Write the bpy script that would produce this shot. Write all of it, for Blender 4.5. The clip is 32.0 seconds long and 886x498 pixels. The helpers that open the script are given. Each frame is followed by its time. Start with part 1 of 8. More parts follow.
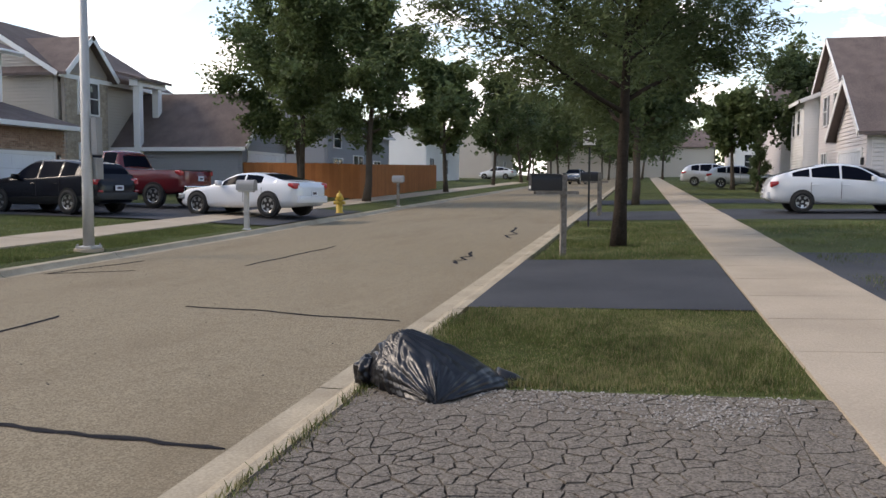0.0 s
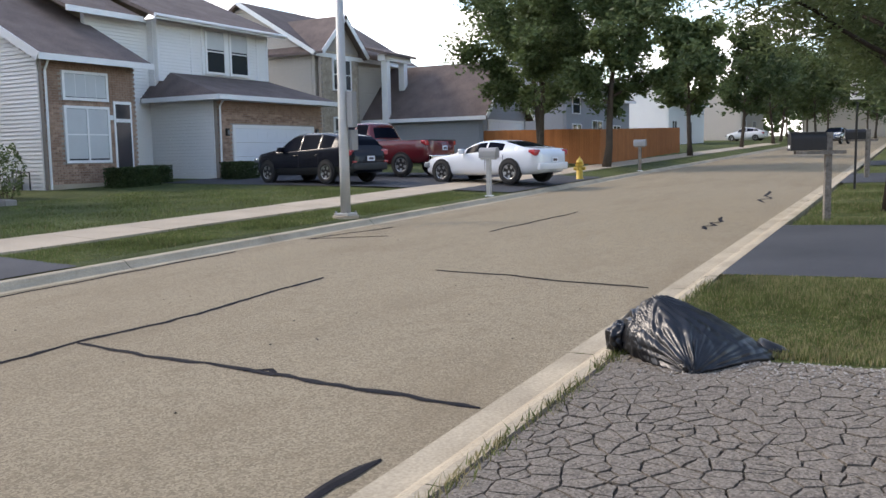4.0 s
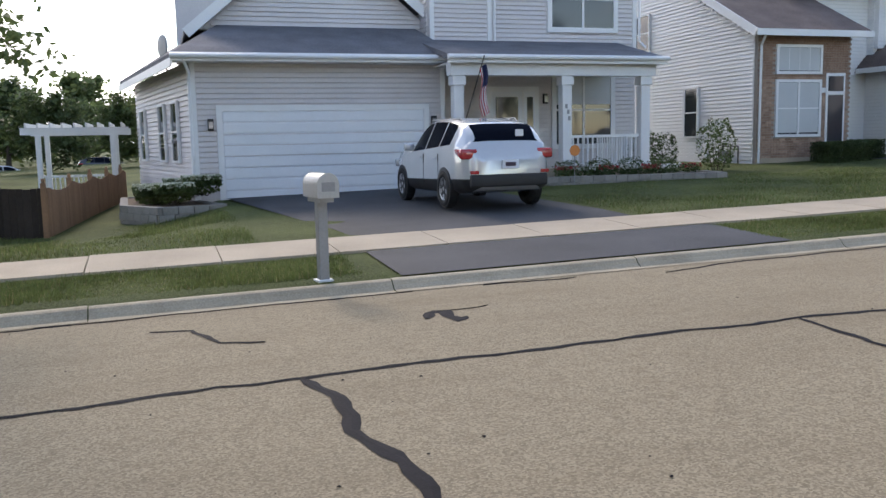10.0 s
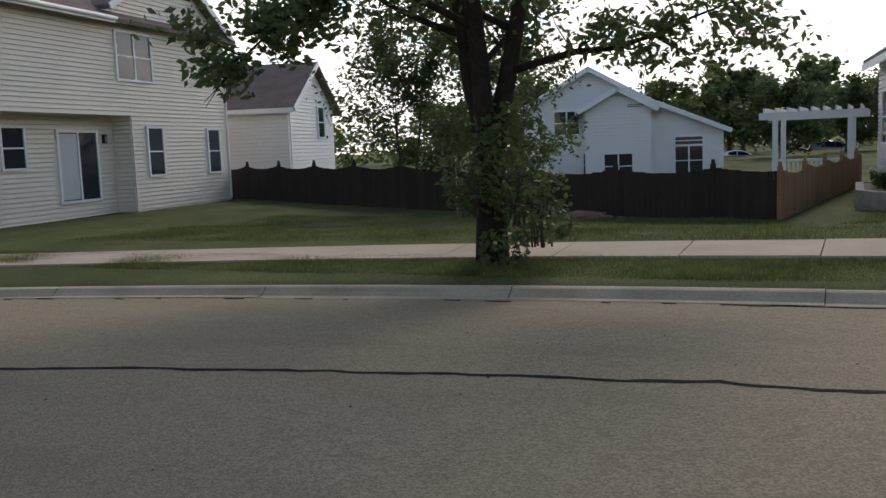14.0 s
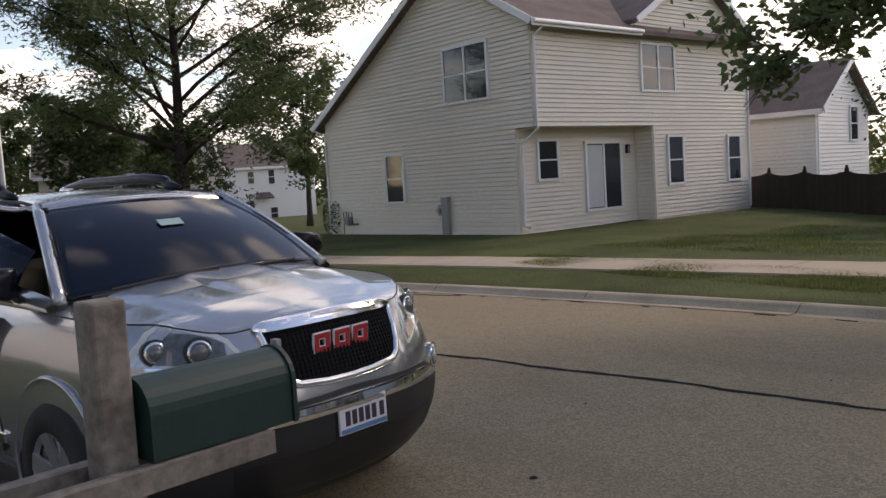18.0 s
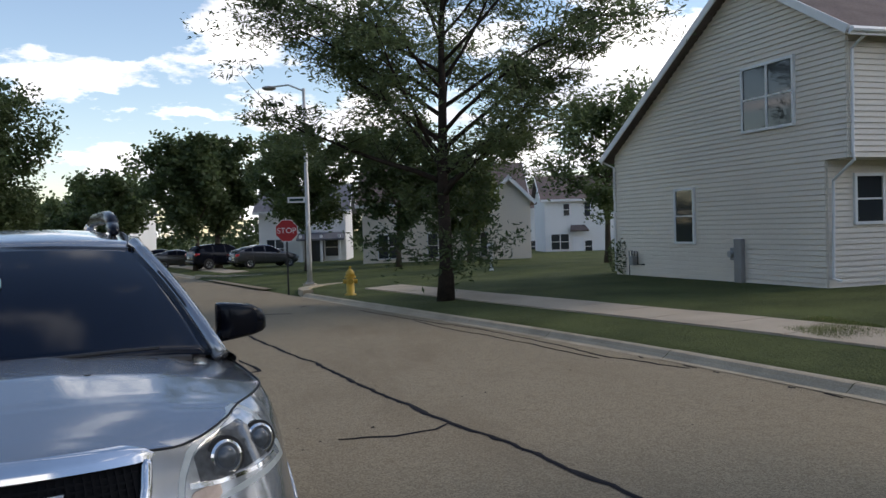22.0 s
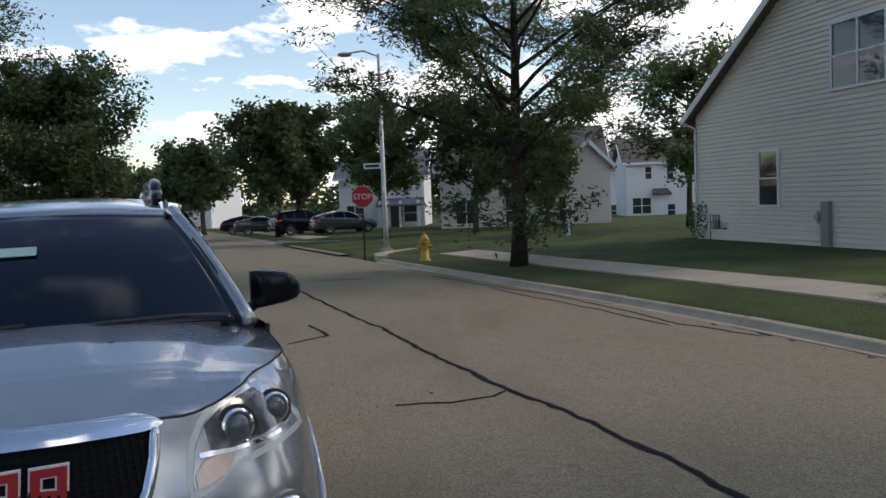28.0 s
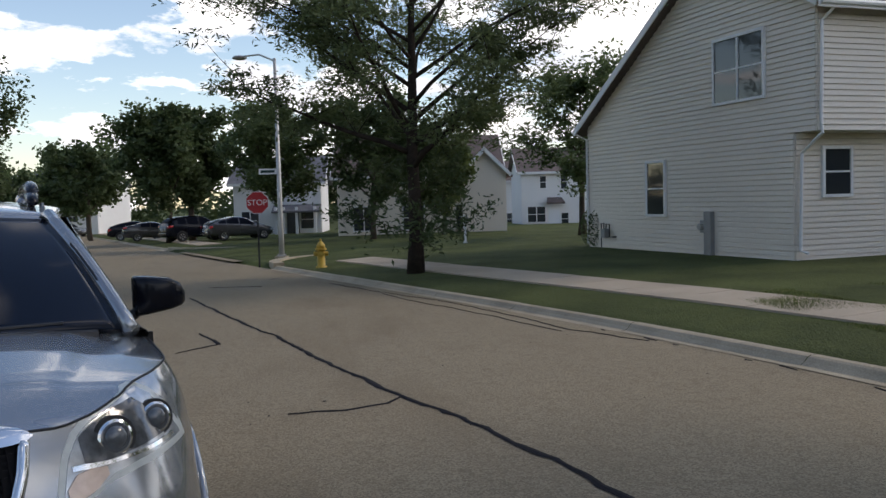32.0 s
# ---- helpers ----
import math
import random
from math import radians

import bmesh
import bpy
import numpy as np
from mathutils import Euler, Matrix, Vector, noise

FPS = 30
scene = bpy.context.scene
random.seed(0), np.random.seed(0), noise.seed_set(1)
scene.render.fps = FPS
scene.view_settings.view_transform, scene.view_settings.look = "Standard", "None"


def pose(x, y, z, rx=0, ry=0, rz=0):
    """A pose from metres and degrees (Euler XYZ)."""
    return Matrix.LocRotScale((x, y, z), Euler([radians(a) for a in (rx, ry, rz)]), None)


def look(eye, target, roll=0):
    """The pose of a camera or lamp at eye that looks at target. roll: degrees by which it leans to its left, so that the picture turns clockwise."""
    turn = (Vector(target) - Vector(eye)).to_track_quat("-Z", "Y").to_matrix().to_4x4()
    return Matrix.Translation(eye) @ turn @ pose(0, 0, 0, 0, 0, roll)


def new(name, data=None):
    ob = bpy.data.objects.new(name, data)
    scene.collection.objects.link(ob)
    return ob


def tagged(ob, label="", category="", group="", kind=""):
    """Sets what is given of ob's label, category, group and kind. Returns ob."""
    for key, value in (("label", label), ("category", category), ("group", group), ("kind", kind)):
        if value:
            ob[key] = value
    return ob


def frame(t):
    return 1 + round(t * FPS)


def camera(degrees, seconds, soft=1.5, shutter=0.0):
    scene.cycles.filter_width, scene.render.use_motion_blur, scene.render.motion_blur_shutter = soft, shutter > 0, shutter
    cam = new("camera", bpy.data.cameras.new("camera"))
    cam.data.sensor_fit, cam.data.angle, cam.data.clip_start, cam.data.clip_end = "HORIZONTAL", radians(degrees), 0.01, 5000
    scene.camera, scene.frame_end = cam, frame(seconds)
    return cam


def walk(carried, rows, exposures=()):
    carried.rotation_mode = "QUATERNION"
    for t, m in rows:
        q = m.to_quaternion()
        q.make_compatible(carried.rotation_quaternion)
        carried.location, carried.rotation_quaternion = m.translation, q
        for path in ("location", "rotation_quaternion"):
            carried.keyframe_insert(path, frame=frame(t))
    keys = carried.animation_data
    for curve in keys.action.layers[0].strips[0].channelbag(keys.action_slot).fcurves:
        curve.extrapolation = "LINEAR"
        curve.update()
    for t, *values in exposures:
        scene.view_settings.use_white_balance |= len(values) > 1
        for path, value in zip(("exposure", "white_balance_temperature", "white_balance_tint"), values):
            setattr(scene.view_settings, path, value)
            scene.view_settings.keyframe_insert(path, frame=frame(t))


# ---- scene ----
cam = camera(54.1, 32.0)
PATH = [
    (0, (-0.195, -2.902, 1.623), (1.75, -2.46, 1.476), 0.3),
    (0.5, (-0.191, -2.903, 1.618), (1.749, -2.444, 1.461), 0.0),
    (1, (-0.199, -2.899, 1.617), (1.732, -2.403, 1.459), -0.1),
    (1.5, (-0.191, -2.901, 1.613), (1.727, -2.363, 1.437), 0.0),
    (2, (-0.181, -2.889, 1.613), (1.717, -2.285, 1.434), -0.3),
    (2.5, (-0.187, -2.89, 1.613), (1.693, -2.231, 1.435), -0.3),
    (3, (-0.2, -2.865, 1.604), (1.647, -2.128, 1.399), -0.2),
    (3.5, (-0.181, -2.831, 1.597), (1.61, -1.969, 1.376), -0.4),
    (4, (-0.18, -2.793, 1.599), (1.568, -1.846, 1.38), -1.1),
    (4.5, (-0.172, -2.754, 1.592), (1.535, -1.734, 1.38), -1.1),
    (6.5, (-0.248, -2.661, 1.608), (1.245, -1.349, 1.388), -1.2),
    (7, (-0.276, -2.646, 1.612), (1.172, -1.286, 1.379), -1.3),
    (7.5, (-0.256, -2.595, 1.591), (1.106, -1.154, 1.327), -1.3),
    (8, (-0.284, -2.557, 1.594), (0.955, -1.008, 1.333), -1.8),
    (8.5, (-0.311, -2.517, 1.59), (0.811, -0.879, 1.349), -1.5),
    (9, (-0.351, -2.494, 1.587), (0.632, -0.767, 1.356), -2.0),
    (9.5, (-0.36, -2.486, 1.591), (0.428, -0.664, 1.352), -2.0),
    (10, (-0.331, -2.476, 1.589), (0.283, -0.589, 1.344), -1.2),
    (10.5, (-0.346, -2.498, 1.599), (0.121, -0.568, 1.362), -1.1),
    (11, (-0.37, -2.477, 1.594), (-0.061, -0.516, 1.353), -1.2),
    (11.5, (-0.374, -2.423, 1.573), (-0.295, -0.439, 1.329), -1.4),
    (12, (-0.374, -2.398, 1.553), (-0.498, -0.419, 1.288), -1.4),
    (12.5, (-0.41, -2.385, 1.523), (-0.752, -0.433, 1.256), -0.4),
    (13, (-0.441, -2.44, 1.564), (-0.994, -0.534, 1.312), -1.2),
    (13.5, (-0.495, -2.455, 1.563), (-1.251, -0.619, 1.322), -1.9),
    (14, (-0.531, -2.460, 1.561), (-1.444, -0.696, 1.330), -2.2),
    (14.5, (-0.579, -2.479, 1.571), (-1.646, -0.799, 1.376), -2.1),
    (15, (-0.630, -2.500, 1.590), (-1.832, -0.913, 1.400), -1.5),
    (15.5, (-0.700, -2.520, 1.592), (-2.053, -1.055, 1.436), -2.8),
    (17.5, (-0.922, -2.56, 1.579), (-2.613, -1.503, 1.436), -2.5),
    (18, (-0.939, -2.363, 1.574), (-2.668, -1.371, 1.417), -3.4),
    (18.5, (-0.935, -2.118, 1.588), (-2.713, -1.216, 1.425), -1.1),
    (19, (-1.201, -1.732, 1.579), (-3.01, -0.888, 1.457), -1.9),
    (19.5, (-1.298, -1.393, 1.556), (-3.123, -0.582, 1.454), -2.8),
    (20, (-1.535, -0.999, 1.563), (-3.414, -0.332, 1.408), -2.5),
    (20.5, (-1.797, -0.732, 1.583), (-3.681, -0.072, 1.466), -3.2),
    (21, (-1.967, -0.321, 1.552), (-3.91, 0.15, 1.488), -0.9),
    (21.5, (-2.162, -0.075, 1.584), (-4.114, 0.352, 1.499), -0.3),
    (22, (-2.36, 0.138, 1.606), (-4.339, 0.418, 1.556), -1.7),
    (22.5, (-2.384, 0.297, 1.618), (-4.375, 0.471, 1.536), 0.0),
    (23, (-2.402, 0.339, 1.618), (-4.389, 0.542, 1.522), -0.7),
    (23.5, (-2.424, 0.355, 1.605), (-4.416, 0.488, 1.483), -1.3),
    (24, (-2.424, 0.363, 1.604), (-4.417, 0.477, 1.482), -1.7),
    (24.5, (-2.442, 0.371, 1.6), (-4.434, 0.492, 1.474), -1.9),
    (25, (-2.434, 0.372, 1.604), (-4.427, 0.497, 1.501), -2.1),
    (25.5, (-2.435, 0.364, 1.606), (-4.43, 0.484, 1.521), -2.1),
    (27.5, (-2.447, 0.362, 1.596), (-4.443, 0.434, 1.481), -2.3),
    (28, (-2.441, 0.365, 1.599), (-4.435, 0.456, 1.475), -2.2),
    (28.5, (-2.438, 0.366, 1.601), (-4.431, 0.491, 1.489), -2.1),
    (29, (-2.442, 0.367, 1.599), (-4.435, 0.495, 1.489), -2.0),
    (29.5, (-2.433, 0.373, 1.601), (-4.424, 0.534, 1.486), -1.9),
    (30, (-2.436, 0.376, 1.599), (-4.425, 0.556, 1.479), -1.7),
    (30.5, (-2.44, 0.375, 1.593), (-4.425, 0.585, 1.469), -1.9),
    (31, (-2.444, 0.381, 1.596), (-4.428, 0.602, 1.472), -1.8),
    (31.5, (-2.435, 0.388, 1.597), (-4.411, 0.678, 1.493), -1.7),
    (32, (-2.435, 0.397, 1.594), (-4.405, 0.722, 1.479), -1.6),
]
walk(cam, [(t, look(eye, target, roll)) for t, eye, target, roll in PATH],
     exposures=[(0, 1.10, 7400, 16), (2, 1.42, 7250, 16), (4, 1.52, 7100, 15), (6.5, 1.5, 7150, 15), (7, 1.55, 7150, 15), (8, 1.9, 6950, 15), (9, 1.95, 7000, 16), (10, 1.42, 7050, 15), (11, 0.74, 7000, 13), (12, 0.6, 7200, 13), (13, 0.48, 7200, 13), (15, 0.5, 7300, 16), (18, 0.72, 7900, 22), (19, 0.68, 7900, 20), (20, 0.65, 7500, 18), (21, 0.58, 7000, 14), (23, 0.45, 6750, 13), (28, 0.45, 6800, 13), (32, 0.45, 6900, 14)])

# ---- light ----
world = bpy.data.worlds.new("sky")
scene.world = world
world.use_nodes = True
wn, wl = world.node_tree.nodes, world.node_tree.links
SUN_EL, SUN_AZ = 36.0, 95.0   # degrees; the azimuth is the heading of the sun from +x towards +y
sky = wn.new("ShaderNodeTexSky")
sky.sky_type, sky.sun_disc = "NISHITA", False
sky.sun_elevation, sky.sun_rotation = radians(SUN_EL), radians(90 - SUN_AZ)
sky.air_density, sky.dust_density, sky.ozone_density = 1.0, 0.3, 1.0
tc = wn.new("ShaderNodeTexCoord")
sep = wn.new("ShaderNodeSeparateXYZ")
wl.new(tc.outputs["Generated"], sep.inputs[0])
lift = wn.new("ShaderNodeMath"); lift.operation = "ADD"; lift.inputs[1].default_value = 0.22
wl.new(sep.outputs["Z"], lift.inputs[0])
flat = wn.new("ShaderNodeVectorMath"); flat.operation = "DIVIDE"
wl.new(tc.outputs["Generated"], flat.inputs[0]); wl.new(lift.outputs[0], flat.inputs[1])
cl = wn.new("ShaderNodeTexNoise"); cl.inputs["Scale"].default_value = 2.6; cl.inputs["Detail"].default_value = 9; cl.inputs["Roughness"].default_value = 0.58
wl.new(flat.outputs[0], cl.inputs["Vector"])
cr = wn.new("ShaderNodeValToRGB")
cr.color_ramp.elements[0].position, cr.color_ramp.elements[1].position = 0.492, 0.56
bank = wn.new("ShaderNodeVectorMath"); bank.operation = "DOT_PRODUCT"
bank.inputs[1].default_value = (math.cos(radians(SUN_AZ)) * 0.11, math.sin(radians(SUN_AZ)) * 0.11, -0.10)
wl.new(tc.outputs["Generated"], bank.inputs[0])
cover = wn.new("ShaderNodeMath"); cover.operation = "ADD"
wl.new(cl.outputs["Fac"], cover.inputs[0]); wl.new(bank.outputs["Value"], cover.inputs[1])
wl.new(cover.outputs[0], cr.inputs[0])
shade = wn.new("ShaderNodeTexNoise"); shade.inputs["Scale"].default_value = 3.2; shade.inputs["Detail"].default_value = 6
wl.new(flat.outputs[0], shade.inputs["Vector"])
cc = wn.new("ShaderNodeValToRGB")
cc.color_ramp.elements[0].position, cc.color_ramp.elements[1].position = 0.35, 0.6
cc.color_ramp.elements[0].color, cc.color_ramp.elements[1].color = (5.2, 5.6, 6.3, 1), (9.5, 9.6, 9.8, 1)
wl.new(shade.outputs["Fac"], cc.inputs[0])
mixw = wn.new("ShaderNodeMix"); mixw.data_type = "RGBA"
wl.new(cr.outputs[0], mixw.inputs[0]); wl.new(sky.outputs[0], mixw.inputs[6]); wl.new(cc.outputs[0], mixw.inputs[7])
wl.new(mixw.outputs[2], wn["Background"].inputs["Color"])
wn["Background"].inputs["Strength"].default_value = 0.13
sun = new("sun", bpy.data.lights.new("sun", "SUN"))
sun.data.energy, sun.data.angle, sun.data.color = 0.9, radians(14), (1, 0.93, 0.84)
a, e = radians(SUN_AZ), radians(SUN_EL)
sun.matrix_world = look((math.cos(a) * math.cos(e) * 50, math.sin(a) * math.cos(e) * 50, math.sin(e) * 50), (0, 0, 0))


# ---- materials ----
def mat(name, color, rough=0.6, metal=0.0, vary=0.12, scale=3.0, fine=40.0, bump=0.1, dist=0.004, tint=None, spec=0.5, per=False, coat=0.0):
    """A principled surface whose colour varies at a coarse and a fine scale, with fine relief."""
    m = bpy.data.materials.new(name)
    m.use_nodes = True
    n, l = m.node_tree.nodes, m.node_tree.links
    p = n["Principled BSDF"]
    p.inputs["Roughness"].default_value, p.inputs["Metallic"].default_value = rough, metal
    p.inputs["Specular IOR Level"].default_value = spec
    p.inputs["Coat Weight"].default_value = coat
    big, small = n.new("ShaderNodeTexNoise"), n.new("ShaderNodeTexNoise")
    big.inputs["Scale"].default_value, small.inputs["Scale"].default_value = scale, fine
    big.inputs["Detail"].default_value, small.inputs["Detail"].default_value = 5, 4
    geo = n.new("ShaderNodeNewGeometry")
    for tex in (big, small):
        l.new(geo.outputs["Position"], tex.inputs["Vector"])
    add = n.new("ShaderNodeMath"); add.operation = "MULTIPLY_ADD"; add.inputs[1].default_value = 0.5
    l.new(small.outputs["Fac"], add.inputs[0])
    half = n.new("ShaderNodeMath"); half.operation = "MULTIPLY"; half.inputs[1].default_value = 0.5
    l.new(big.outputs["Fac"], half.inputs[0]); l.new(half.outputs[0], add.inputs[2])
    val = add
    if per:
        inf = n.new("ShaderNodeObjectInfo")
        ad2 = n.new("ShaderNodeMath"); ad2.operation = "MULTIPLY_ADD"; ad2.inputs[1].default_value = 0.3
        l.new(inf.outputs["Random"], ad2.inputs[0]); l.new(add.outputs[0], ad2.inputs[2])
        val = ad2
    ramp = n.new("ShaderNodeValToRGB")
    c, d = Vector(color), Vector(tint or color)
    ramp.color_ramp.elements[0].position, ramp.color_ramp.elements[1].position = 0.32, 0.72 if not per else 0.95
    ramp.color_ramp.elements[0].color = (*(c * (1 - vary)), 1)
    ramp.color_ramp.elements[1].color = (*(d * (1 + vary)), 1)
    l.new(val.outputs[0], ramp.inputs[0])
    l.new(ramp.outputs[0], p.inputs["Base Color"])
    if bump:
        b = n.new("ShaderNodeBump"); b.inputs["Strength"].default_value, b.inputs["Distance"].default_value = bump, dist
        l.new(small.outputs["Fac"], b.inputs["Height"]); l.new(b.outputs[0], p.inputs["Normal"])
    return m


def glassy(name, color, rough=0.04):
    m = bpy.data.materials.new(name)
    m.use_nodes = True
    p = m.node_tree.nodes["Principled BSDF"]
    p.inputs["Base Color"].default_value, p.inputs["Roughness"].default_value = (*color, 1), rough
    p.inputs["Specular IOR Level"].default_value = 0.5
    return m


def speckled(name, dark, mid, pale, scale=75.0, rough=0.92):
    """Worn chippings: pale and dark stones in a binder, with broad stains."""
    m = mat(name, mid, rough, vary=0.10, scale=0.35, fine=6, bump=0, tint=mid, spec=0.2)
    n, l = m.node_tree.nodes, m.node_tree.links
    p = n["Principled BSDF"]
    old = p.inputs["Base Color"].links[0].from_socket
    geo = n.new("ShaderNodeNewGeometry")
    vo = n.new("ShaderNodeTexVoronoi"); vo.inputs["Scale"].default_value = scale
    l.new(geo.outputs["Position"], vo.inputs["Vector"])
    sp = n.new("ShaderNodeSeparateColor"); l.new(vo.outputs["Color"], sp.inputs[0])
    rp = n.new("ShaderNodeValToRGB")
    rp.color_ramp.elements[0].position, rp.color_ramp.elements[1].position = 0.05, 0.95
    rp.color_ramp.elements[0].color, rp.color_ramp.elements[1].color = (*dark, 1), (*pale, 1)
    l.new(sp.outputs[0], rp.inputs[0])
    mx = n.new("ShaderNodeMix"); mx.data_type = "RGBA"; mx.inputs[0].default_value = 0.55
    l.new(old, mx.inputs[6]); l.new(rp.outputs[0], mx.inputs[7]); l.new(mx.outputs[2], p.inputs["Base Color"])
    b = n.new("ShaderNodeBump"); b.inputs["Strength"].default_value, b.inputs["Distance"].default_value = 0.7, 0.004
    l.new(sp.outputs[1], b.inputs["Height"]); l.new(b.outputs[0], p.inputs["Normal"])
    return m


def stained(m, color, share):
    """Broad worn patches and streaks, drawn out along the street, over a surface."""
    n, l = m.node_tree.nodes, m.node_tree.links
    p = n["Principled BSDF"]
    old = p.inputs["Base Color"].links[0].from_socket
    geo = n.new("ShaderNodeNewGeometry")
    mp = n.new("ShaderNodeMapping"); mp.inputs["Scale"].default_value = (0.35, 1.1, 1.0)
    l.new(geo.outputs["Position"], mp.inputs["Vector"])
    facs = []
    for scale, a_, b_, src in ((0.9, 0.48, 0.70, mp.outputs[0]), (5.5, 0.52, 0.74, geo.outputs["Position"])):
        t_ = n.new("ShaderNodeTexNoise"); t_.inputs["Scale"].default_value = scale; t_.inputs["Detail"].default_value = 7; t_.inputs["Roughness"].default_value = 0.62
        l.new(src, t_.inputs["Vector"])
        r_ = n.new("ShaderNodeMapRange"); r_.inputs[1].default_value, r_.inputs[2].default_value, r_.inputs[4].default_value = a_, b_, share
        l.new(t_.outputs["Fac"], r_.inputs[0]); facs.append(r_.outputs[0])
    mx_ = n.new("ShaderNodeMath"); mx_.operation = "MAXIMUM"
    l.new(facs[0], mx_.inputs[0]); l.new(facs[1], mx_.inputs[1])
    mx = n.new("ShaderNodeMix"); mx.data_type = "RGBA"; mx.inputs[7].default_value = (*color, 1)
    l.new(mx_.outputs[0], mx.inputs[0]); l.new(old, mx.inputs[6]); l.new(mx.outputs[2], p.inputs["Base Color"])


def leafy(name, color, tint):
    """Foliage that lets some light through."""
    m = mat(name, color, 0.55, vary=0.4, scale=0.9, fine=7, bump=0, tint=tint, spec=0.3)
    n, l = m.node_tree.nodes, m.node_tree.links
    p = n["Principled BSDF"]
    tr = n.new("ShaderNodeBsdfTranslucent"); ms = n.new("ShaderNodeMixShader"); ms.inputs[0].default_value = 0.45
    l.new(p.inputs["Base Color"].links[0].from_socket, tr.inputs["Color"])
    l.new(p.outputs[0], ms.inputs[1]); l.new(tr.outputs[0], ms.inputs[2]); l.new(ms.outputs[0], n["Material Output"].inputs["Surface"])
    return m


M = {}
# base colour darkened to include the houses' shade on the far lawns
M["grass"] = mat("grass", (0.052, 0.074, 0.022), 0.9, vary=0.45, scale=0.5, fine=28, bump=0.9, dist=0.05, tint=(0.095, 0.108, 0.036), spec=0.15)
M["blade_dark"] = leafy("blade_dark", (0.068, 0.09, 0.024), (0.12, 0.13, 0.043))
M["blade_dry"] = leafy("blade_dry", (0.24, 0.21, 0.10), (0.36, 0.31, 0.17))
M["blade"] = leafy("blade", (0.100, 0.155, 0.044), (0.17, 0.20, 0.072))
M["concrete"] = mat("concrete", (0.42, 0.345, 0.255), 0.9, vary=0.16, scale=0.9, fine=60, bump=0.3, tint=(0.48, 0.40, 0.305), spec=0.2)
M["kerb"] = mat("kerb", (0.385, 0.322, 0.23), 0.9, vary=0.22, scale=1.6, fine=50, bump=0.35, tint=(0.46, 0.39, 0.285), spec=0.2)
M["road"] = speckled("road", (0.135, 0.109, 0.073), (0.278, 0.226, 0.149), (0.425, 0.352, 0.240), 85)
stained(M["road"], (0.175, 0.132, 0.082), 0.45)
M["tar"] = mat("tar", (0.020, 0.019, 0.022), 0.85, vary=0.3, scale=3, fine=60, bump=0.4, spec=0.12)
M["asphalt"] = mat("asphalt", (0.040, 0.042, 0.048), 0.8, vary=0.3, scale=0.7, fine=90, bump=0.5, tint=(0.058, 0.060, 0.067), spec=0.3)
M["old_asphalt"] = speckled("old_asphalt", (0.06, 0.052, 0.045), (0.165, 0.140, 0.112), (0.33, 0.288, 0.238), 90)
M["crack"] = mat("crack", (0.042, 0.036, 0.028), 0.95, vary=0.3, bump=0.3)
M["siding_grey"] = mat("siding_grey", (0.65, 0.605, 0.595), 0.55, vary=0.05, scale=0.6, fine=25, bump=0.06, tint=(0.70, 0.655, 0.645), spec=0.3)
M["siding_white"] = mat("siding_white", (0.81, 0.80, 0.785), 0.5, vary=0.05, scale=0.6, fine=25, bump=0.06, spec=0.3)
M["siding_beige"] = mat("siding_beige", (0.78, 0.70, 0.60), 0.5, vary=0.05, scale=0.5, fine=25, bump=0.06, tint=(0.82, 0.745, 0.645), spec=0.3)
M["siding_tan"] = mat("siding_tan", (0.52, 0.47, 0.41), 0.5, vary=0.05, scale=0.5, fine=25, bump=0.06, spec=0.3)
M["siding_blue"] = mat("siding_blue", (0.30, 0.31, 0.33), 0.5, vary=0.05, scale=0.5, fine=25, bump=0.06, spec=0.3)
M["trim"] = mat("trim", (0.82, 0.81, 0.80), 0.45, vary=0.05, scale=2, fine=30, bump=0.05)
M["door_white"] = mat("door_white", (0.80, 0.81, 0.83), 0.4, vary=0.04, scale=2, fine=30, bump=0.05)
M["shingle_grey"] = mat("shingle_grey", (0.135, 0.135, 0.148), 0.9, vary=0.25, scale=1.4, fine=22, bump=0.7, dist=0.01, tint=(0.165, 0.165, 0.178), spec=0.2)
M["shingle_brown"] = mat("shingle_brown", (0.135, 0.105, 0.096), 0.9, vary=0.25, scale=1.4, fine=22, bump=0.7, dist=0.01, tint=(0.17, 0.132, 0.12), spec=0.2)
M["brick"] = mat("brick", (0.27, 0.155, 0.105), 0.85, vary=0.35, scale=4, fine=18, bump=0.4, tint=(0.40, 0.27, 0.20), spec=0.2, per=True)
M["brick_tan"] = mat("brick_tan", (0.36, 0.29, 0.22), 0.85, vary=0.3, scale=4, fine=18, bump=0.4, tint=(0.46, 0.39, 0.31), spec=0.2)
M["mortar"] = mat("mortar", (0.34, 0.29, 0.25), 0.95, vary=0.15, fine=50, bump=0.3)
M["glass"] = glassy("glass", (0.035, 0.039, 0.045))
M["glass"].node_tree.nodes["Principled BSDF"].inputs["Specular IOR Level"].default_value = 0.75
M["car_glass"] = glassy("car_glass", (0.006, 0.008, 0.014), 0.10)
M["car_glass"].node_tree.nodes["Principled BSDF"].inputs["Specular IOR Level"].default_value = 0.01
M["screen_glass"] = glassy("screen_glass", (0.003, 0.007, 0.018), 0.10)
M["screen_glass"].node_tree.nodes["Principled BSDF"].inputs["Specular IOR Level"].default_value = 0.28
# black mesh, taken darker to hold the shade of a recess
M["mesh_recess_black"] = mat("mesh_recess_black", (0.005, 0.005, 0.006), 0.7, vary=0.2, bump=0, spec=0.15)
M["plate_blue"] = mat("plate_blue", (0.10, 0.22, 0.42), 0.5, vary=0.1, bump=0)
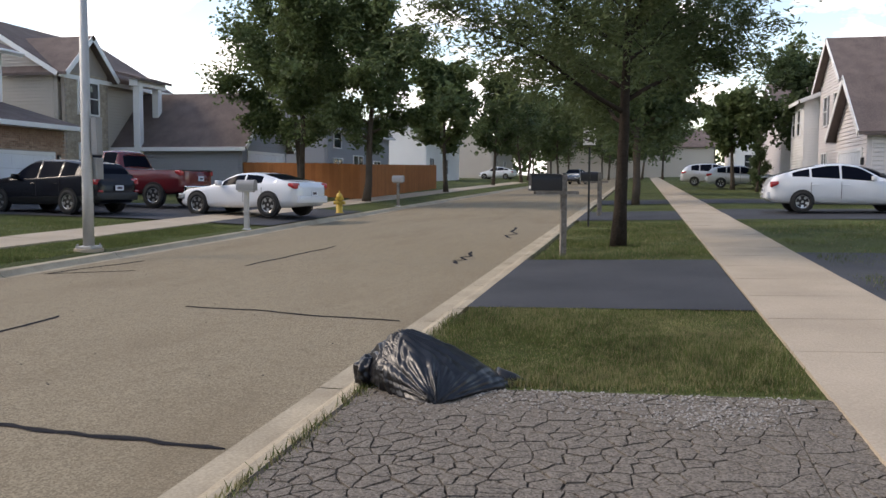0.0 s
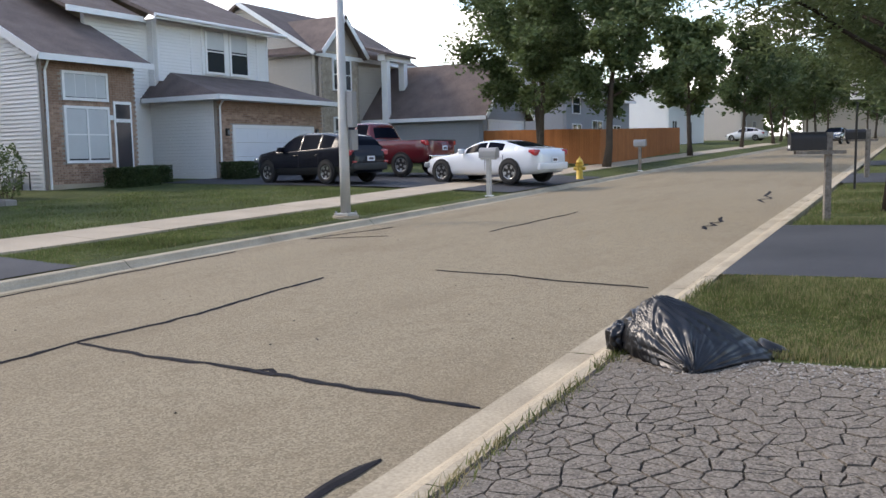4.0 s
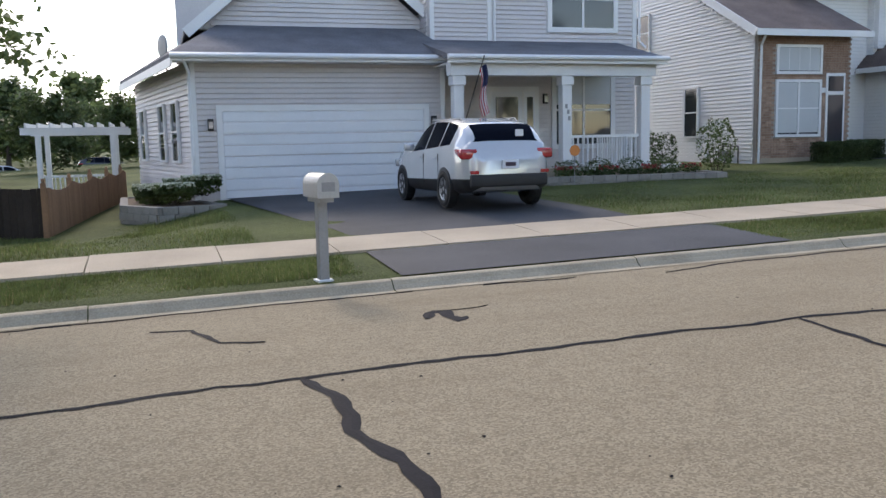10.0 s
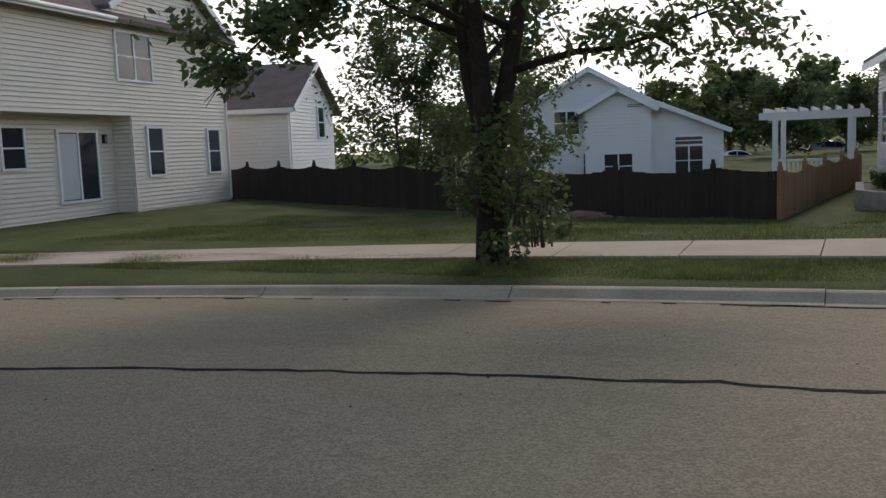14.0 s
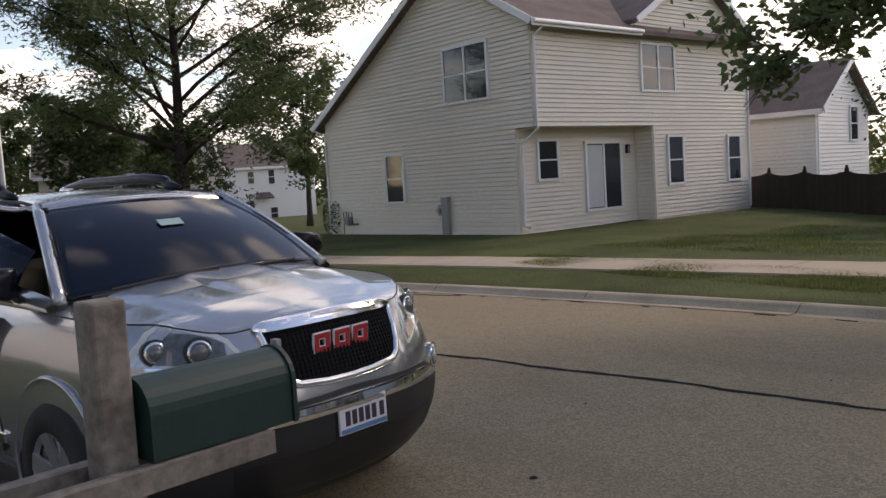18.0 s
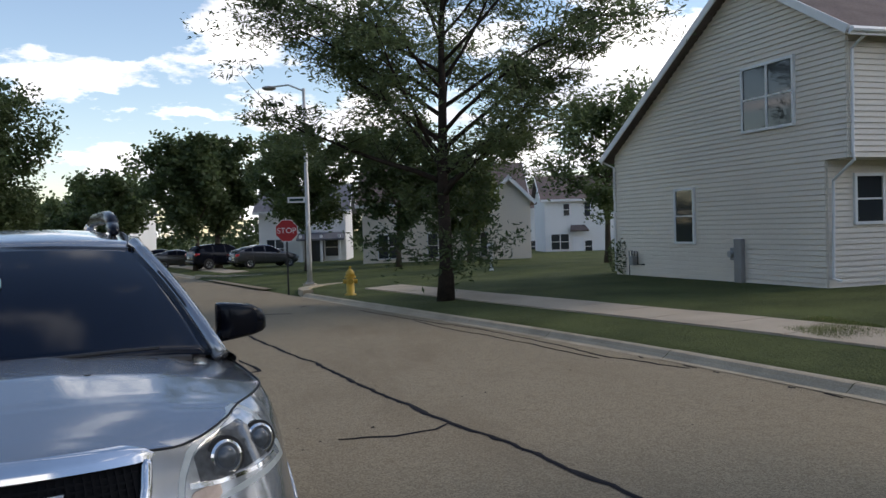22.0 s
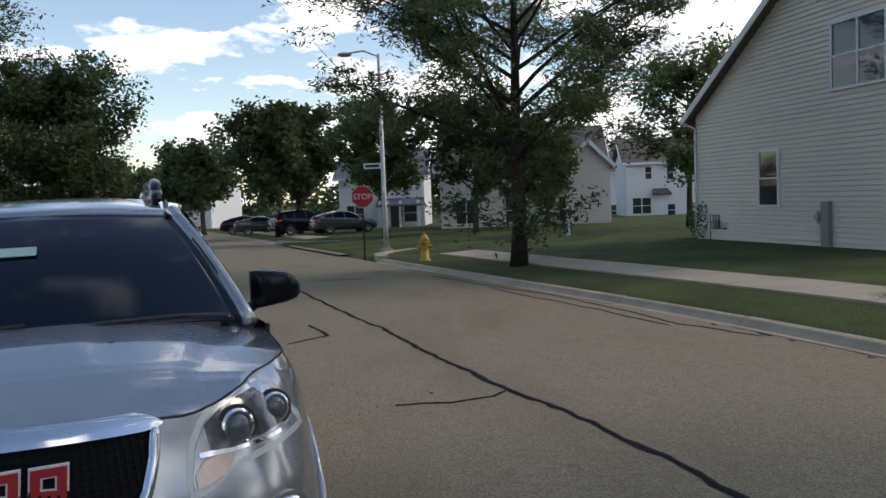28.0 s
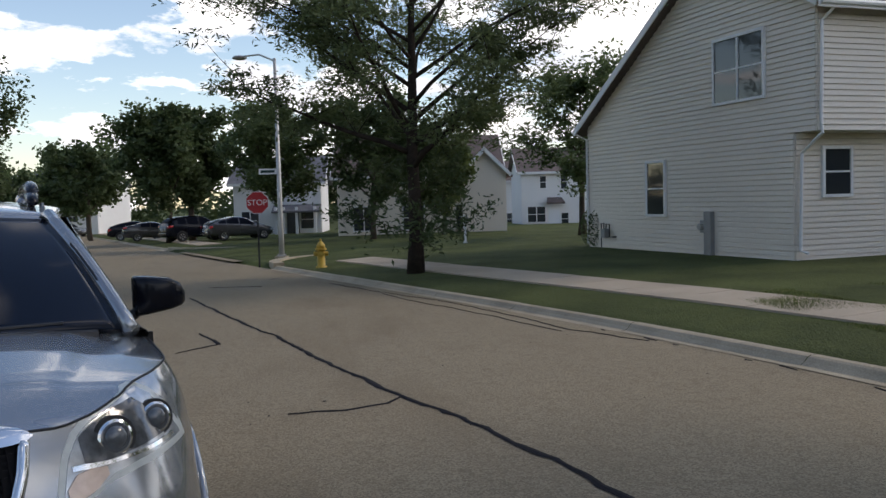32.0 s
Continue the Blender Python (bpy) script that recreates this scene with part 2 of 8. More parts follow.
M["lamp_frost_lit"] = mat("lamp_frost_lit", (0.62, 0.65, 0.61), 0.3, metal=0.0, vary=0.1, bump=0, coat=0.8)
M["lens_clear"] = mat("lens_clear", (0.10, 0.11, 0.12), 0.04, vary=0.3, scale=20, bump=0, coat=1.0)
M["blind"] = mat("blind", (0.55, 0.56, 0.56), 0.6, vary=0.06, scale=2, bump=0.05)
M["bark_dark"] = mat("bark_dark", (0.040, 0.032, 0.026), 0.95, vary=0.4, scale=5, fine=26, bump=0.9, dist=0.02, spec=0.1)
M["bark"] = mat("bark", (0.085, 0.068, 0.054), 0.95, vary=0.35, scale=5, fine=26, bump=0.9, dist=0.02, spec=0.15)
M["leaf_maple"] = leafy("leaf_maple", (0.080, 0.120, 0.045), (0.13, 0.17, 0.07))
M["leaf_locust"] = leafy("leaf_locust", (0.075, 0.108, 0.045), (0.125, 0.16, 0.068))
M["leaf_pale"] = leafy("leaf_pale", (0.085, 0.12, 0.035), (0.12, 0.15, 0.05))
M["leaf_dark"] = leafy("leaf_dark", (0.055, 0.086, 0.034), (0.09, 0.122, 0.05))
M["fence_dark"] = mat("fence_dark", (0.045, 0.034, 0.028), 0.85, vary=0.3, scale=2, fine=18, bump=0.4, spec=0.2, per=True)
M["fence_tan"] = mat("fence_tan", (0.30, 0.17, 0.10), 0.85, vary=0.25, scale=2, fine=18, bump=0.4, spec=0.2, per=True)
M["fence_orange"] = mat("fence_orange", (0.36, 0.14, 0.05), 0.8, vary=0.25, scale=2, fine=18, bump=0.4, spec=0.2, per=True)
M["galv"] = mat("galv", (0.47, 0.46, 0.44), 0.5, metal=0.35, vary=0.12, scale=2, fine=40, bump=0.1)
M["steel_grey"] = mat("steel_grey", (0.30, 0.30, 0.30), 0.5, metal=0.3, vary=0.12, bump=0.1)
M["black"] = mat("black", (0.014, 0.014, 0.015), 0.45, vary=0.3, bump=0.1)
M["plastic_black"] = mat("plastic_black", (0.022, 0.022, 0.023), 0.6, vary=0.2, fine=90, bump=0.15)
M["rubber"] = mat("rubber", (0.02, 0.02, 0.02), 0.85, vary=0.2, bump=0.2)
M["rim"] = mat("rim", (0.50, 0.51, 0.52), 0.3, metal=0.85, vary=0.06, bump=0)
M["chrome"] = mat("chrome", (0.78, 0.79, 0.80), 0.07, metal=1.0, vary=0.03, bump=0)
M["paint_silver"] = mat("paint_silver", (0.39, 0.405, 0.42), 0.18, metal=0.7, vary=0.03, fine=300, bump=0, coat=0.8)
M["paint_white"] = mat("paint_white", (0.72, 0.74, 0.77), 0.25, vary=0.03, bump=0, coat=0.8)
M["paint_black"] = mat("paint_black", (0.006, 0.007, 0.012), 0.22, vary=0.1, bump=0, coat=0.12, spec=0.2)
M["paint_red"] = mat("paint_red", (0.12, 0.012, 0.016), 0.25, vary=0.08, bump=0, coat=0.5)
M["paint_dark"] = mat("paint_dark", (0.06, 0.06, 0.065), 0.25, metal=0.3, vary=0.06, bump=0, coat=0.8)
M["paint_pearl"] = mat("paint_pearl", (0.58, 0.59, 0.60), 0.22, metal=0.35, vary=0.04, bump=0, coat=0.8)
M["lamp_red"] = mat("lamp_red", (0.42, 0.02, 0.025), 0.15, vary=0.1, bump=0, coat=0.8)
M["lamp_bowl"] = mat("lamp_bowl", (0.50, 0.52, 0.53), 0.16, metal=0.55, vary=0.35, scale=9, bump=0, coat=0.9)
M["lens_grey"] = mat("lens_grey", (0.085, 0.09, 0.095), 0.08, vary=0.4, scale=20, bump=0, coat=1.0)
M["lamp_amber"] = mat("lamp_amber", (0.66, 0.50, 0.40), 0.2, metal=0.3, vary=0.2, bump=0, coat=0.9)
M["sticker"] = mat("sticker", (0.35, 0.52, 0.46), 0.5, vary=0.1, bump=0)
M["lamp_clear"] = mat("lamp_clear", (0.42, 0.44, 0.45), 0.12, metal=0.4, vary=0.1, bump=0, coat=0.9)
M["plate"] = mat("plate", (0.72, 0.74, 0.78), 0.5, vary=0.04, bump=0)
M["ink"] = mat("ink", (0.05, 0.03, 0.05), 0.6, vary=0.1, bump=0)
M["sign_red"] = mat("sign_red", (0.42, 0.022, 0.028), 0.5, vary=0.08, bump=0)
M["sign_white"] = mat("sign_white", (0.78, 0.78, 0.78), 0.5, vary=0.04, bump=0)
M["yellow"] = mat("yellow", (0.55, 0.36, 0.05), 0.55, vary=0.15, scale=6, bump=0.1)
M["wood_grey"] = mat("wood_grey", (0.145, 0.125, 0.105), 0.9, vary=0.35, scale=6, fine=30, bump=0.6, dist=0.006, tint=(0.235, 0.21, 0.18), spec=0.2)
M["mail_green"] = mat("mail_green", (0.004, 0.032, 0.026), 0.5, vary=0.15, scale=4, fine=40, bump=0.15)
M["bag"] = mat("bag", (0.012, 0.012, 0.014), 0.33, vary=0.3, scale=5, fine=30, bump=0.15, dist=0.01)
M["stone"] = mat("stone", (0.27, 0.25, 0.225), 0.9, vary=0.25, scale=4, fine=20, bump=0.6, dist=0.01, spec=0.2, per=True)
M["mulch"] = mat("mulch", (0.13, 0.085, 0.05), 0.95, vary=0.4, scale=4, fine=25, bump=0.8, dist=0.02)


# ---- building blocks ----
def part(name, bm, material, parent=None, label="", smooth=False):
    """Links a bmesh as one mesh object, under a thing or a part if one is given."""
    me = bpy.data.meshes.new(name)
    bm.to_mesh(me)
    bm.free()
    if smooth:
        me.polygons.foreach_set("use_smooth", [True] * len(me.polygons))
    me.materials.append(M[material] if isinstance(material, str) else material)
    ob = new(name, me)
    if parent is not None:
        ob.parent = parent
    if label:
        ob["label"] = label
    return ob


def pydata(name, verts, faces, material, parent=None, label="", smooth=False):
    me = bpy.data.meshes.new(name)
    me.from_pydata([tuple(v) for v in verts], [], [tuple(f) for f in faces])
    if smooth:
        me.polygons.foreach_set("use_smooth", [True] * len(me.polygons))
    me.materials.append(M[material])
    ob = new(name, me)
    if parent is not None:
        ob.parent = parent
    if label:
        ob["label"] = label
    return ob


def empty(name, m, label, category, group="", kind=""):
    ob = new(name)
    ob.matrix_world = m
    return tagged(ob, label, category, group, kind)


def box(x0, x1, y0, y1, z0, z1, bevel=0.0, bm=None):
    bm = bm or bmesh.new()
    vs = [bm.verts.new((x, y, z)) for x in (x0, x1) for y in (y0, y1) for z in (z0, z1)]
    fs = [bm.faces.new([vs[i] for i in q]) for q in ((0, 1, 3, 2), (4, 6, 7, 5), (0, 4, 5, 1), (2, 3, 7, 6), (0, 2, 6, 4), (1, 5, 7, 3))]
    if bevel:
        es = {e for f in fs for e in f.edges}
        bmesh.ops.bevel(bm, geom=list(es), offset=bevel, segments=2, affect="EDGES", profile=0.5)
    return bm


def tube(points, radii, sides=10, bm=None, caps=True):
    """A round, tapering tube along points."""
    bm = bm or bmesh.new()
    pts = [Vector(p) for p in points]
    rings = []
    for i, p in enumerate(pts):
        d = (pts[min(i + 1, len(pts) - 1)] - pts[max(i - 1, 0)]).normalized()
        x = d.orthogonal().normalized() if not rings else (px - d * px.dot(d)).normalized()
        px, y = x, d.cross(x)
        r = radii[i] if isinstance(radii, (list, tuple)) else radii
        rings.append([bm.verts.new(p + (x * math.cos(k) + y * math.sin(k)) * r) for k in (2 * math.pi * j / sides for j in range(sides))])
    for a_, b_ in zip(rings, rings[1:]):
        for j in range(sides):
            bm.faces.new((a_[j], a_[(j + 1) % sides], b_[(j + 1) % sides], b_[j]))
    if caps:
        bm.faces.new(rings[0][::-1]); bm.faces.new(rings[-1])
    return bm


def prism(poly, y0, y1, bm=None):
    """A polygon of (x, z) extruded from y0 to y1."""
    bm = bm or bmesh.new()
    a_ = [bm.verts.new((x, y0, z)) for x, z in poly]
    b_ = [bm.verts.new((x, y1, z)) for x, z in poly]
    bm.faces.new(a_); bm.faces.new(b_[::-1])
    n = len(poly)
    for i in range(n):
        bm.faces.new((a_[i], b_[i], b_[(i + 1) % n], a_[(i + 1) % n]))
    bmesh.ops.recalc_face_normals(bm, faces=bm.faces)
    return bm


# ---- the lie of the land ----
GRADE, RC, YC, BEND = 0.02, 53.5, 3.0, 16.0      # the street climbs along +x; west of x = 0 it bends for a while


def base_z(x):
    return GRADE * min(170.0, x) if x > -12 else GRADE * -12 + 0.014 * (max(-150.0, x) + 12)


def street(s, off, dz=0.0):
    """A point s metres along the street's middle and off metres to its far side."""
    if s >= 0:
        x, y = s, YC + off
    else:
        k = max(s, -BEND)
        ang = -k / RC
        x, y = -(RC + off) * math.sin(ang), YC - RC + (RC + off) * math.cos(ang)
        if s < k:
            x += (s - k) * math.cos(ang); y += (s - k) * math.sin(ang)
    return Vector((x, y, base_z(x) + dz))


def street_of(x, y):
    """The street's own numbers (s, off) for a place."""
    if x >= 0:
        return x, y - YC
    cx, cy = 0.0, YC - RC
    ang = math.atan2(-(x - cx), y - cy)
    if ang <= BEND / RC:
        return -ang * RC, math.hypot(x - cx, y - cy) - RC
    e_ = street(-BEND, 0)
    d = (x - e_.x, y - e_.y)
    ang = BEND / RC
    t_ = (-math.cos(ang), -math.sin(ang))
    return -BEND - (d[0] * t_[0] + d[1] * t_[1]), d[0] * -math.sin(ang) + d[1] * math.cos(ang)


def lift(off):
    """How far the ground lies above the street, across it."""
    o = abs(off)
    if o < 3.79:
        return 0.06 * (1 - (o / 3.6) ** 2) - 0.06
    if off > 0:
        return 0.05 + 0.17 * min(1.0, (o - 3.79) / 4.5) + (0.12 * min(1.0, max(0.0, (o - 9) / 10.0)))
    return 0.10 + 0.12 * min(1.0, (o - 3.9) / 5.0) + (0.12 * min(1.0, max(0.0, (o - 9) / 10.0)))


def swale(x, y):
    """How far the open lawn dips towards the fence behind it."""
    a_ = max(0.0, min(1.0, (y - 10.5) / 5.5)) * max(0.0, min(1.0, (1.5 - x) / 3.0)) * max(0.0, min(1.0, (x + 30) / 12.0))
    return -0.42 * a_ * a_ * (3 - 2 * a_) * max(0.25, min(1.0, (x + 26) / 22.0))


def ground_z(x, y):
    s, off = street_of(x, y)
    return base_z(x) + lift(off) + (swale(x, y) if 7 < off < 45 else 0.0)


def strip(name, ss, offs, material, dz=0.0, thick=0.0, profile=None, parent=None, smooth=False):
    """A sheet along the street over stations ss, with columns offs; profile gives heights above the street."""
    bm = bmesh.new()
    prof = profile or [lift(o) for o in offs]
    rows_ = [[bm.verts.new(street(s, o, p + dz)) for o, p in zip(offs, prof)] for s in ss]
    for r0, r1 in zip(rows_, rows_[1:]):
        for i in range(len(offs) - 1):
            bm.faces.new((r0[i], r1[i], r1[i + 1], r0[i + 1]))
    if thick:
        g = bmesh.ops.extrude_face_region(bm, geom=list(bm.faces))
        bmesh.ops.translate(bm, verts=[v for v in g["geom"] if isinstance(v, bmesh.types.BMVert)], vec=(0, 0, -thick))
    bmesh.ops.recalc_face_normals(bm, faces=bm.faces)
    return part(name, bm, material, parent, smooth=smooth)


def frange(a_, b_, d):
    n = max(1, round((b_ - a_) / d))
    return [a_ + (b_ - a_) * i / n for i in range(n + 1)]


# ---- ground, street, kerbs, walks ----
def horizon_sheet():
    """One sheet of ground from the street's own line out to the horizon."""
    ss = [-900, -500, -300, -200, -150, -110, -80, -60] + frange(-50, 70, 1.5) + [80, 95, 110, 130, 150, 175, 220, 320, 500, 900]
    offs = [-900, -400, -200, -110, -70, -45, -30, -22, -16, -12, -9, -7, -5.5, -4.2, -4.0, -3.6, 0, 3.6, 3.8, 4.2, 5.5, 7, 9, 11, 13, 16, 19, 22, 27, 34, 45, 60, 80, 120, 200, 400, 900]
    bm = bmesh.new()
    vs = []
    for s in ss:
        row = []
        for o in offs:
            k = max(-45.0, min(60.0, o))
            p = street(s, k)
            x, y = p.x, p.y + o - k
            o2 = o
            z = base_z(x) + (lift(o2) if abs(o2) >= 3.79 and o2 != -4.0 else -0.12)
            if 7 < o2 < 45:
                z += swale(x, y)
            if 8 < abs(o2) < 60:
                z += 0.05 * noise.noise((x * 0.15, y * 0.15, 0))
            row.append(bm.verts.new((x, y, z)))
        vs.append(row)
    for r0, r1 in zip(vs, vs[1:]):
        for i in range(len(offs) - 1):
            bm.faces.new((r0[i], r1[i], r1[i + 1], r0[i + 1]))
    ob = part("ground", bm, "grass", smooth=True)
    return tagged(ob, "mown green lawn with yellowing patches", "lawn", kind="structure")


horizon_sheet()
S_ALL = frange(-150, -60, 6)[:-1] + frange(-60, 0, 1.5)[:-1] + frange(0, 200, 4.0)
tagged(strip("road", S_ALL, [-3.56, -2.4, -1.2, 0, 1.2, 2.4, 3.56], "road", dz=0.0), "worn tan asphalt street with tar-sealed cracks", "road", kind="structure")
# the crossing street at the stop sign
KERB = [(3.52, -0.052), (3.72, -0.05), (3.82, 0.01), (3.90, 0.08), (3.96, 0.10), (4.05, 0.10), (4.05, -0.10)]
KERB_FAR = [(3.46, -0.051), (3.58, -0.046), (3.64, -0.005), (3.68, 0.038), (3.72, 0.053), (3.81, 0.053), (3.81, -0.12)]


def kerb_run(name, s0, s1, sign):
    run = empty(name, Matrix(), "pale concrete roll kerb beside the street", "kerb", kind="structure")
    cuts = frange(s0, s1, 3.0)
    shape = KERB if sign < 0 else KERB_FAR
    for a_, b_ in zip(cuts, cuts[1:]):
        if b_ > 45 or a_ < -40:
            strip("kerb_stone", [a_ + 0.004, (a_ + b_) / 2, b_ - 0.004], [sign * o for o, _ in shape], "kerb", profile=[p for _, p in shape], parent=run)
        else:
            strip("kerb_stone", [a_ + 0.006, (a_ + b_) / 2, b_ - 0.006], [sign * o for o, _ in shape], "kerb", profile=[p + random.uniform(-0.004, 0.004) for _, p in shape], parent=run)
    return run


kerb_run("kerb_far", -31.5, 60, 1)
kerb_run("kerb_far_end", 60, 150, 1)
kerb_run("kerb_near", -45, 57, -1)
kerb_run("kerb_far_west", -130, -53.1, 1)
kerb_run("kerb_near_end", 57, 150, -1)


def footway(name, s0, s1, o0, o1, slab=1.5):
    run = empty(name, Matrix(), "pale concrete sidewalk in square slabs", "sidewalk", kind="structure")
    for a_, b_ in zip(frange(s0, s1, slab), frange(s0, s1, slab)[1:]):
        d = random.uniform(-0.006, 0.006)
        strip("slab", [a_ + 0.007, b_ - 0.007], [o0, o1], "concrete", profile=[lift(o0) + 0.035 + d, lift(o1) + 0.035 - d], thick=0.09, parent=run)
    return run


footway("sidewalk_far", -31, 90, 5.62, 6.95)
footway("sidewalk_far_west", -120, -54.5, 5.62, 6.95, 3.0)
footway("sidewalk_near", 3.9, 60, -8.42, -7.08)
footway("sidewalk_near_end", 60, 150, -8.42, -7.08, 3.0)


def drive(name, s0, s1, o0, o1, material, label, dz=0.02, taper=0.0):
    offs = frange(o0, o1, 1.0)
    ob = strip(name, frange(s0, s1, 0.8), offs, material, profile=[(lift(o) if abs(o) > 3.8 else 0.10) + dz for o in offs])
    for v in ob.data.vertices:
        v.co.x += taper * (YC + o1 - v.co.y) / (o1 - o0) * (s1 - v.co.x) / (s1 - s0)
    return tagged(ob, label, "driveway", kind="structure")


drive("driveway_apron", 2.2, 7.5, 3.815, 5.6, "asphalt", "freshly sealed dark asphalt driveway apron")
drive("driveway_garage", 1.2, 7.0, 6.97, 16.0, "asphalt", "freshly sealed dark asphalt driveway before the garage", taper=1.2)
drive("driveway_white_house", 21.5, 29.5, 3.815, 17.2, "asphalt", "dark asphalt driveway with parked cars", 0.03)
drive("driveway_dark", 9.0, 14.0, -7.06, -4.08, "asphalt", "dark asphalt driveway apron across the lawn strip")
drive("driveway_dark_upper", 9.0, 15.2, -20.0, -8.44, "asphalt", "dark asphalt driveway beyond the sidewalk")
drive("driveway_hatchback", 25.0, 31.0, -18.0, -8.44, "asphalt", "dark asphalt driveway under a white hatchback")
drive("driveway_next", 25.0, 30.0, -7.06, -4.08, "asphalt", "dark asphalt driveway apron")
drive("driveway_third", 36.0, 41.0, -18.0, -4.08, "asphalt", "dark asphalt driveway farther up the street")
drive("driveway_cracked_bed", -7.0, 5.55, -16.0, -4.05, "crack", "dirt in the cracks of the driveway", 0.004)


# ---- houses ----
def wall(name, p0, p1, z0, z1, material, parent, lap=0.125, thick=0.16, top=None, label="", boards=True):
    """A wall from p0 to p1, seen from its right-hand side, with real lapped boards where lap is given; top gives a sloping outline as (share, z)."""
    d = Vector((p1[0] - p0[0], p1[1] - p0[1], 0)); L = d.length; d /= L
    nrm = Vector((d.y, -d.x, 0))
    tops = top or [(0, z1), (1, z1)]
    bm = bmesh.new()

    def hi(u):
        for (a_, za), (b_, zb) in zip(tops, tops[1:]):
            if a_ <= u <= b_ + 1e-6:
                return za + (zb - za) * (u - a_) / max(1e-6, b_ - a_)
        return tops[-1][1]

    def at(u, z, o):
        return bm.verts.new(Vector((p0[0], p0[1], 0)) + d * (u * L) + nrm * o + Vector((0, 0, z)))

    zmax = max(z for _, z in tops)
    back = [at(0, z0, -thick), at(1, z0, -thick)] + [at(u, z, -thick) for u, z in reversed(tops)]
    front = [at(0, z0, 0), at(1, z0, 0)] + [at(u, z, 0) for u, z in reversed(tops)]
    bm.faces.new(front); bm.faces.new(back[::-1])
    for i in range(len(front)):
        j = (i + 1) % len(front)
        bm.faces.new((front[j], front[i], back[i], back[j]))
    ob = None
    strips = []
    if lap:
        z = z0
        while z < zmax - 0.03:
            zt = min(z + lap, zmax)
            us = [0.0, 1.0]
            if top:
                inside = [u for u in (i / 400 for i in range(401)) if hi(u) >= zt - 0.002]
                if not inside:
                    z = zt
                    continue
                us = [inside[0], inside[-1]]
            strips.append((us[0], us[1], z, zt))
            z = zt
    ob = part(name, bm, material, parent, label)
    org = Vector((p0[0], p0[1], 0))

    def sp(u, z, o):
        return org + d * (u * L) + nrm * o + Vector((0, 0, z))
    joined_v, joined_f = [], []
    for ua, ub, za, zb_ in strips:
        zn = zb_ - min(0.027, (zb_ - za) * 0.3)
        vs = [sp(ua, za, 0.044), sp(ub, za, 0.044), sp(ub, zn, 0.026), sp(ua, zn, 0.026), sp(ua, za, 0.001), sp(ub, za, 0.001), sp(ub, zn, 0.001), sp(ua, zn, 0.001)]
        fs = [(0, 1, 2, 3), (4, 5, 1, 0), (3, 2, 6, 7), (0, 3, 7, 4), (1, 5, 6, 2)]
        if boards:
            pydata("siding_board", vs, fs, material, ob)
        else:
            k = len(joined_v); joined_v += vs; joined_f += [tuple(q + k for q in f) for f in fs]
    if joined_v:
        o = pydata("siding", joined_v, joined_f, material, ob); o["kind"] = "stuff"
    return ob


def brick_face(p0, p1, z0, z1, parent, material="brick", keep=None, limit=320, bl=0.22, bh=0.078):
    """Bricks in running bond, proud of a mortar wall; keep(u, z) tells where there is masonry."""
    d = Vector((p1[0] - p0[0], p1[1] - p0[1], 0)); L = d.length; d /= L
    nrm = Vector((d.y, -d.x, 0))
    rot = math.atan2(d.y, d.x)
    b = box(-bl / 2 + 0.006, bl / 2 - 0.006, -0.015, 0.012, 0.005, bh - 0.005)
    me = bpy.data.meshes.new("brick"); b.to_mesh(me); b.free(); me.materials.append(M[material])
    rest_v, rest_f, n = [], [], 0
    rows_ = int((z1 - z0) / bh)
    for r in range(rows_):
        u = bl * (0.5 if r % 2 else 1.0)
        while u < L - bl * 0.3:
            z = z0 + r * bh
            if keep is None or keep(u, z + bh / 2):
                place = Vector((p0[0], p0[1], 0)) + d * u + nrm * 0.004 + Vector((0, 0, z))
                if n < limit:
                    o = new("brick", me); o.parent = parent
                    o.matrix_local = Matrix.Translation(place) @ Matrix.Rotation(rot, 4, "Z")
                else:
                    k = len(rest_v)
                    for du in (-bl / 2 + 0.006, bl / 2 - 0.006):
                        for do in (-0.01, 0.014):
                            for dz in (0.005, bh - 0.005):
                                rest_v.append(place + d * du + nrm * do + Vector((0, 0, dz)))
                    rest_f += [(k, k + 1, k + 3, k + 2), (k + 4, k + 6, k + 7, k + 5), (k, k + 4, k + 5, k + 1), (k + 2, k + 3, k + 7, k + 6), (k, k + 2, k + 6, k + 4), (k + 1, k + 5, k + 7, k + 3)]
                n += 1
            u += bl
    if rest_v:
        o = pydata("brickwork", rest_v, rest_f, material, parent); o["kind"] = "stuff"


def local(p, ang):
    return Matrix.Translation(p) @ Matrix.Rotation(radians(ang), 4, "Z")


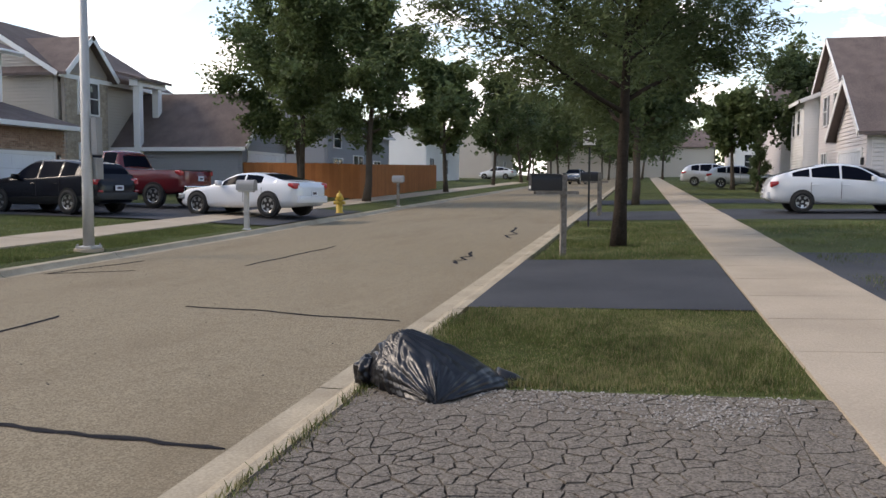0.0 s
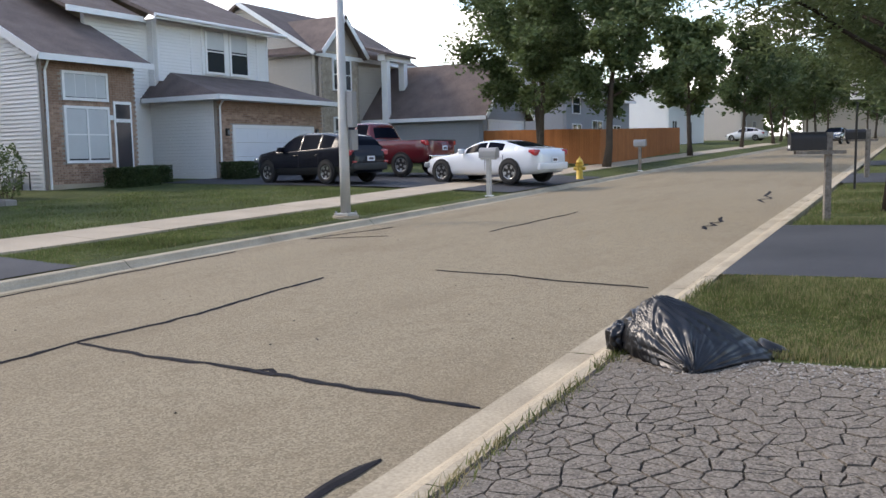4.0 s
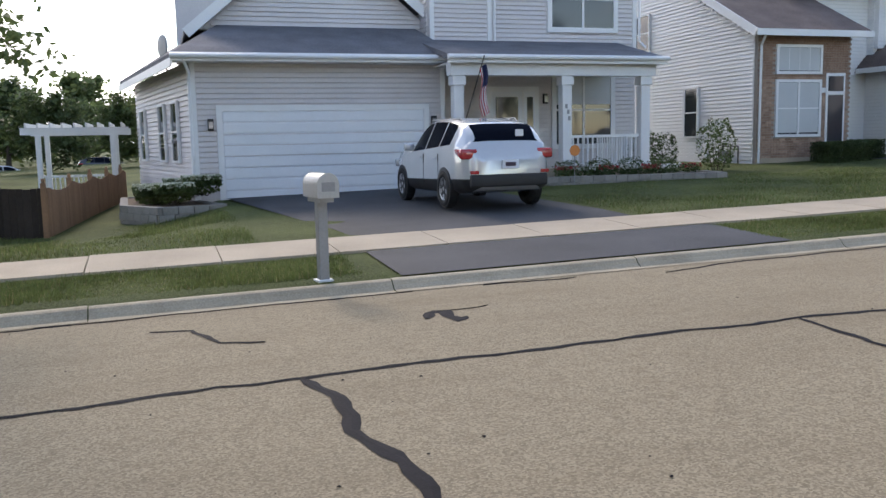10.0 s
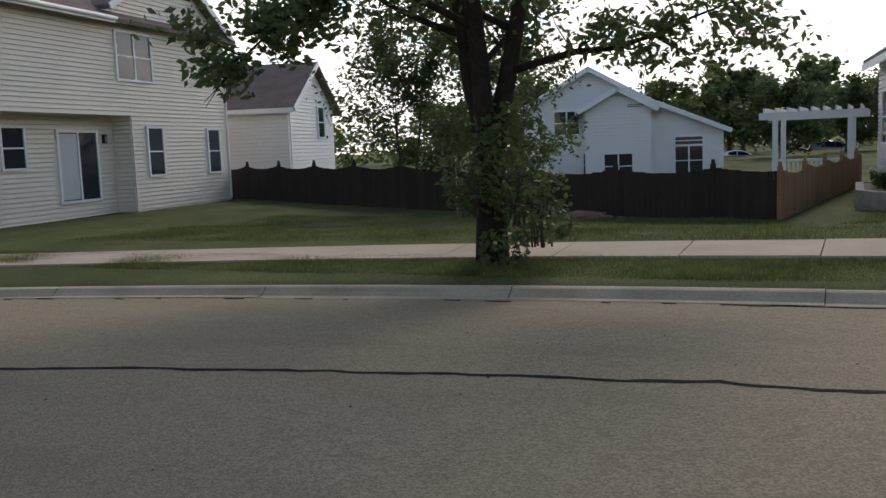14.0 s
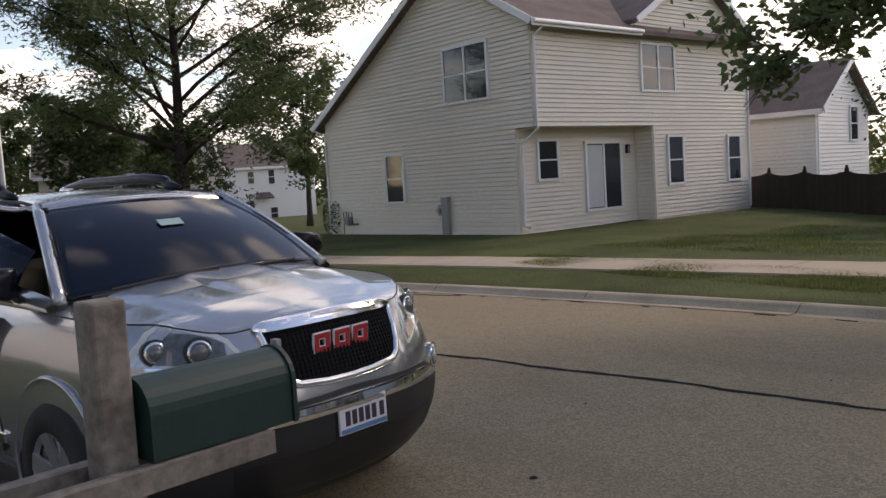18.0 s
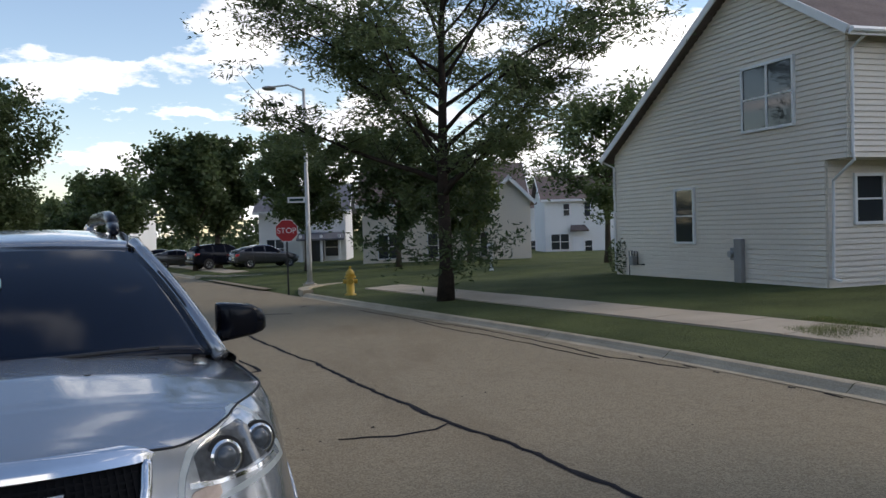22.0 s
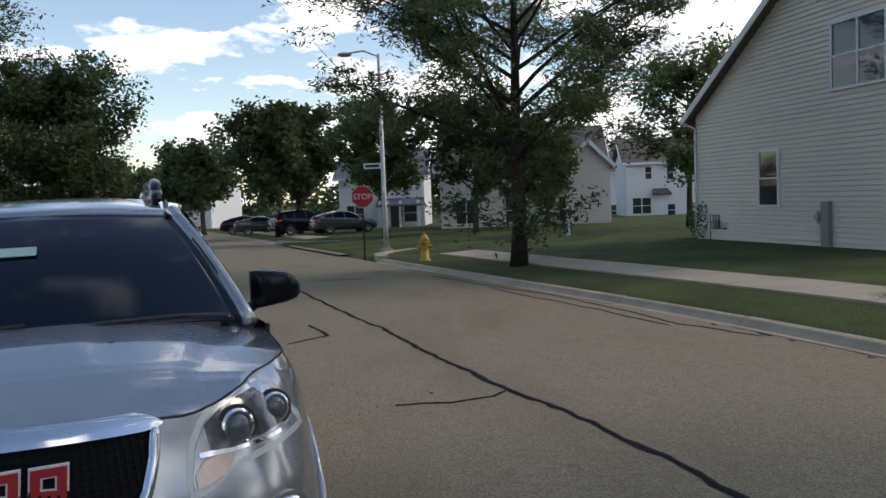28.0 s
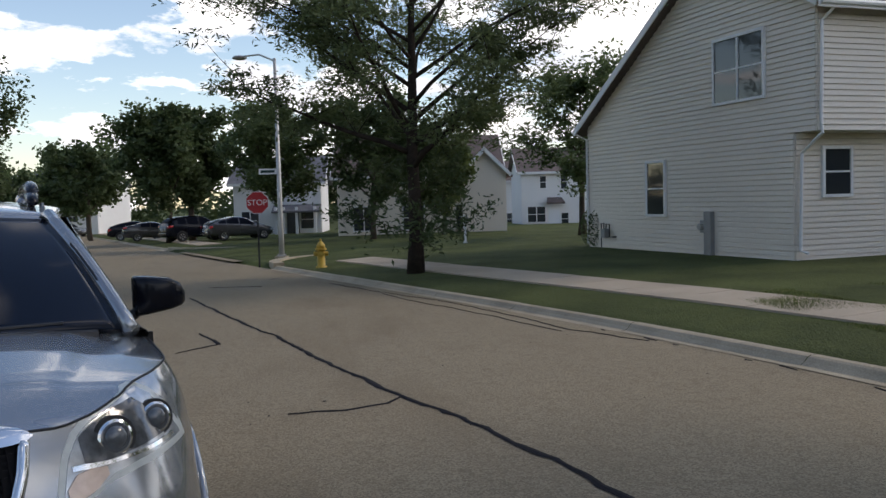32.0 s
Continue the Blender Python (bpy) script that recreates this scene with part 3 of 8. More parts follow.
def add_window(parent, p, ang, w, h, cols=1, sash=True, blinds=0.0, fw=0.06, grid=0, name="window"):
    m = local(p, ang) @ Matrix.Translation((0, -0.024, 0))
    bm = bmesh.new()
    for x0, x1, z0, z1 in ((-fw, w + fw, -fw, 0), (-fw, w + fw, h, h + fw), (-fw, 0, 0, h), (w, w + fw, 0, h)):
        box(x0, x1, -0.05, 0.03, z0, z1, bm=bm)
    fr = part(name, bm, "trim", parent); fr.matrix_local = m
    for c in range(1, cols):
        part("mullion", box(w * c / cols - 0.035, w * c / cols + 0.035, -0.045, 0.01, 0.001, h - 0.001), "trim", fr)
    for c in range(cols):
        x0, x1 = w * c / cols + (0.036 if c else 0.001), w * (c + 1) / cols - (0.036 if c < cols - 1 else 0.001)
        if sash:
            part("sash_rail", box(x0, x1, -0.04, 0.005, h * 0.5 - 0.022, h * 0.5 + 0.022), "trim", fr)
            part("pane", box(x0, x1, -0.012, 0.0, h * 0.5 + 0.023, h - 0.001), "glass", fr)
            part("pane", box(x0, x1, -0.026, -0.014, 0.001, h * 0.5 - 0.023), "glass", fr)
        else:
            part("pane", box(x0, x1, -0.02, -0.008, 0.001, h - 0.001), "glass", fr)
        if blinds:
            part("blind", box(x0 + 0.01, x1 - 0.01, -0.030, -0.027, h * (1 - blinds), h - 0.01), "blind", fr, "pale drawn blind")
        for g in range(1, grid):
            xg = x0 + (x1 - x0) * g / grid
            part("glazing_bar", box(xg - 0.008, xg + 0.008, -0.034, -0.0285, 0.002, h - 0.002), "trim", fr)
    return fr


def roof(name, pts, material, parent, thick=0.14, label=""):
    """A roof slope over a planar outline."""
    bm = bmesh.new()
    f = bm.faces.new([bm.verts.new(p) for p in pts])
    f.normal_update()
    if f.normal.z < 0:
        f.normal_flip()
    g = bmesh.ops.extrude_face_region(bm, geom=[f])
    bmesh.ops.translate(bm, verts=[v for v in g["geom"] if isinstance(v, bmesh.types.BMVert)], vec=(0, 0, -thick))
    bmesh.ops.recalc_face_normals(bm, faces=bm.faces)
    return part(name, bm, material, parent, label)


def board(name, a_, b_, w, h, material, parent, label=""):
    """A straight board from a_ to b_, w across and h high, hanging under the line."""
    a_, b_ = Vector(a_), Vector(b_)
    d = b_ - a_
    m = Matrix.Translation(a_) @ d.to_track_quat("X", "Z").to_matrix().to_4x4()
    ob = part(name, box(0, d.length, -w / 2, w / 2, -h, 0), material, parent, label)
    ob.matrix_local = m
    return ob


def garage_door(parent, p, ang, w, h, rows_=4, ribbed=False):
    m = local(p, ang)
    bm = bmesh.new()
    for x0, x1, z0, z1 in ((-0.14, 0, 0, h + 0.14), (w, w + 0.14, 0, h + 0.14), (0, w, h, h + 0.14)):
        box(x0, x1, -0.06, 0.02, z0, z1, bm=bm)
    g = part("garage_door", bm, "trim", parent, "white sectional garage door in a white frame"); g.matrix_local = m
    for r in range(rows_):
        z0, z1 = h * r / rows_ + 0.004, h * (r + 1) / rows_ - 0.004
        pb = box(0.002, w - 0.002, -0.03, 0.0, z0, z1, 0.006)
        for c in range(0 if ribbed else 8):
            box(w * (c + 0.12) / 8, w * (c + 0.88) / 8, -0.038, -0.029, z0 + 0.12, z1 - 0.12, 0.004, bm=pb)
        if ribbed:
            box(0.004, w - 0.004, -0.040, -0.029, z0 + 0.02, z1 - 0.03, 0.008, bm=pb)
        part("door_panel", pb, "door_white", g)
    return g


def wall_lamp(parent, p, ang):
    m = local(p, ang)
    b = part("wall_lamp", box(-0.07, 0.07, -0.1, 0.0, -0.14, 0.14, 0.012), "black", parent, "dark carriage lamp"); b.matrix_local = m
    part("lamp_glass", box(-0.05, 0.05, -0.112, -0.1005, -0.09, 0.07), "lamp_clear", b)
    return b


def downspout(parent, pts):
    return part("downspout", tube(pts, 0.04, 8), "trim", parent)


def text(name, body, size, m, material, parent, extrude=0.003):
    cu = bpy.data.curves.new(name, "FONT")
    cu.body, cu.size, cu.extrude, cu.align_x, cu.align_y = body, size, extrude, "CENTER", "CENTER"
    ob = new("text_tmp", cu)
    dg = bpy.context.evaluated_depsgraph_get()
    me = bpy.data.meshes.new_from_object(ob.evaluated_get(dg))
    bpy.data.objects.remove(ob)
    me.materials.clear(); me.materials.append(M[material])
    o = new(name, me); o.parent = parent; o.matrix_local = m
    return o


def house_garage():
    """The grey house with the wide garage, the porch and the flag."""
    H = empty("house", Matrix(), "grey vinyl-sided house with white trim, garage and front porch", "house")
    zb = 0.22
    wall("wall", (0.56, 19.0), (6.72, 19.0), zb, 3.62, "siding_grey", H)
    sk = lambda y: 0.56 - 0.166 * (y - 19.0)      # the west wall runs back at a slant
    wall("wall", (sk(27.5), 27.5), (sk(19.16), 19.16), zb, 3.62, "siding_grey", H)
    wall("wall", (6.72, 19.16), (6.72, 20.5), zb, 3.62, "siding_grey", H)
    wall("wall", (6.88, 20.5), (13.2, 20.5), 0.7, 6.9, "siding_grey", H)
    wall("wall", (13.2, 20.66), (13.2, 29.5), zb, 6.9, "siding_grey", H)
    wall("wall", (6.88, 29.5), (6.88, 20.66), 3.6, 6.9, "siding_grey", H)
    wall("wall", (13.2, 29.66), (0.56, 29.66), zb, 6.9, "siding_grey", H, lap=0)
    for x in (0.56, 6.72):
        part("corner_board", box(x - 0.06, x + 0.06, 18.955, 19.03, zb, 3.6), "trim", H)
    part("corner_board", box(0.525, 0.56, 19.03, 19.16, zb, 3.6), "trim", H)
    for x in (6.95, 8.62, 13.16):
        part("corner_board", box(x - 0.06, x + 0.06, 20.44, 20.52, 3.95, 6.9), "trim", H)
    garage_door(H, (1.2, 18.99, 0.26), 0, 5.0, 2.16, 8, True)
    wall_lamp(H, (0.92, 18.97, 2.1), 0)
    wall_lamp(H, (6.46, 18.97, 2.12), 0)
    # hipped garage roof with a gable above it
    e, zt = 3.74, 4.78
    roof("roof", [(0.12, 18.45, e), (7.0, 18.45, e), (6.7, 21.4, zt), (1.4, 21.4, zt)], "shingle_grey", H)
    roof("roof", [(0.12, 18.45, e), (1.4, 21.4, zt), (0.3, 27.9, zt), (sk(27.9) - 0.42, 27.9, e)], "shingle_grey", H)
    wall("gable", (0.9, 21.3), (7.3, 21.3), 4.6, 4.6, "siding_grey", H, top=[(0, 4.62), (0.5, 7.3), (1, 4.62)])
    roof("roof", [(0.5, 20.9, 4.55), (4.1, 20.9, 7.6), (4.1, 29.5, 7.6), (0.5, 29.5, 4.55)], "shingle_grey", H)
    roof("roof", [(4.1, 20.9, 7.6), (7.7, 20.9, 4.55), (7.7, 29.5, 4.55), (4.1, 29.5, 7.6)], "shingle_grey", H)
    board("rake_board", (0.45, 20.87, 4.55), (4.1, 20.87, 7.64), 0.04, 0.26, "trim", H)
    board("rake_board", (4.1, 20.87, 7.64), (7.75, 20.87, 4.55), 0.04, 0.26, "trim", H)
    part("fascia", box(0.08, 7.04, 18.40, 18.445, 3.54, 3.74), "trim", H)
    part("gutter", tube([(0.06, 18.35, 3.66), (7.06, 18.35, 3.66)], 0.06, 8), "trim", H)
    board("fascia", (0.09, 18.45, 3.62), (sk(27.9) - 0.45, 27.9, 3.62), 0.035, 0.2, "trim", H)
    part("soffit", box(0.12, 7.0, 18.45, 18.99, 3.54, 3.56), "trim", H)
    downspout(H, [(0.35, 18.4, 3.6), (0.47, 18.75, 3.3), (0.47, 18.9, 3.1), (0.47, 18.9, 0.3)])
    for y in (20.6, 22.4, 25.6):
        add_window(H, (sk(y + 0.75) - 0.045, y + 0.75, 1.25), -80.6, 0.75, 1.45)
    # porch
    part("porch_floor", box(6.9, 12.3, 17.7, 20.45, 0.2, 0.78), "concrete", H, "concrete porch floor")
    part("step", box(7.0, 8.9, 17.3, 17.69, 0.2, 0.55), "concrete", H)
    roof("porch_roof", [(6.4, 17.45, 3.66), (12.3, 17.45, 3.66), (12.6, 20.48, 4.35), (6.4, 20.48, 4.35)], "shingle_grey", H)
    part("porch_beam", box(6.5, 12.15, 17.62, 17.95, 3.18, 3.5), "trim", H)
    part("porch_ceiling", box(6.5, 12.3, 17.96, 20.44, 3.46, 3.5), "trim", H)
    part("fascia", box(6.36, 12.34, 17.40, 17.45, 3.46, 3.66), "trim", H)
    part("gutter", tube([(6.36, 17.35, 3.6), (12.36, 17.35, 3.6)], 0.06, 8), "trim", H)
    for x in (6.72, 9.62, 11.88):
        post = part("porch_post", box(x - 0.13, x + 0.13, 17.68, 17.94, 0.78 if x > 7 else 0.25, 3.18, 0.015), "trim", H, "square white porch post")
        part("post_cap", box(x - 0.17, x + 0.17, 17.64, 17.98, 2.95, 3.17, 0.01), "trim", post)
        part("post_foot", box(x - 0.16, x + 0.16, 17.65, 17.97, 0.782 if x > 7 else 0.252, 0.95, 0.01), "trim", post)
    # bars stand in for the number on the post
    for k, (dx, z) in enumerate(((-0.03, 2.42), (0.02, 2.28), (0.05, 2.12))):
        part("number_bar", box(9.62 + dx - 0.035, 9.62 + dx + 0.035, 17.672, 17.679, z - 0.055, z + 0.055), "steel_grey", H)
    rail = part("porch_rail", box(9.76, 11.74, 17.77, 17.84, 1.62, 1.69), "trim", H, "white porch railing")
    part("bottom_rail", box(9.76, 11.74, 17.78, 17.83, 0.92, 0.97), "trim", rail)
    for x in frange(9.84, 11.66, 0.135):
        part("baluster", box(x - 0.018, x + 0.018, 17.787, 17.823, 0.97, 1.62), "trim", rail)
    rail2 = part("side_rail", box(11.85, 11.92, 18.0, 20.4, 1.62, 1.69), "trim", H)
    for y in frange(18.1, 20.3, 0.14):
        part("baluster", box(11.867, 11.903, y - 0.018, y + 0.018, 0.8, 1.62), "trim", rail2)
    door = part("front_door", box(8.62, 9.55, 20.40, 20.46, 0.8, 2.95), "door_white", H, "white front door with a tall dark pane")
    part("pane", box(8.75, 9.42, 20.385, 20.398, 1.35, 2.8), "glass", door)
    part("side_light", box(9.62, 9.95, 20.40, 20.46, 0.8, 2.95), "door_white", door)
    part("pane", box(9.70, 9.88, 20.385, 20.398, 1.4, 2.8), "glass", door)
    part("door_frame", box(8.5, 10.08, 20.42, 20.47, 0.79, 3.09), "trim", door)
    part("knob", tube([(9.46, 20.37, 1.75), (9.46, 20.40, 1.75)], 0.035, 10), "steel_grey", door)
    wall_lamp(H, (10.28, 20.47, 2.75), 0)
    add_window(H, (10.62, 20.475, 1.45), 0, 1.75, 1.95, cols=2, blinds=0.42, fw=0.14)
    add_window(H, (10.5, 20.475, 4.75), 0, 1.95, 1.6, cols=2, blinds=0.5, fw=0.14)
    add_window(H, (7.2, 20.475, 5.75), 0, 0.75, 0.5, sash=False, fw=0.1)
    add_window(H, (8.95, 20.475, 5.75), 0, 0.75, 0.5, sash=False, fw=0.1)
    roof("roof", [(6.4, 20.0, 6.8), (13.7, 20.0, 6.8), (13.7, 25.2, 9.6), (6.4, 25.2, 9.6)], "shingle_grey", H)
    roof("roof", [(6.4, 30.2, 6.8), (13.7, 30.2, 6.8), (13.7, 25.2, 9.6), (6.4, 25.2, 9.6)], "shingle_grey", H)
    wall("gable", (13.2, 20.66), (13.2, 29.5), 6.9, 6.9, "siding_grey", H, top=[(0, 6.9), (0.5, 9.3), (1, 6.9)])
    downspout(H, [(8.75, 20.42, 6.7), (8.75, 20.42, 4.3)])
    downspout(H, [(13.3, 20.42, 6.7), (13.3, 20.42, 4.4), (13.45, 20.3, 4.2)])
    downspout(H, [(12.2, 17.6, 3.5), (12.12, 18.2, 3.3), (12.12, 18.2, 0.4)])
    # satellite dish on the garage eave
    dish = part("satellite_dish", tube([(0.1, 24.0, 3.7), (0.0, 23.9, 4.25)], 0.025, 8), "steel_grey", H)
    b = bmesh.new()
    bmesh.ops.create_uvsphere(b, u_segments=16, v_segments=8, radius=0.3)
    bmesh.ops.scale(b, vec=(0.12, 1, 1.1), verts=b.verts)
    bmesh.ops.rotate(b, verts=b.verts, matrix=Matrix.Rotation(0.5, 3, "Z"))
    bmesh.ops.translate(b, verts=b.verts, vec=(0.0, 23.9, 4.45))
    part("reflector", b, "steel_grey", dish, smooth=True)
    return H


def house_white():
    """The white-sided house with brick fronts and a dark car in its drive."""
    H = empty("house", Matrix(), "white vinyl-sided house with red-brown brick fronts and brown roof", "house")
    zb = 0.55
    x0, yf, xg, yg, x1, bw = 17.85, 20.9, 24.5, 20.0, 31.0, 3.6
    wall("wall", (x0, 33.0), (x0, yf + 0.16), zb, 4.8, "siding_white", H, top=[(0, 7.4), (0.3, 9.1), (1, 4.8)])
    w = wall("wall", (x0, yf), (x0 + bw, yf), zb, 4.75, "mortar", H, lap=0, label="brick front")
    brick_face((x0, yf), (x0 + bw, yf), zb + 0.3, 4.75, w, keep=lambda u, z: not (0.65 < u < 2.45 and (1.45 < z < 3.35 or 3.5 < z < 4.4)))
    part("foundation", box(x0 - 0.02, x0 + bw + 0.02, yf - 0.03, yf, zb - 0.2, zb + 0.3), "concrete", H)
    add_window(H, (x0 + 0.75, yf - 0.005, 1.6), 0, 1.6, 1.65, cols=2, blinds=0.97, fw=0.09)
    add_window(H, (x0 + 0.75, yf - 0.005, 3.6), 0, 1.6, 0.75, cols=1, sash=False, blinds=0.97, fw=0.09, grid=4)
    wall("wall", (x0 + bw, yf + 0.1), (x0 + bw, 24.0), zb, 4.75, "mortar", H, lap=0)
    wall("wall", (x0 + bw + 0.16, 23.4), (xg, 23.4), zb, 6.9, "siding_white", H)
    entry = part("entry_door", box(x0 + 2.72, x0 + 3.32, yf - 0.06, yf - 0.021, zb + 0.15, zb + 2.3), "paint_dark", H, "dark storm door beside the brick front")
    part("door_frame", box(x0 + 2.64, x0 + 3.40, yf - 0.045, yf - 0.0205, zb + 0.1, zb + 3.0), "trim", entry)
    part("transom", box(x0 + 2.72, x0 + 3.32, yf - 0.06, yf - 0.046, zb + 2.42, zb + 2.9), "glass", entry)
    part("number_plaque", box(x0 + 2.40, x0 + 2.62, yf - 0.05, yf - 0.02, 2.92, 3.08), "sign_white", H)
    gm = part("gas_meter", box(x0 - 0.28, x0 - 0.02, 22.2, 22.5, zb + 0.2, zb + 0.55, 0.02), "steel_grey", H, "grey gas meter with black pipes")
    part("pipe", tube([(x0 - 0.15, 22.0, zb - 0.2), (x0 - 0.15, 22.0, zb + 0.75), (x0 - 0.15, 22.4, zb + 0.75), (x0 - 0.15, 22.4, zb + 0.5)], 0.025, 8), "black", gm)
    part("pipe", tube([(x0 - 0.15, 22.45, zb + 0.5), (x0 - 0.15, 22.45, zb + 0.7), (x0 - 0.15, 21.6, zb + 0.7), (x0 - 0.15, 21.6, zb + 0.1)], 0.025, 8), "black", gm)
    door = part("front_door", box(22.0, 22.95, 23.3, 23.36, zb + 0.2, zb + 2.25), "paint_dark", H, "dark front door")
    part("transom", box(22.0, 22.95, 23.3, 23.36, zb + 2.35, zb + 2.7), "glass", door)
    part("door_frame", box(21.88, 23.07, 23.34, 23.38, zb, zb + 2.85), "trim", door)
    wall("wall", (xg, 27.0), (xg, yg + 0.16), zb, 3.9, "siding_white", H)
    w = wall("wall", (xg, yg), (x1, yg), zb, 3.8, "mortar", H, lap=0, label="brick garage front")
    brick_face((xg, yg), (x1, yg), zb, 3.75, w, keep=lambda u, z: not (0.75 < u < 5.85 and z < 2.9), limit=300)
    garage_door(H, (xg + 0.9, yg - 0.01, zb), 0, 4.8, 2.15)
    wall_lamp(H, (xg + 0.45, yg - 0.02, 2.55), 0)
    wall_lamp(H, (xg + 6.05, yg - 0.02, 2.6), 0)
    # roof skirt over the garage, upper floor set back
    roof("roof", [(xg - 0.5, yg - 0.6, 3.9), (x1 + 0.5, yg - 0.6, 3.9), (x1, yg + 2.9, 4.95), (xg + 0.6, yg + 2.9, 4.95)], "shingle_brown", H)
    roof("roof", [(xg - 0.5, yg - 0.6, 3.9), (xg + 0.6, yg + 2.9, 4.95), (xg - 0.02, 24.0, 4.4), (xg - 0.5, 24.0, 3.9)], "shingle_brown", H)
    part("fascia", box(xg - 0.55, xg - 0.5, yg - 0.65, 23.3, 3.72, 3.9), "trim", H)
    part("fascia", box(xg - 0.52, x1 + 0.52, yg - 0.65, yg - 0.6, 3.72, 3.9), "trim", H)
    part("soffit", box(xg - 0.5, x1 + 0.5, yg - 0.6, yg, 3.72, 3.74), "trim", H)
    yu = yg + 2.9
    wall("wall", (xg, yu), (x1, yu), 4.6, 6.95, "siding_white", H)
    wall("wall", (xg, 27.0), (xg, yu + 0.16), 3.91, 6.95, "siding_white", H)
    for x in (xg + 0.05, xg + 1.8, xg + 5.8, x1 - 0.05):
        part("corner_board", box(x - 0.06, x + 0.06, yu - 0.05, yu, 4.95, 6.95), "trim", H)
    part("window_panel", box(xg + 2.35, xg + 5.25, yu - 0.075, yu - 0.036, 4.98, 6.9), "trim", H)
    for u in (2.58, 4.02):
        add_window(H, (xg + u, yu - 0.085, 5.12), 0, 1.0, 1.65, fw=0.10, blinds=0.45)
    roof("roof", [(xg - 0.7, yu - 0.7, 7.0), (x1 + 0.4, yu - 0.7, 7.0), (x1 + 0.4, 29.0, 9.9), (xg - 0.7, 29.0, 9.9)], "shingle_brown", H)
    part("fascia", box(xg - 0.72, x1 + 0.42, yu - 0.75, yu - 0.7, 6.8, 7.0), "trim", H)
    part("gutter", tube([(xg - 0.7, yu - 0.8, 6.92), (x1 + 0.4, yu - 0.8, 6.92)], 0.06, 8), "trim", H)
    roof("roof", [(x0 - 0.4, yf - 0.5, 4.85), (x0 + 4.0, yf - 0.5, 4.85), (x0 + 4.0, 29.0, 9.35), (x0 - 0.4, 29.0, 9.35)], "shingle_brown", H)
    roof("roof", [(x0 - 0.4, 34.0, 6.4), (x1, 34.0, 6.4), (x1, 29.0, 9.35), (x0 - 0.4, 29.0, 9.35)], "shingle_brown", H)
    part("fascia", box(x0 - 0.45, x0 + 4.05, yf - 0.55, yf - 0.5, 4.65, 4.85), "trim", H)
    board("rake_board", (x0 - 0.42, yf - 0.5, 4.86), (x0 - 0.42, 29.0, 9.39), 0.04, 0.26, "trim", H)
    roof("roof", [(x0 + 2.6, 22.8, 6.9), (xg - 0.7, 22.8, 6.9), (xg - 0.7, 29.0, 9.75), (x0 + 2.6, 29.0, 9.75)], "shingle_brown", H)
    part("fascia", box(x0 + 2.55, xg - 0.7, 22.75, 22.8, 6.7, 6.9), "trim", H)
    wall("wall", (x1, yg + 0.16), (x1, 33.0), zb, 3.85, "siding_white", H)
    wall("wall", (x1, yu + 0.16), (x1, 33.0), 3.86, 6.9, "siding_white", H)
    downspout(H, [(x0 - 0.1, yf - 0.5, 4.7), (x0 + 0.05, yf - 0.1, 4.4), (x0 + 0.05, yf - 0.06, 0.7)])
    downspout(H, [(xg - 0.2, yg - 0.6, 3.8), (xg + 0.06, yg - 0.1, 3.5), (xg + 0.06, yg - 0.06, 0.7)])
    add_window(H, (x0 - 0.045, 24.75, 1.6), -90, 0.75, 1.65)
    add_window(H, (x0 - 0.045, 28.1, 4.9), -90, 0.9, 1.3)
    return H


EA = 100.0     # heading of the beige house's yard front


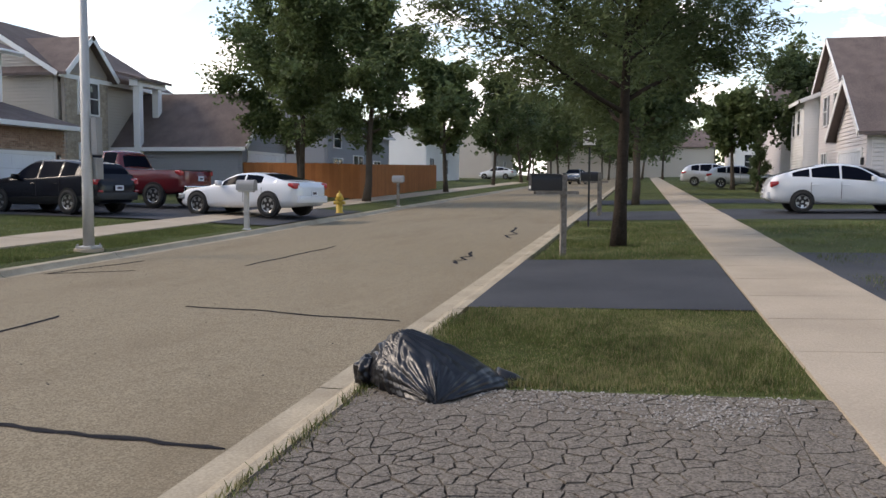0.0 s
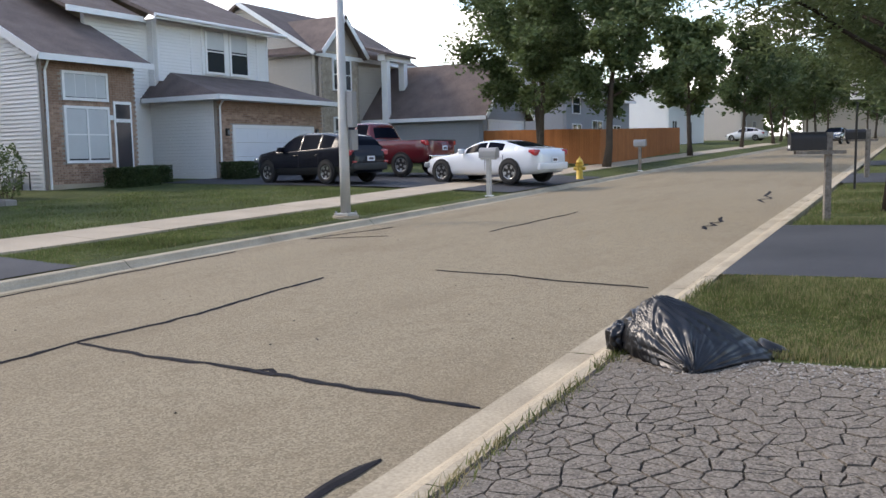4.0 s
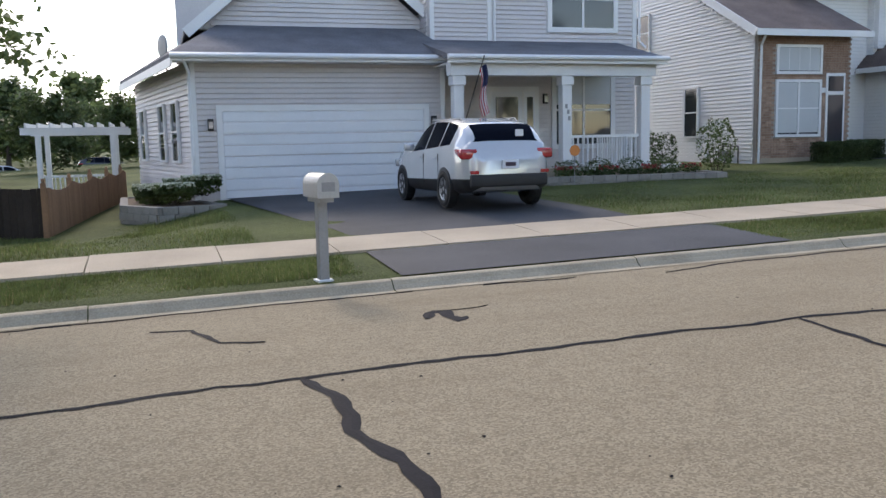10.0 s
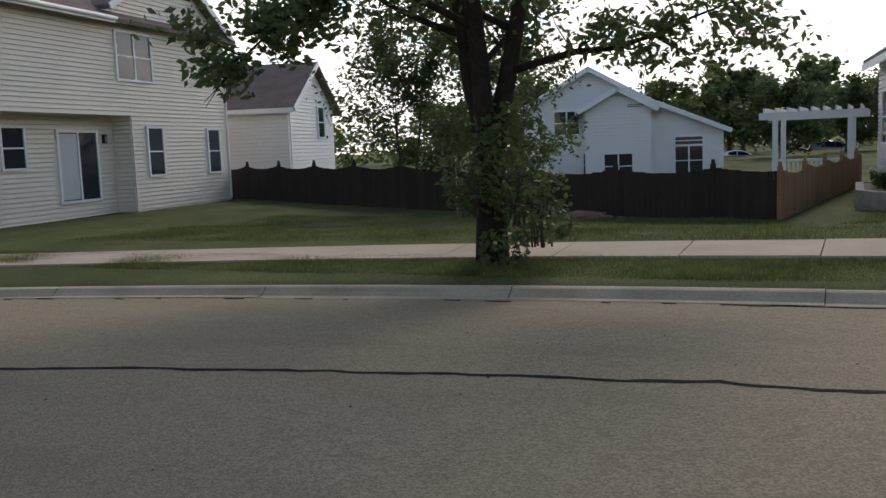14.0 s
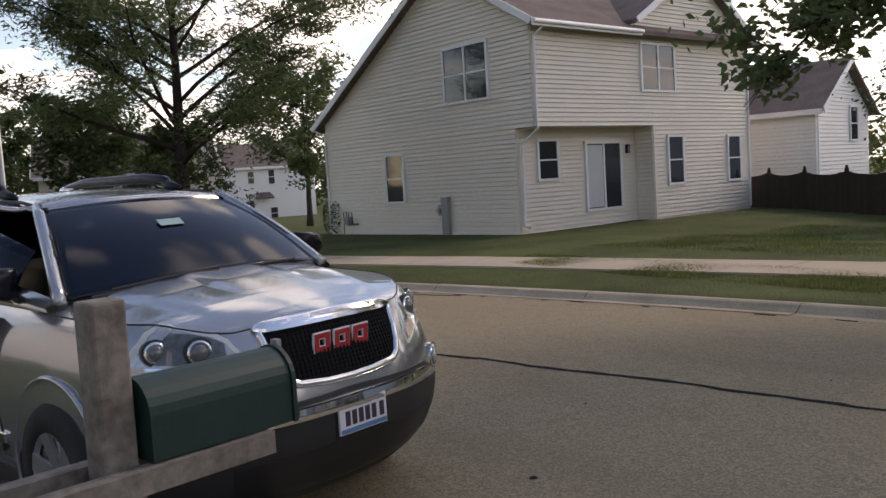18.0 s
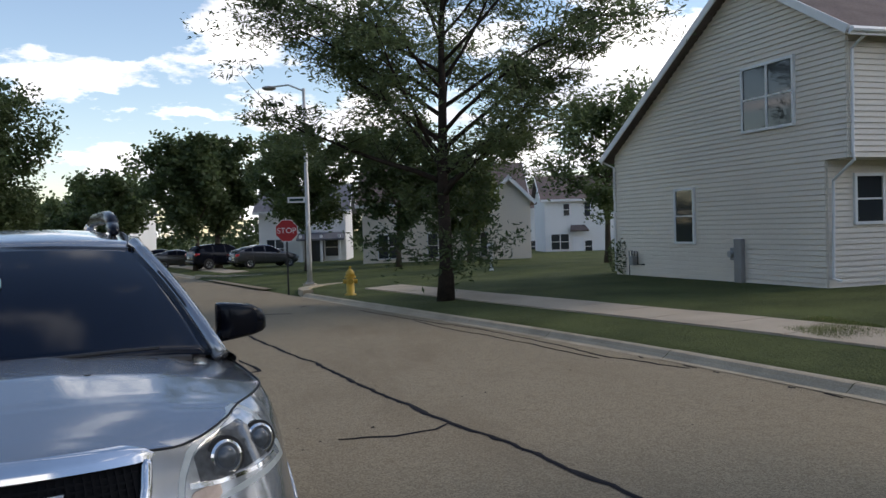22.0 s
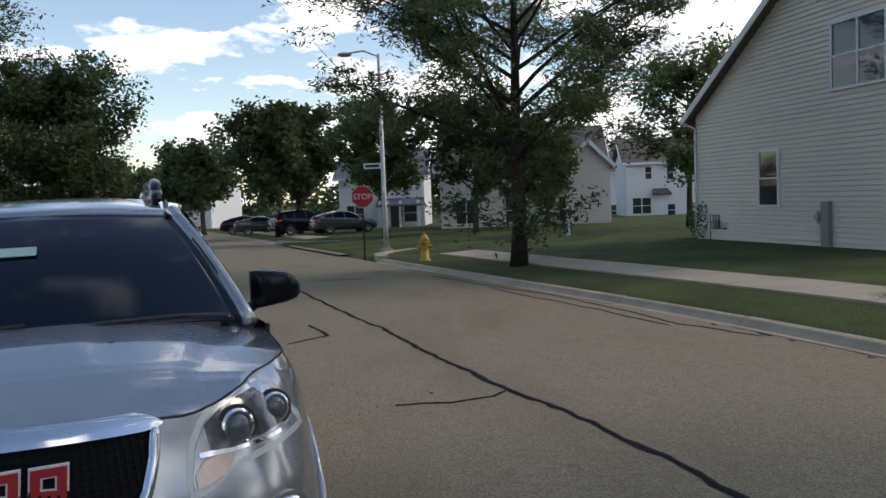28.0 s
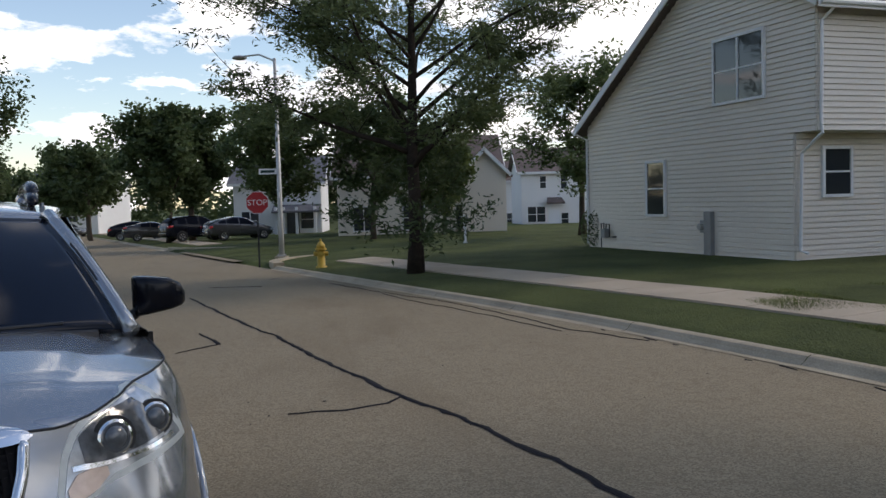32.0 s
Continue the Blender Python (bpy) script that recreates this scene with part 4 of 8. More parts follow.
def house_beige():
    """The beige house on the corner, its yard side towards the street."""
    H = empty("house", Matrix(), "beige vinyl-sided two-storey house with brown roof and recessed patio", "house")
    O = Vector((-21.0, 12.34, 0))
    f = Vector((math.cos(radians(EA)), math.sin(radians(EA)), 0))          # along the yard front
    g = Vector((math.cos(radians(EA + 90)), math.sin(radians(EA + 90)), 0))  # along the gable end, away from the corner

    def P(u, v, z=0.0):
        return O + f * u + g * v + Vector((0, 0, z))

    zb, W, D = -0.3, 11.2, 10.8
    ze = 5.95
    # gable end, lower eave at its far side
    tops = [(0.0, 4.0), ((D - 3.7) / D, 8.2), (1.0, ze)]
    wall("wall", P(0, D).xy, P(0, 0.0).xy, 2.95, 3, "siding_beige", H, top=tops, lap=0.135)
    wall("wall", P(0, D).xy, P(0, 0.72).xy, zb, 2.95, "siding_beige", H, lap=0.135)
    # upper floor over the recess
    wall("wall", P(0, 0).xy, P(5.5, 0).xy, 2.95, ze, "siding_beige", H, lap=0.135, top=[(0, ze), (0.8, ze), (0.8001, 6.2), (1, 6.8)])
    wall("wall", P(5.5, 0).xy, P(W, 0).xy, zb, ze, "siding_beige", H, top=[(0, 6.8), (0.42, 8.15), (1, ze)], lap=0.135)
    wall("wall", P(0, 0.72).xy, P(5.46, 0.72).xy, zb, 2.95, "siding_beige", H, lap=0.135)
    wall("wall", P(5.5, 0.72).xy, P(5.5, 0.0).xy, zb, 2.95, "siding_beige", H, lap=0.135)
    wall("wall", P(W, 0.17).xy, P(W, D).xy, zb, ze, "siding_beige", H, lap=0.135)
    wall("wall", P(W, D).xy, P(0, D).xy, zb, 4.0, "siding_beige", H, lap=0)
    b = bmesh.new()
    q = [b.verts.new(P(u, v, 2.94)) for u, v in ((0.0, 0.0), (5.5, 0.0), (5.5, 0.72), (0, 0.72))]
    b.faces.new(q); part("soffit", b, "siding_beige", H)
    # roofs
    rv, rz = 3.7, 8.28
    roof("roof", [P(-0.35, -0.45, ze - 0.1), P(W + 0.3, -0.45, ze - 0.1), P(W + 0.3, rv, rz), P(-0.35, rv, rz)], "shingle_brown", H)
    roof("roof", [P(-0.35, D + 0.4, 3.8), P(W + 0.3, D + 0.4, 3.8), P(W + 0.3, rv, rz), P(-0.35, rv, rz)], "shingle_brown", H)
    um, zm = 7.9, 8.32
    roof("roof", [P(4.4, -0.35, 6.22), P(um, -0.35, zm), P(um, 4.0, zm), P(4.4, 4.0, 6.22)], "shingle_brown", H)
    roof("roof", [P(W + 0.35, -0.35, ze - 0.1), P(um, -0.35, zm), P(um, 4.0, zm), P(W + 0.35, 4.0, ze - 0.1)], "shingle_brown", H)
    board("rake_board", P(4.4, -0.38, 6.25), P(um, -0.38, zm + 0.03), 0.04, 0.2, "trim", H)
    board("rake_board", P(um, -0.38, zm + 0.03), P(W + 0.38, -0.38, ze - 0.08), 0.04, 0.2, "trim", H)
    board("rake_board", P(-0.38, D + 0.42, 3.83), P(-0.38, rv, rz + 0.03), 0.04, 0.2, "trim", H)
    board("rake_board", P(-0.38, rv, rz + 0.03), P(-0.38, -0.48, ze - 0.06), 0.04, 0.2, "trim", H)
    board("fascia", P(-0.38, -0.48, ze - 0.08), P(4.5, -0.48, ze - 0.08), 0.04, 0.2, "trim", H)
    part("gutter", tube([P(-0.36, -0.54, ze - 0.16), P(4.5, -0.54, ze - 0.16)], 0.065, 8), "trim", H)
    downspout(H, [P(0.12, -0.5, ze - 0.2), P(0.06, -0.1, ze - 0.5), P(0.06, -0.07, 3.1), P(0.1, -0.07, 2.9), P(0.1, 0.6, 2.45), P(0.1, 0.65, 0.1), P(0.1, 0.4, 0.05)])
    downspout(H, [P(-0.4, D + 0.45, 3.8), P(-0.08, D - 0.02, 3.5), P(-0.08, D - 0.02, -0.1)])
    downspout(H, [P(W - 0.04, -0.06, ze - 0.1), P(W - 0.04, -0.06, 0.0)])
    part("foundation", box(0, 1, 0, 1, 0, 1), "concrete", H).matrix_local = Matrix.Translation(P(0.03, 0.74, -0.5)) @ Matrix.Rotation(radians(EA), 4, "Z") @ Matrix.Diagonal((W - 0.06, D - 0.76, 0.55, 1))
    # windows on the yard front
    add_window(H, P(4.98, -0.03, 4.08), EA, 1.68, 1.42, cols=2, fw=0.075)
    add_window(H, P(6.25, -0.03, 1.06), EA, 0.75, 1.5, fw=0.075)
    add_window(H, P(9.78, -0.03, 1.03), EA, 0.72, 1.5, fw=0.075)
    add_window(H, P(0.83, 0.69, 1.45), EA, 0.78, 1.1, fw=0.075)
    sd = add_window(H, P(2.97, 0.69, 0.42), EA, 1.62, 2.02, cols=2, sash=False, fw=0.09, name="sliding_door")
    sd["label"] = "white-framed sliding glass patio door"
    part("curtain", box(0.03, 0.76, -0.024, -0.021, 0.03, 1.98), "blind", sd, "pale curtain behind the glass")
    wall_lamp(H, P(5.0, 0.68, 2.25), EA)
    # windows on the gable end
    ga = EA - 90
    add_window(H, P(-0.03, 3.68, 3.97), ga, 1.92, 1.62, cols=2, fw=0.075)
    add_window(H, P(-0.03, 7.02, 0.95), ga, 0.9, 1.55, fw=0.075)
    # meters
    m = local(P(-0.03, 4.1, 0), ga)
    em = part("electric_meter", box(0, 0.32, -0.14, 0.0, -0.35, 1.05, 0.015), "steel_grey", H, "grey electric meter cabinet"); em.matrix_local = m
    part("meter_dome", tube([(-0.12, -0.08, 0.62), (-0.12, -0.2, 0.62)], 0.09, 14), "galv", em)
    part("meter_box", box(-0.24, -0.001, -0.08, 0.0, 0.45, 0.8, 0.01), "steel_grey", em)
    gm = part("gas_meter", box(0.0, 0.26, -0.24, -0.04, 0.15, 0.45, 0.02), "steel_grey", H, "grey gas meter with black pipes"); gm.matrix_local = local(P(-0.03, 9.6, 0), ga)
    part("pipe", tube([(-0.12, -0.14, -0.25), (-0.12, -0.14, 0.62), (0.06, -0.14, 0.62), (0.06, -0.14, 0.45)], 0.02, 8), "black", gm)
    part("pipe", tube([(0.2, -0.14, 0.45), (0.2, -0.14, 0.6), (0.42, -0.14, 0.6), (0.42, -0.14, 0.18), (0.62, -0.1, 0.18), (0.62, 0.0, 0.18)], 0.02, 8), "black", gm)
    return H


house_garage()
house_white()
house_beige()


# ---- trees and shrubs ----
def quad_cloud(name, centre, size, aspect, material, parent, rng, droop=0.0, label="", base_dir=None):
    """Many small four-cornered leaves, each turned its own way, as one mesh."""
    n = len(centre)
    a_ = rng.normal(size=(n, 3)); a_[:, 2] = a_[:, 2] * 0.5 - droop
    if base_dir is not None:
        a_ += base_dir
    a_ /= np.linalg.norm(a_, axis=1, keepdims=True)
    b_ = rng.normal(size=(n, 3)); b_ -= a_ * (a_ * b_).sum(1, keepdims=True); b_ /= np.linalg.norm(b_, axis=1, keepdims=True)
    s = size * rng.uniform(0.6, 1.3, (n, 1))
    w = s * aspect
    v = np.stack([centre - a_ * s * 0.5, centre + b_ * w * 0.5 - a_ * s * 0.08, centre + a_ * s * 0.5, centre - b_ * w * 0.5 - a_ * s * 0.08], 1).reshape(-1, 3)
    me = bpy.data.meshes.new(name)
    me.vertices.add(4 * n); me.vertices.foreach_set("co", v.ravel().astype(np.float32))
    me.loops.add(4 * n); me.loops.foreach_set("vertex_index", np.arange(4 * n, dtype=np.int32))
    me.polygons.add(n); me.polygons.foreach_set("loop_start", np.arange(0, 4 * n, 4, dtype=np.int32))
    me.update(calc_edges=True)
    me.materials.append(M[material])
    ob = new(name, me)
    if parent is not None:
        ob.parent = parent
    if label:
        ob["label"] = label
    return ob


def limb_points(start, way, length, rng, bend=0.25, n=6, up=0.15):
    pts, p, d = [Vector(start)], Vector(start), Vector(way).normalized()
    for i in range(n):
        d = (d + Vector(rng.normal(size=3)) * bend * 0.35 + Vector((0, 0, up * 0.3))).normalized()
        p = p + d * (length / n)
        pts.append(p.copy())
    return pts


def tree(pos, height, clear, radius, leaf_mat, leaves, leaf=0.16, aspect=0.6, seed=1, trunk_r=0.16, limbs=12, rise=0.5, label="", stems=1, shape="oval", droop=0.0, spread=0.42, name="tree", lean_by=1.0, sink=0.05, fork=0.0, layer=1.0, gaps=0.0, bark="bark", extra=()):
    """A tapered trunk with limbs and twigs, and leaves in clumps along the twigs."""
    rng = np.random.default_rng(seed)
    x, y = pos
    z0 = ground_z(x, y) - sink
    T = empty(name, Matrix.Translation((x, y, z0)), label, "tree")
    wood = bmesh.new()
    clumps = []
    if fork:
        tube([(0, 0, -0.1), (0, 0, 0.12), (0.02, 0, fork * 0.5), (0, 0, fork + 0.15)], [trunk_r * 1.3, trunk_r * 1.08, trunk_r, trunk_r * 0.95], 16, wood)
    for st in range(stems):
        lean = Vector((rng.normal() * 0.05 * lean_by, rng.normal() * 0.05 * lean_by, 1))
        if stems > 1:
            k = 2 * math.pi * st / stems + 0.6
            lean = Vector((math.cos(k) * 0.26, math.sin(k) * 0.26, 1))
        pts, rad = [], []
        n = 9
        p = Vector((0, 0, fork - (0.25 if fork else 0)))
        for i in range(n + 1):
            s = i / n
            pts.append(p.copy())
            rad.append(trunk_r * (1.25 if i == 0 else 1.0) * (1 - 0.86 * s) * (0.72 if stems > 1 else 1))
            d = Vector((lean.x * (1 - s) + rng.normal() * 0.03, lean.y * (1 - s) + rng.normal() * 0.03, 1))
            p = p + d * ((height * 0.9 - fork) / n)
        tube(pts, rad, 12, wood)
        nl = max(3, limbs // stems)
        for i in range(nl):
            f = (i + 0.5) / nl
            h = clear + (height * 0.88 - clear) * f ** 1.1
            k = i * 2.399 + rng.uniform(-0.4, 0.4) + st
            hf = max(0.0, (h - fork) / (height * 0.9 - fork)) * n; j = min(n - 1, int(hf)); q = hf - j
            start = pts[j].lerp(pts[j + 1], min(1, q))
            prof = {"oval": math.sin(math.pi * min(1, 0.18 + 0.78 * f)) ** 0.7, "flat": (0.75 + 0.45 * f) if f < 0.7 else 1.1 - (f - 0.7) * 1.8, "cone": 1.05 - 0.8 * f}[shape]
            ln = radius * max(0.25, prof) * rng.uniform(0.85, 1.12)
            up = rise * (0.55 + 0.9 * f)
            lp = limb_points(start, (math.cos(k), math.sin(k), up), ln * 1.05, rng, 0.28, 6, 0.1)
            r0 = max(0.02, rad[j] * 0.5)
            tube(lp, [r0 * (1 - 0.85 * m / 6) for m in range(7)], 7, wood)
            for m in range(2, 7):
                for _ in range(4):
                    kd = Vector(rng.normal(size=3) * np.array([1, 1, layer])) * 0.8 + (lp[m] - lp[m - 1]).normalized() * 0.7
                    tl = ln * rng.uniform(0.14, 0.40)
                    tp = limb_points(lp[m], kd, tl, rng, 0.4, 3, 0.1)
                    if m % 2 == 0:
                        tube(tp, [r0 * 0.22, r0 * 0.16, r0 * 0.1, 0.004], 5, wood, caps=False)
                    for q_ in tp[1:]:
                        clumps.append((q_, tl * spread))
        for q_ in pts[-4:]:
            clumps.append((q_, radius * 0.22))
    for tip in extra:
        a_, b_ = Vector((0, 0, clear + 1.3)), Vector(tip)
        lp = [a_.lerp(b_, i / 9) + Vector((0, 0, 0.55 * math.sin(math.pi * i / 9))) for i in range(10)]
        tube(lp, [0.06 * (1 - 0.09 * i) for i in range(10)], 7, wood)
        for m in range(5, 10):
            for _ in range(6):
                tp = limb_points(lp[m], Vector(rng.normal(size=3)) * 0.7 + (lp[m] - lp[m - 1]).normalized() + Vector((0, 0, -0.3)), rng.uniform(0.3, 0.75), rng, 0.4, 3, 0.0)
                tube(tp, [0.012, 0.009, 0.006, 0.003], 5, wood, caps=False)
                clumps += [(q_, 0.13) for q_ in tp[1:]]
    part("trunk", wood, bark, T, smooth=True)
    if gaps:
        clumps = [q_ for q_ in clumps if rng.random() > gaps]
    c = np.array([p for p, _ in clumps]); w = np.array([r for _, r in clumps])
    pick = rng.integers(0, len(c), leaves)
    cen = c[pick] + np.clip(rng.normal(size=(leaves, 3)), -1.6, 1.6) * w[pick][:, None] * np.array([1, 1, 0.7 * layer])
    cen[:, 2] = np.maximum(cen[:, 2], clear * 0.75)
    quad_cloud("crown", cen, leaf, aspect, leaf_mat, T, rng, droop=droop)
    return T


def shrub(pos, w, d, h, leaf_mat="leaf_dark", n=1800, leaf=0.07, seed=1, label="dark green clipped shrub", boxy=False, name="shrub", zlift=0.0):
    rng = np.random.default_rng(seed)
    z0 = ground_z(*pos) + zlift
    T = empty(name, Matrix.Translation((pos[0], pos[1], z0)), label, "shrub")
    b = bmesh.new()
    for k in range(7):
        tube(limb_points((rng.uniform(-w, w) * 0.15, rng.uniform(-d, d) * 0.15, -0.03), (rng.uniform(-w, w) * 0.4, rng.uniform(-d, d) * 0.4, h * 0.7), h * 0.7, rng, 0.2, 4), [0.015, 0.012, 0.01, 0.006, 0.003], 5, b)
    part("stem", b, "bark", T)
    u = rng.uniform(-1, 1, (n, 3))
    if not boxy:
        u /= np.maximum(1, np.linalg.norm(u, axis=1, keepdims=True))
        u *= 1 + 0.18 * np.sin(u[:, :1] * 7 + seed) * np.cos(u[:, 1:2] * 6)
    else:
        m = np.abs(u).max(1, keepdims=True); u = u / m * (m ** 0.35) * (1 + 0.05 * np.sin(u[:, :1] * 9 + seed) * np.cos(u[:, 1:2] * 8))
    cen = u * np.array([w / 2, d / 2, h / 2]) + np.array([0, 0, h / 2])
    cen[:, 2] = np.maximum(cen[:, 2], 0.01)
    quad_cloud("foliage", cen, leaf, 0.6, leaf_mat, T, rng)
    return T


# ---- vehicles ----
def wheel(parent, x, y, r, w, side, spokes=5, rim="rim"):
    b = bmesh.new()
    prof = [(r * 0.62, -w / 2), (r * 0.9, -w / 2), (r * 0.98, -w * 0.36), (r, -w * 0.2), (r, w * 0.2), (r * 0.98, w * 0.36), (r * 0.9, w / 2), (r * 0.62, w / 2), (r * 0.6, w * 0.3), (r * 0.6, -w * 0.3)]
    n = 28
    rings = [[b.verts.new((math.cos(k) * rr, o, math.sin(k) * rr)) for rr, o in prof] for k in (2 * math.pi * i / n for i in range(n))]
    for i in range(n):
        a_, c_ = rings[i], rings[(i + 1) % n]
        for j in range(len(prof)):
            b.faces.new((a_[j], a_[(j + 1) % len(prof)], c_[(j + 1) % len(prof)], c_[j]))
    wh = part("wheel", b, "rubber", parent, "black tyre on an alloy rim", smooth=True)
    wh.matrix_local = Matrix.Translation((x, y, r))
    s = 1 if side > 0 else -1
    rb = tube([(0, s * w * 0.05, 0), (0, s * w * 0.2, 0)], r * 0.59, 24)
    part("rim_well", rb, "black", wh)
    rb = tube([(0, s * w * 0.22, 0), (0, s * w * 0.46, 0)], [r * 0.14, r * 0.11], 12)
    for i in range(spokes):
        k = 2 * math.pi * (i + 0.25) / spokes
        m = Matrix.Rotation(k, 3, "Y")
        vs = [m @ Vector(v) for v in ((0.05 * r, s * w * 0.30, -r * 0.10), (r * 0.60, s * w * 0.42, -r * 0.12), (r * 0.60, s * w * 0.42, r * 0.12), (0.05 * r, s * w * 0.30, r * 0.10))]
        vo = [v + Vector((0, s * w * 0.07, 0)) for v in vs]
        A_ = [rb.verts.new(v) for v in vs]; B_ = [rb.verts.new(v) for v in vo]
        rb.faces.new(A_); rb.faces.new(B_[::-1])
        for q in range(4):
            rb.faces.new((A_[q], B_[q], B_[(q + 1) % 4], A_[(q + 1) % 4]))
    n = 28
    o1 = [rb.verts.new((math.cos(2 * math.pi * i / n) * r * 0.61, s * w * 0.47, math.sin(2 * math.pi * i / n) * r * 0.61)) for i in range(n)]
    o2 = [rb.verts.new((math.cos(2 * math.pi * i / n) * r * 0.54, s * w * 0.40, math.sin(2 * math.pi * i / n) * r * 0.54)) for i in range(n)]
    for i in range(n):
        rb.faces.new((o1[i], o1[(i + 1) % n], o2[(i + 1) % n], o2[i]))
    bmesh.ops.recalc_face_normals(rb, faces=rb.faces)
    part("rim", rb, rim, wh)
    return wh


CARS = {
    # share of the length from the nose: top line, belt line, sill, half-width share; windscreen, rear screen, side glass
    "crossover": dict(top=[(0, .62), (.02, .86), (.07, .98), (.2, 1.08), (.27, 1.14), (.36, 1.46), (.43, 1.60), (.52, 1.65), (.72, 1.63), (.88, 1.53), (.94, 1.36), (.985, 1.02), (1, .85)],
                      belt=[(0, .60), (.02, .82), (.07, .92), (.25, 1.0), (.6, 1.08), (.9, 1.16), (.97, 1.05), (1, .82)], ws=(.27, .44), rs=(.88, .965), sg=[(.33, .50), (.52, .70), (.715, .83)]),
    "coupe": dict(top=[(0, .55), (.03, .72), (.1, .84), (.25, .92), (.31, .96), (.42, 1.22), (.50, 1.34), (.60, 1.37), (.70, 1.33), (.82, 1.19), (.90, 1.10), (.97, 1.07), (1, .88)],
                  belt=[(0, .52), (.03, .68), (.1, .80), (.3, .90), (.5, .98), (.75, 1.03), (.9, 1.04), (.97, 1.02), (1, .85)], ws=(.315, .47), rs=(.71, .87), sg=[(.37, .57), (.59, .72)]),
    "hatch": dict(top=[(0, .52), (.03, .72), (.1, .84), (.2, .96), (.27, 1.04), (.42, 1.42), (.52, 1.49), (.62, 1.48), (.8, 1.33), (.93, 1.14), (.97, 1.05), (1, .80)],
                  belt=[(0, .50), (.03, .68), (.1, .80), (.25, .92), (.5, 1.0), (.8, 1.08), (.93, 1.06), (1, .78)], ws=(.27, .45), rs=(.70, .93), sg=[(.33, .53), (.55, .72), (.735, .84)]),
    "truck": dict(top=[(0, .85), (.02, 1.05), (.06, 1.14), (.18, 1.19), (.22, 1.24), (.29, 1.78), (.33, 1.90), (.46, 1.92), (.52, 1.86), (.545, 1.26), (.57, 1.24), (.97, 1.24), (1, 1.20)],
                  belt=[(0, .82), (.02, 1.02), (.06, 1.08), (.22, 1.16), (.5, 1.2), (.57, 1.2), (.97, 1.2), (1, 1.15)], ws=(.225, .325), rs=(.515, .545), sg=[(.27, .39), (.405, .495)]),
}


def car(kind, pos, heading, paint, L, W, H, label, wheel_r=0.34, wheels=(0.175, 0.78), z=None, plate=True, cladding=False, seed=0, name="car", tail=True, inset=0.0):
    """A car by its lofted body: nose at the front, x forwards, y to its left, resting on the ground at pos (its middle)."""
    spec = CARS[kind]
    zt = max(v for _, v in spec["top"])
    z = ground_z(*pos) + 0.03 if z is None else z
    C = empty(name, Matrix.Translation((pos[0], pos[1], z)) @ Matrix.Rotation(radians(heading), 4, "Z"), label, "car")
    t_ = np.unique(np.concatenate([np.linspace(0, 0.1, 14), np.linspace(0.1, 0.9, 60), np.linspace(0.9, 1, 14)]))

    def curve(pts, blur=2):
        v = np.interp(t_, [p[0] for p in pts], [p[1] for p in pts])
        for _ in range(blur):
            v[1:-1] = (v[:-2] + 2 * v[1:-1] + v[2:]) / 4
        return v

    k = H / zt
    top, belt = curve(spec["top"]) * k, curve(spec["belt"]) * k
    belt = np.minimum(belt, top - 0.012)
    bot = curve([(0, .34), (.03, .27), (.1, .24), (.5, .25), (.9, .27), (.97, .32), (1, .42)]) * (1 if kind != "truck" else 1.6)
    wid = curve([(0, .52), (.012, .74), (.035, .87), (.08, .95), (.16, .99), (.3, 1), (.75, 1), (.9, .97), (.955, .91), (.985, .80), (1, .62)], 1) * W / 2
    rows_ = []
    for i in range(len(t_)):
        w, b0, bl, tp = wid[i], bot[i], belt[i], top[i]
        gh = max(0.0, tp - bl)
        gw = 0.955 * w - 0.30 * gh - (0.06 if gh > 0.15 else 0.0)
        if kind == "truck" and t_[i] > .56:
            gw = 0.955 * w
        half = [(0, b0), (.82 * w, b0), (.955 * w, b0 + .07), (w, b0 + .30 * (bl - b0)), (.995 * w, b0 + .62 * (bl - b0)), (.985 * w, bl - 0.05), (.955 * w, bl),
                ((.955 * w + gw) / 2, bl + (gh - .07) * .5 if gh > .15 else bl + gh * .5), (gw, tp - (.075 if gh > .15 else gh * .25)), (gw * .86, tp - (.02 if gh > .15 else gh * .1)), (gw * .5, tp - 0.002), (0, tp)]
        x = L / 2 - t_[i] * L
        rows_.append([(x, y_, z_) for y_, z_ in half] + [(x, -y_, z_) for y_, z_ in half[-2:0:-1]])
    n = len(rows_[0]); V = np.array(rows_)
    buckets = {"body": [], "windscreen": [], "rear_window": [], "side_window": [], "cladding": []}
    for i in range(len(t_) - 1):
        tm = (t_[i] + t_[i + 1]) / 2
        gh = top[i] - belt[i]
        for j in range(n):
            jj = j if j < 11 else n - 1 - j
            key = "body"
            if jj in (9, 10):
                if spec["ws"][0] <= tm <= spec["ws"][1]:
                    key = "windscreen"
                elif spec["rs"][0] <= tm <= spec["rs"][1]:
                    key = "rear_window"
            elif jj in (6, 7) and gh > 0.2:
                for q, (s0, s1) in enumerate(spec["sg"]):
                    if s0 <= tm <= s1:
                        key = "side_window" + str(q) + ("l" if j < 11 else "r")
            elif cladding and jj in (1, 2):
                key = "cladding"
            buckets.setdefault(key, []).append((i * n + j, i * n + (j + 1) % n, (i + 1) * n + (j + 1) % n, (i + 1) * n + j))
    buckets["body"] += [tuple(range(n))[::-1], tuple((len(t_) - 1) * n + j for j in range(n))]
    flat_ = V.reshape(-1, 3)
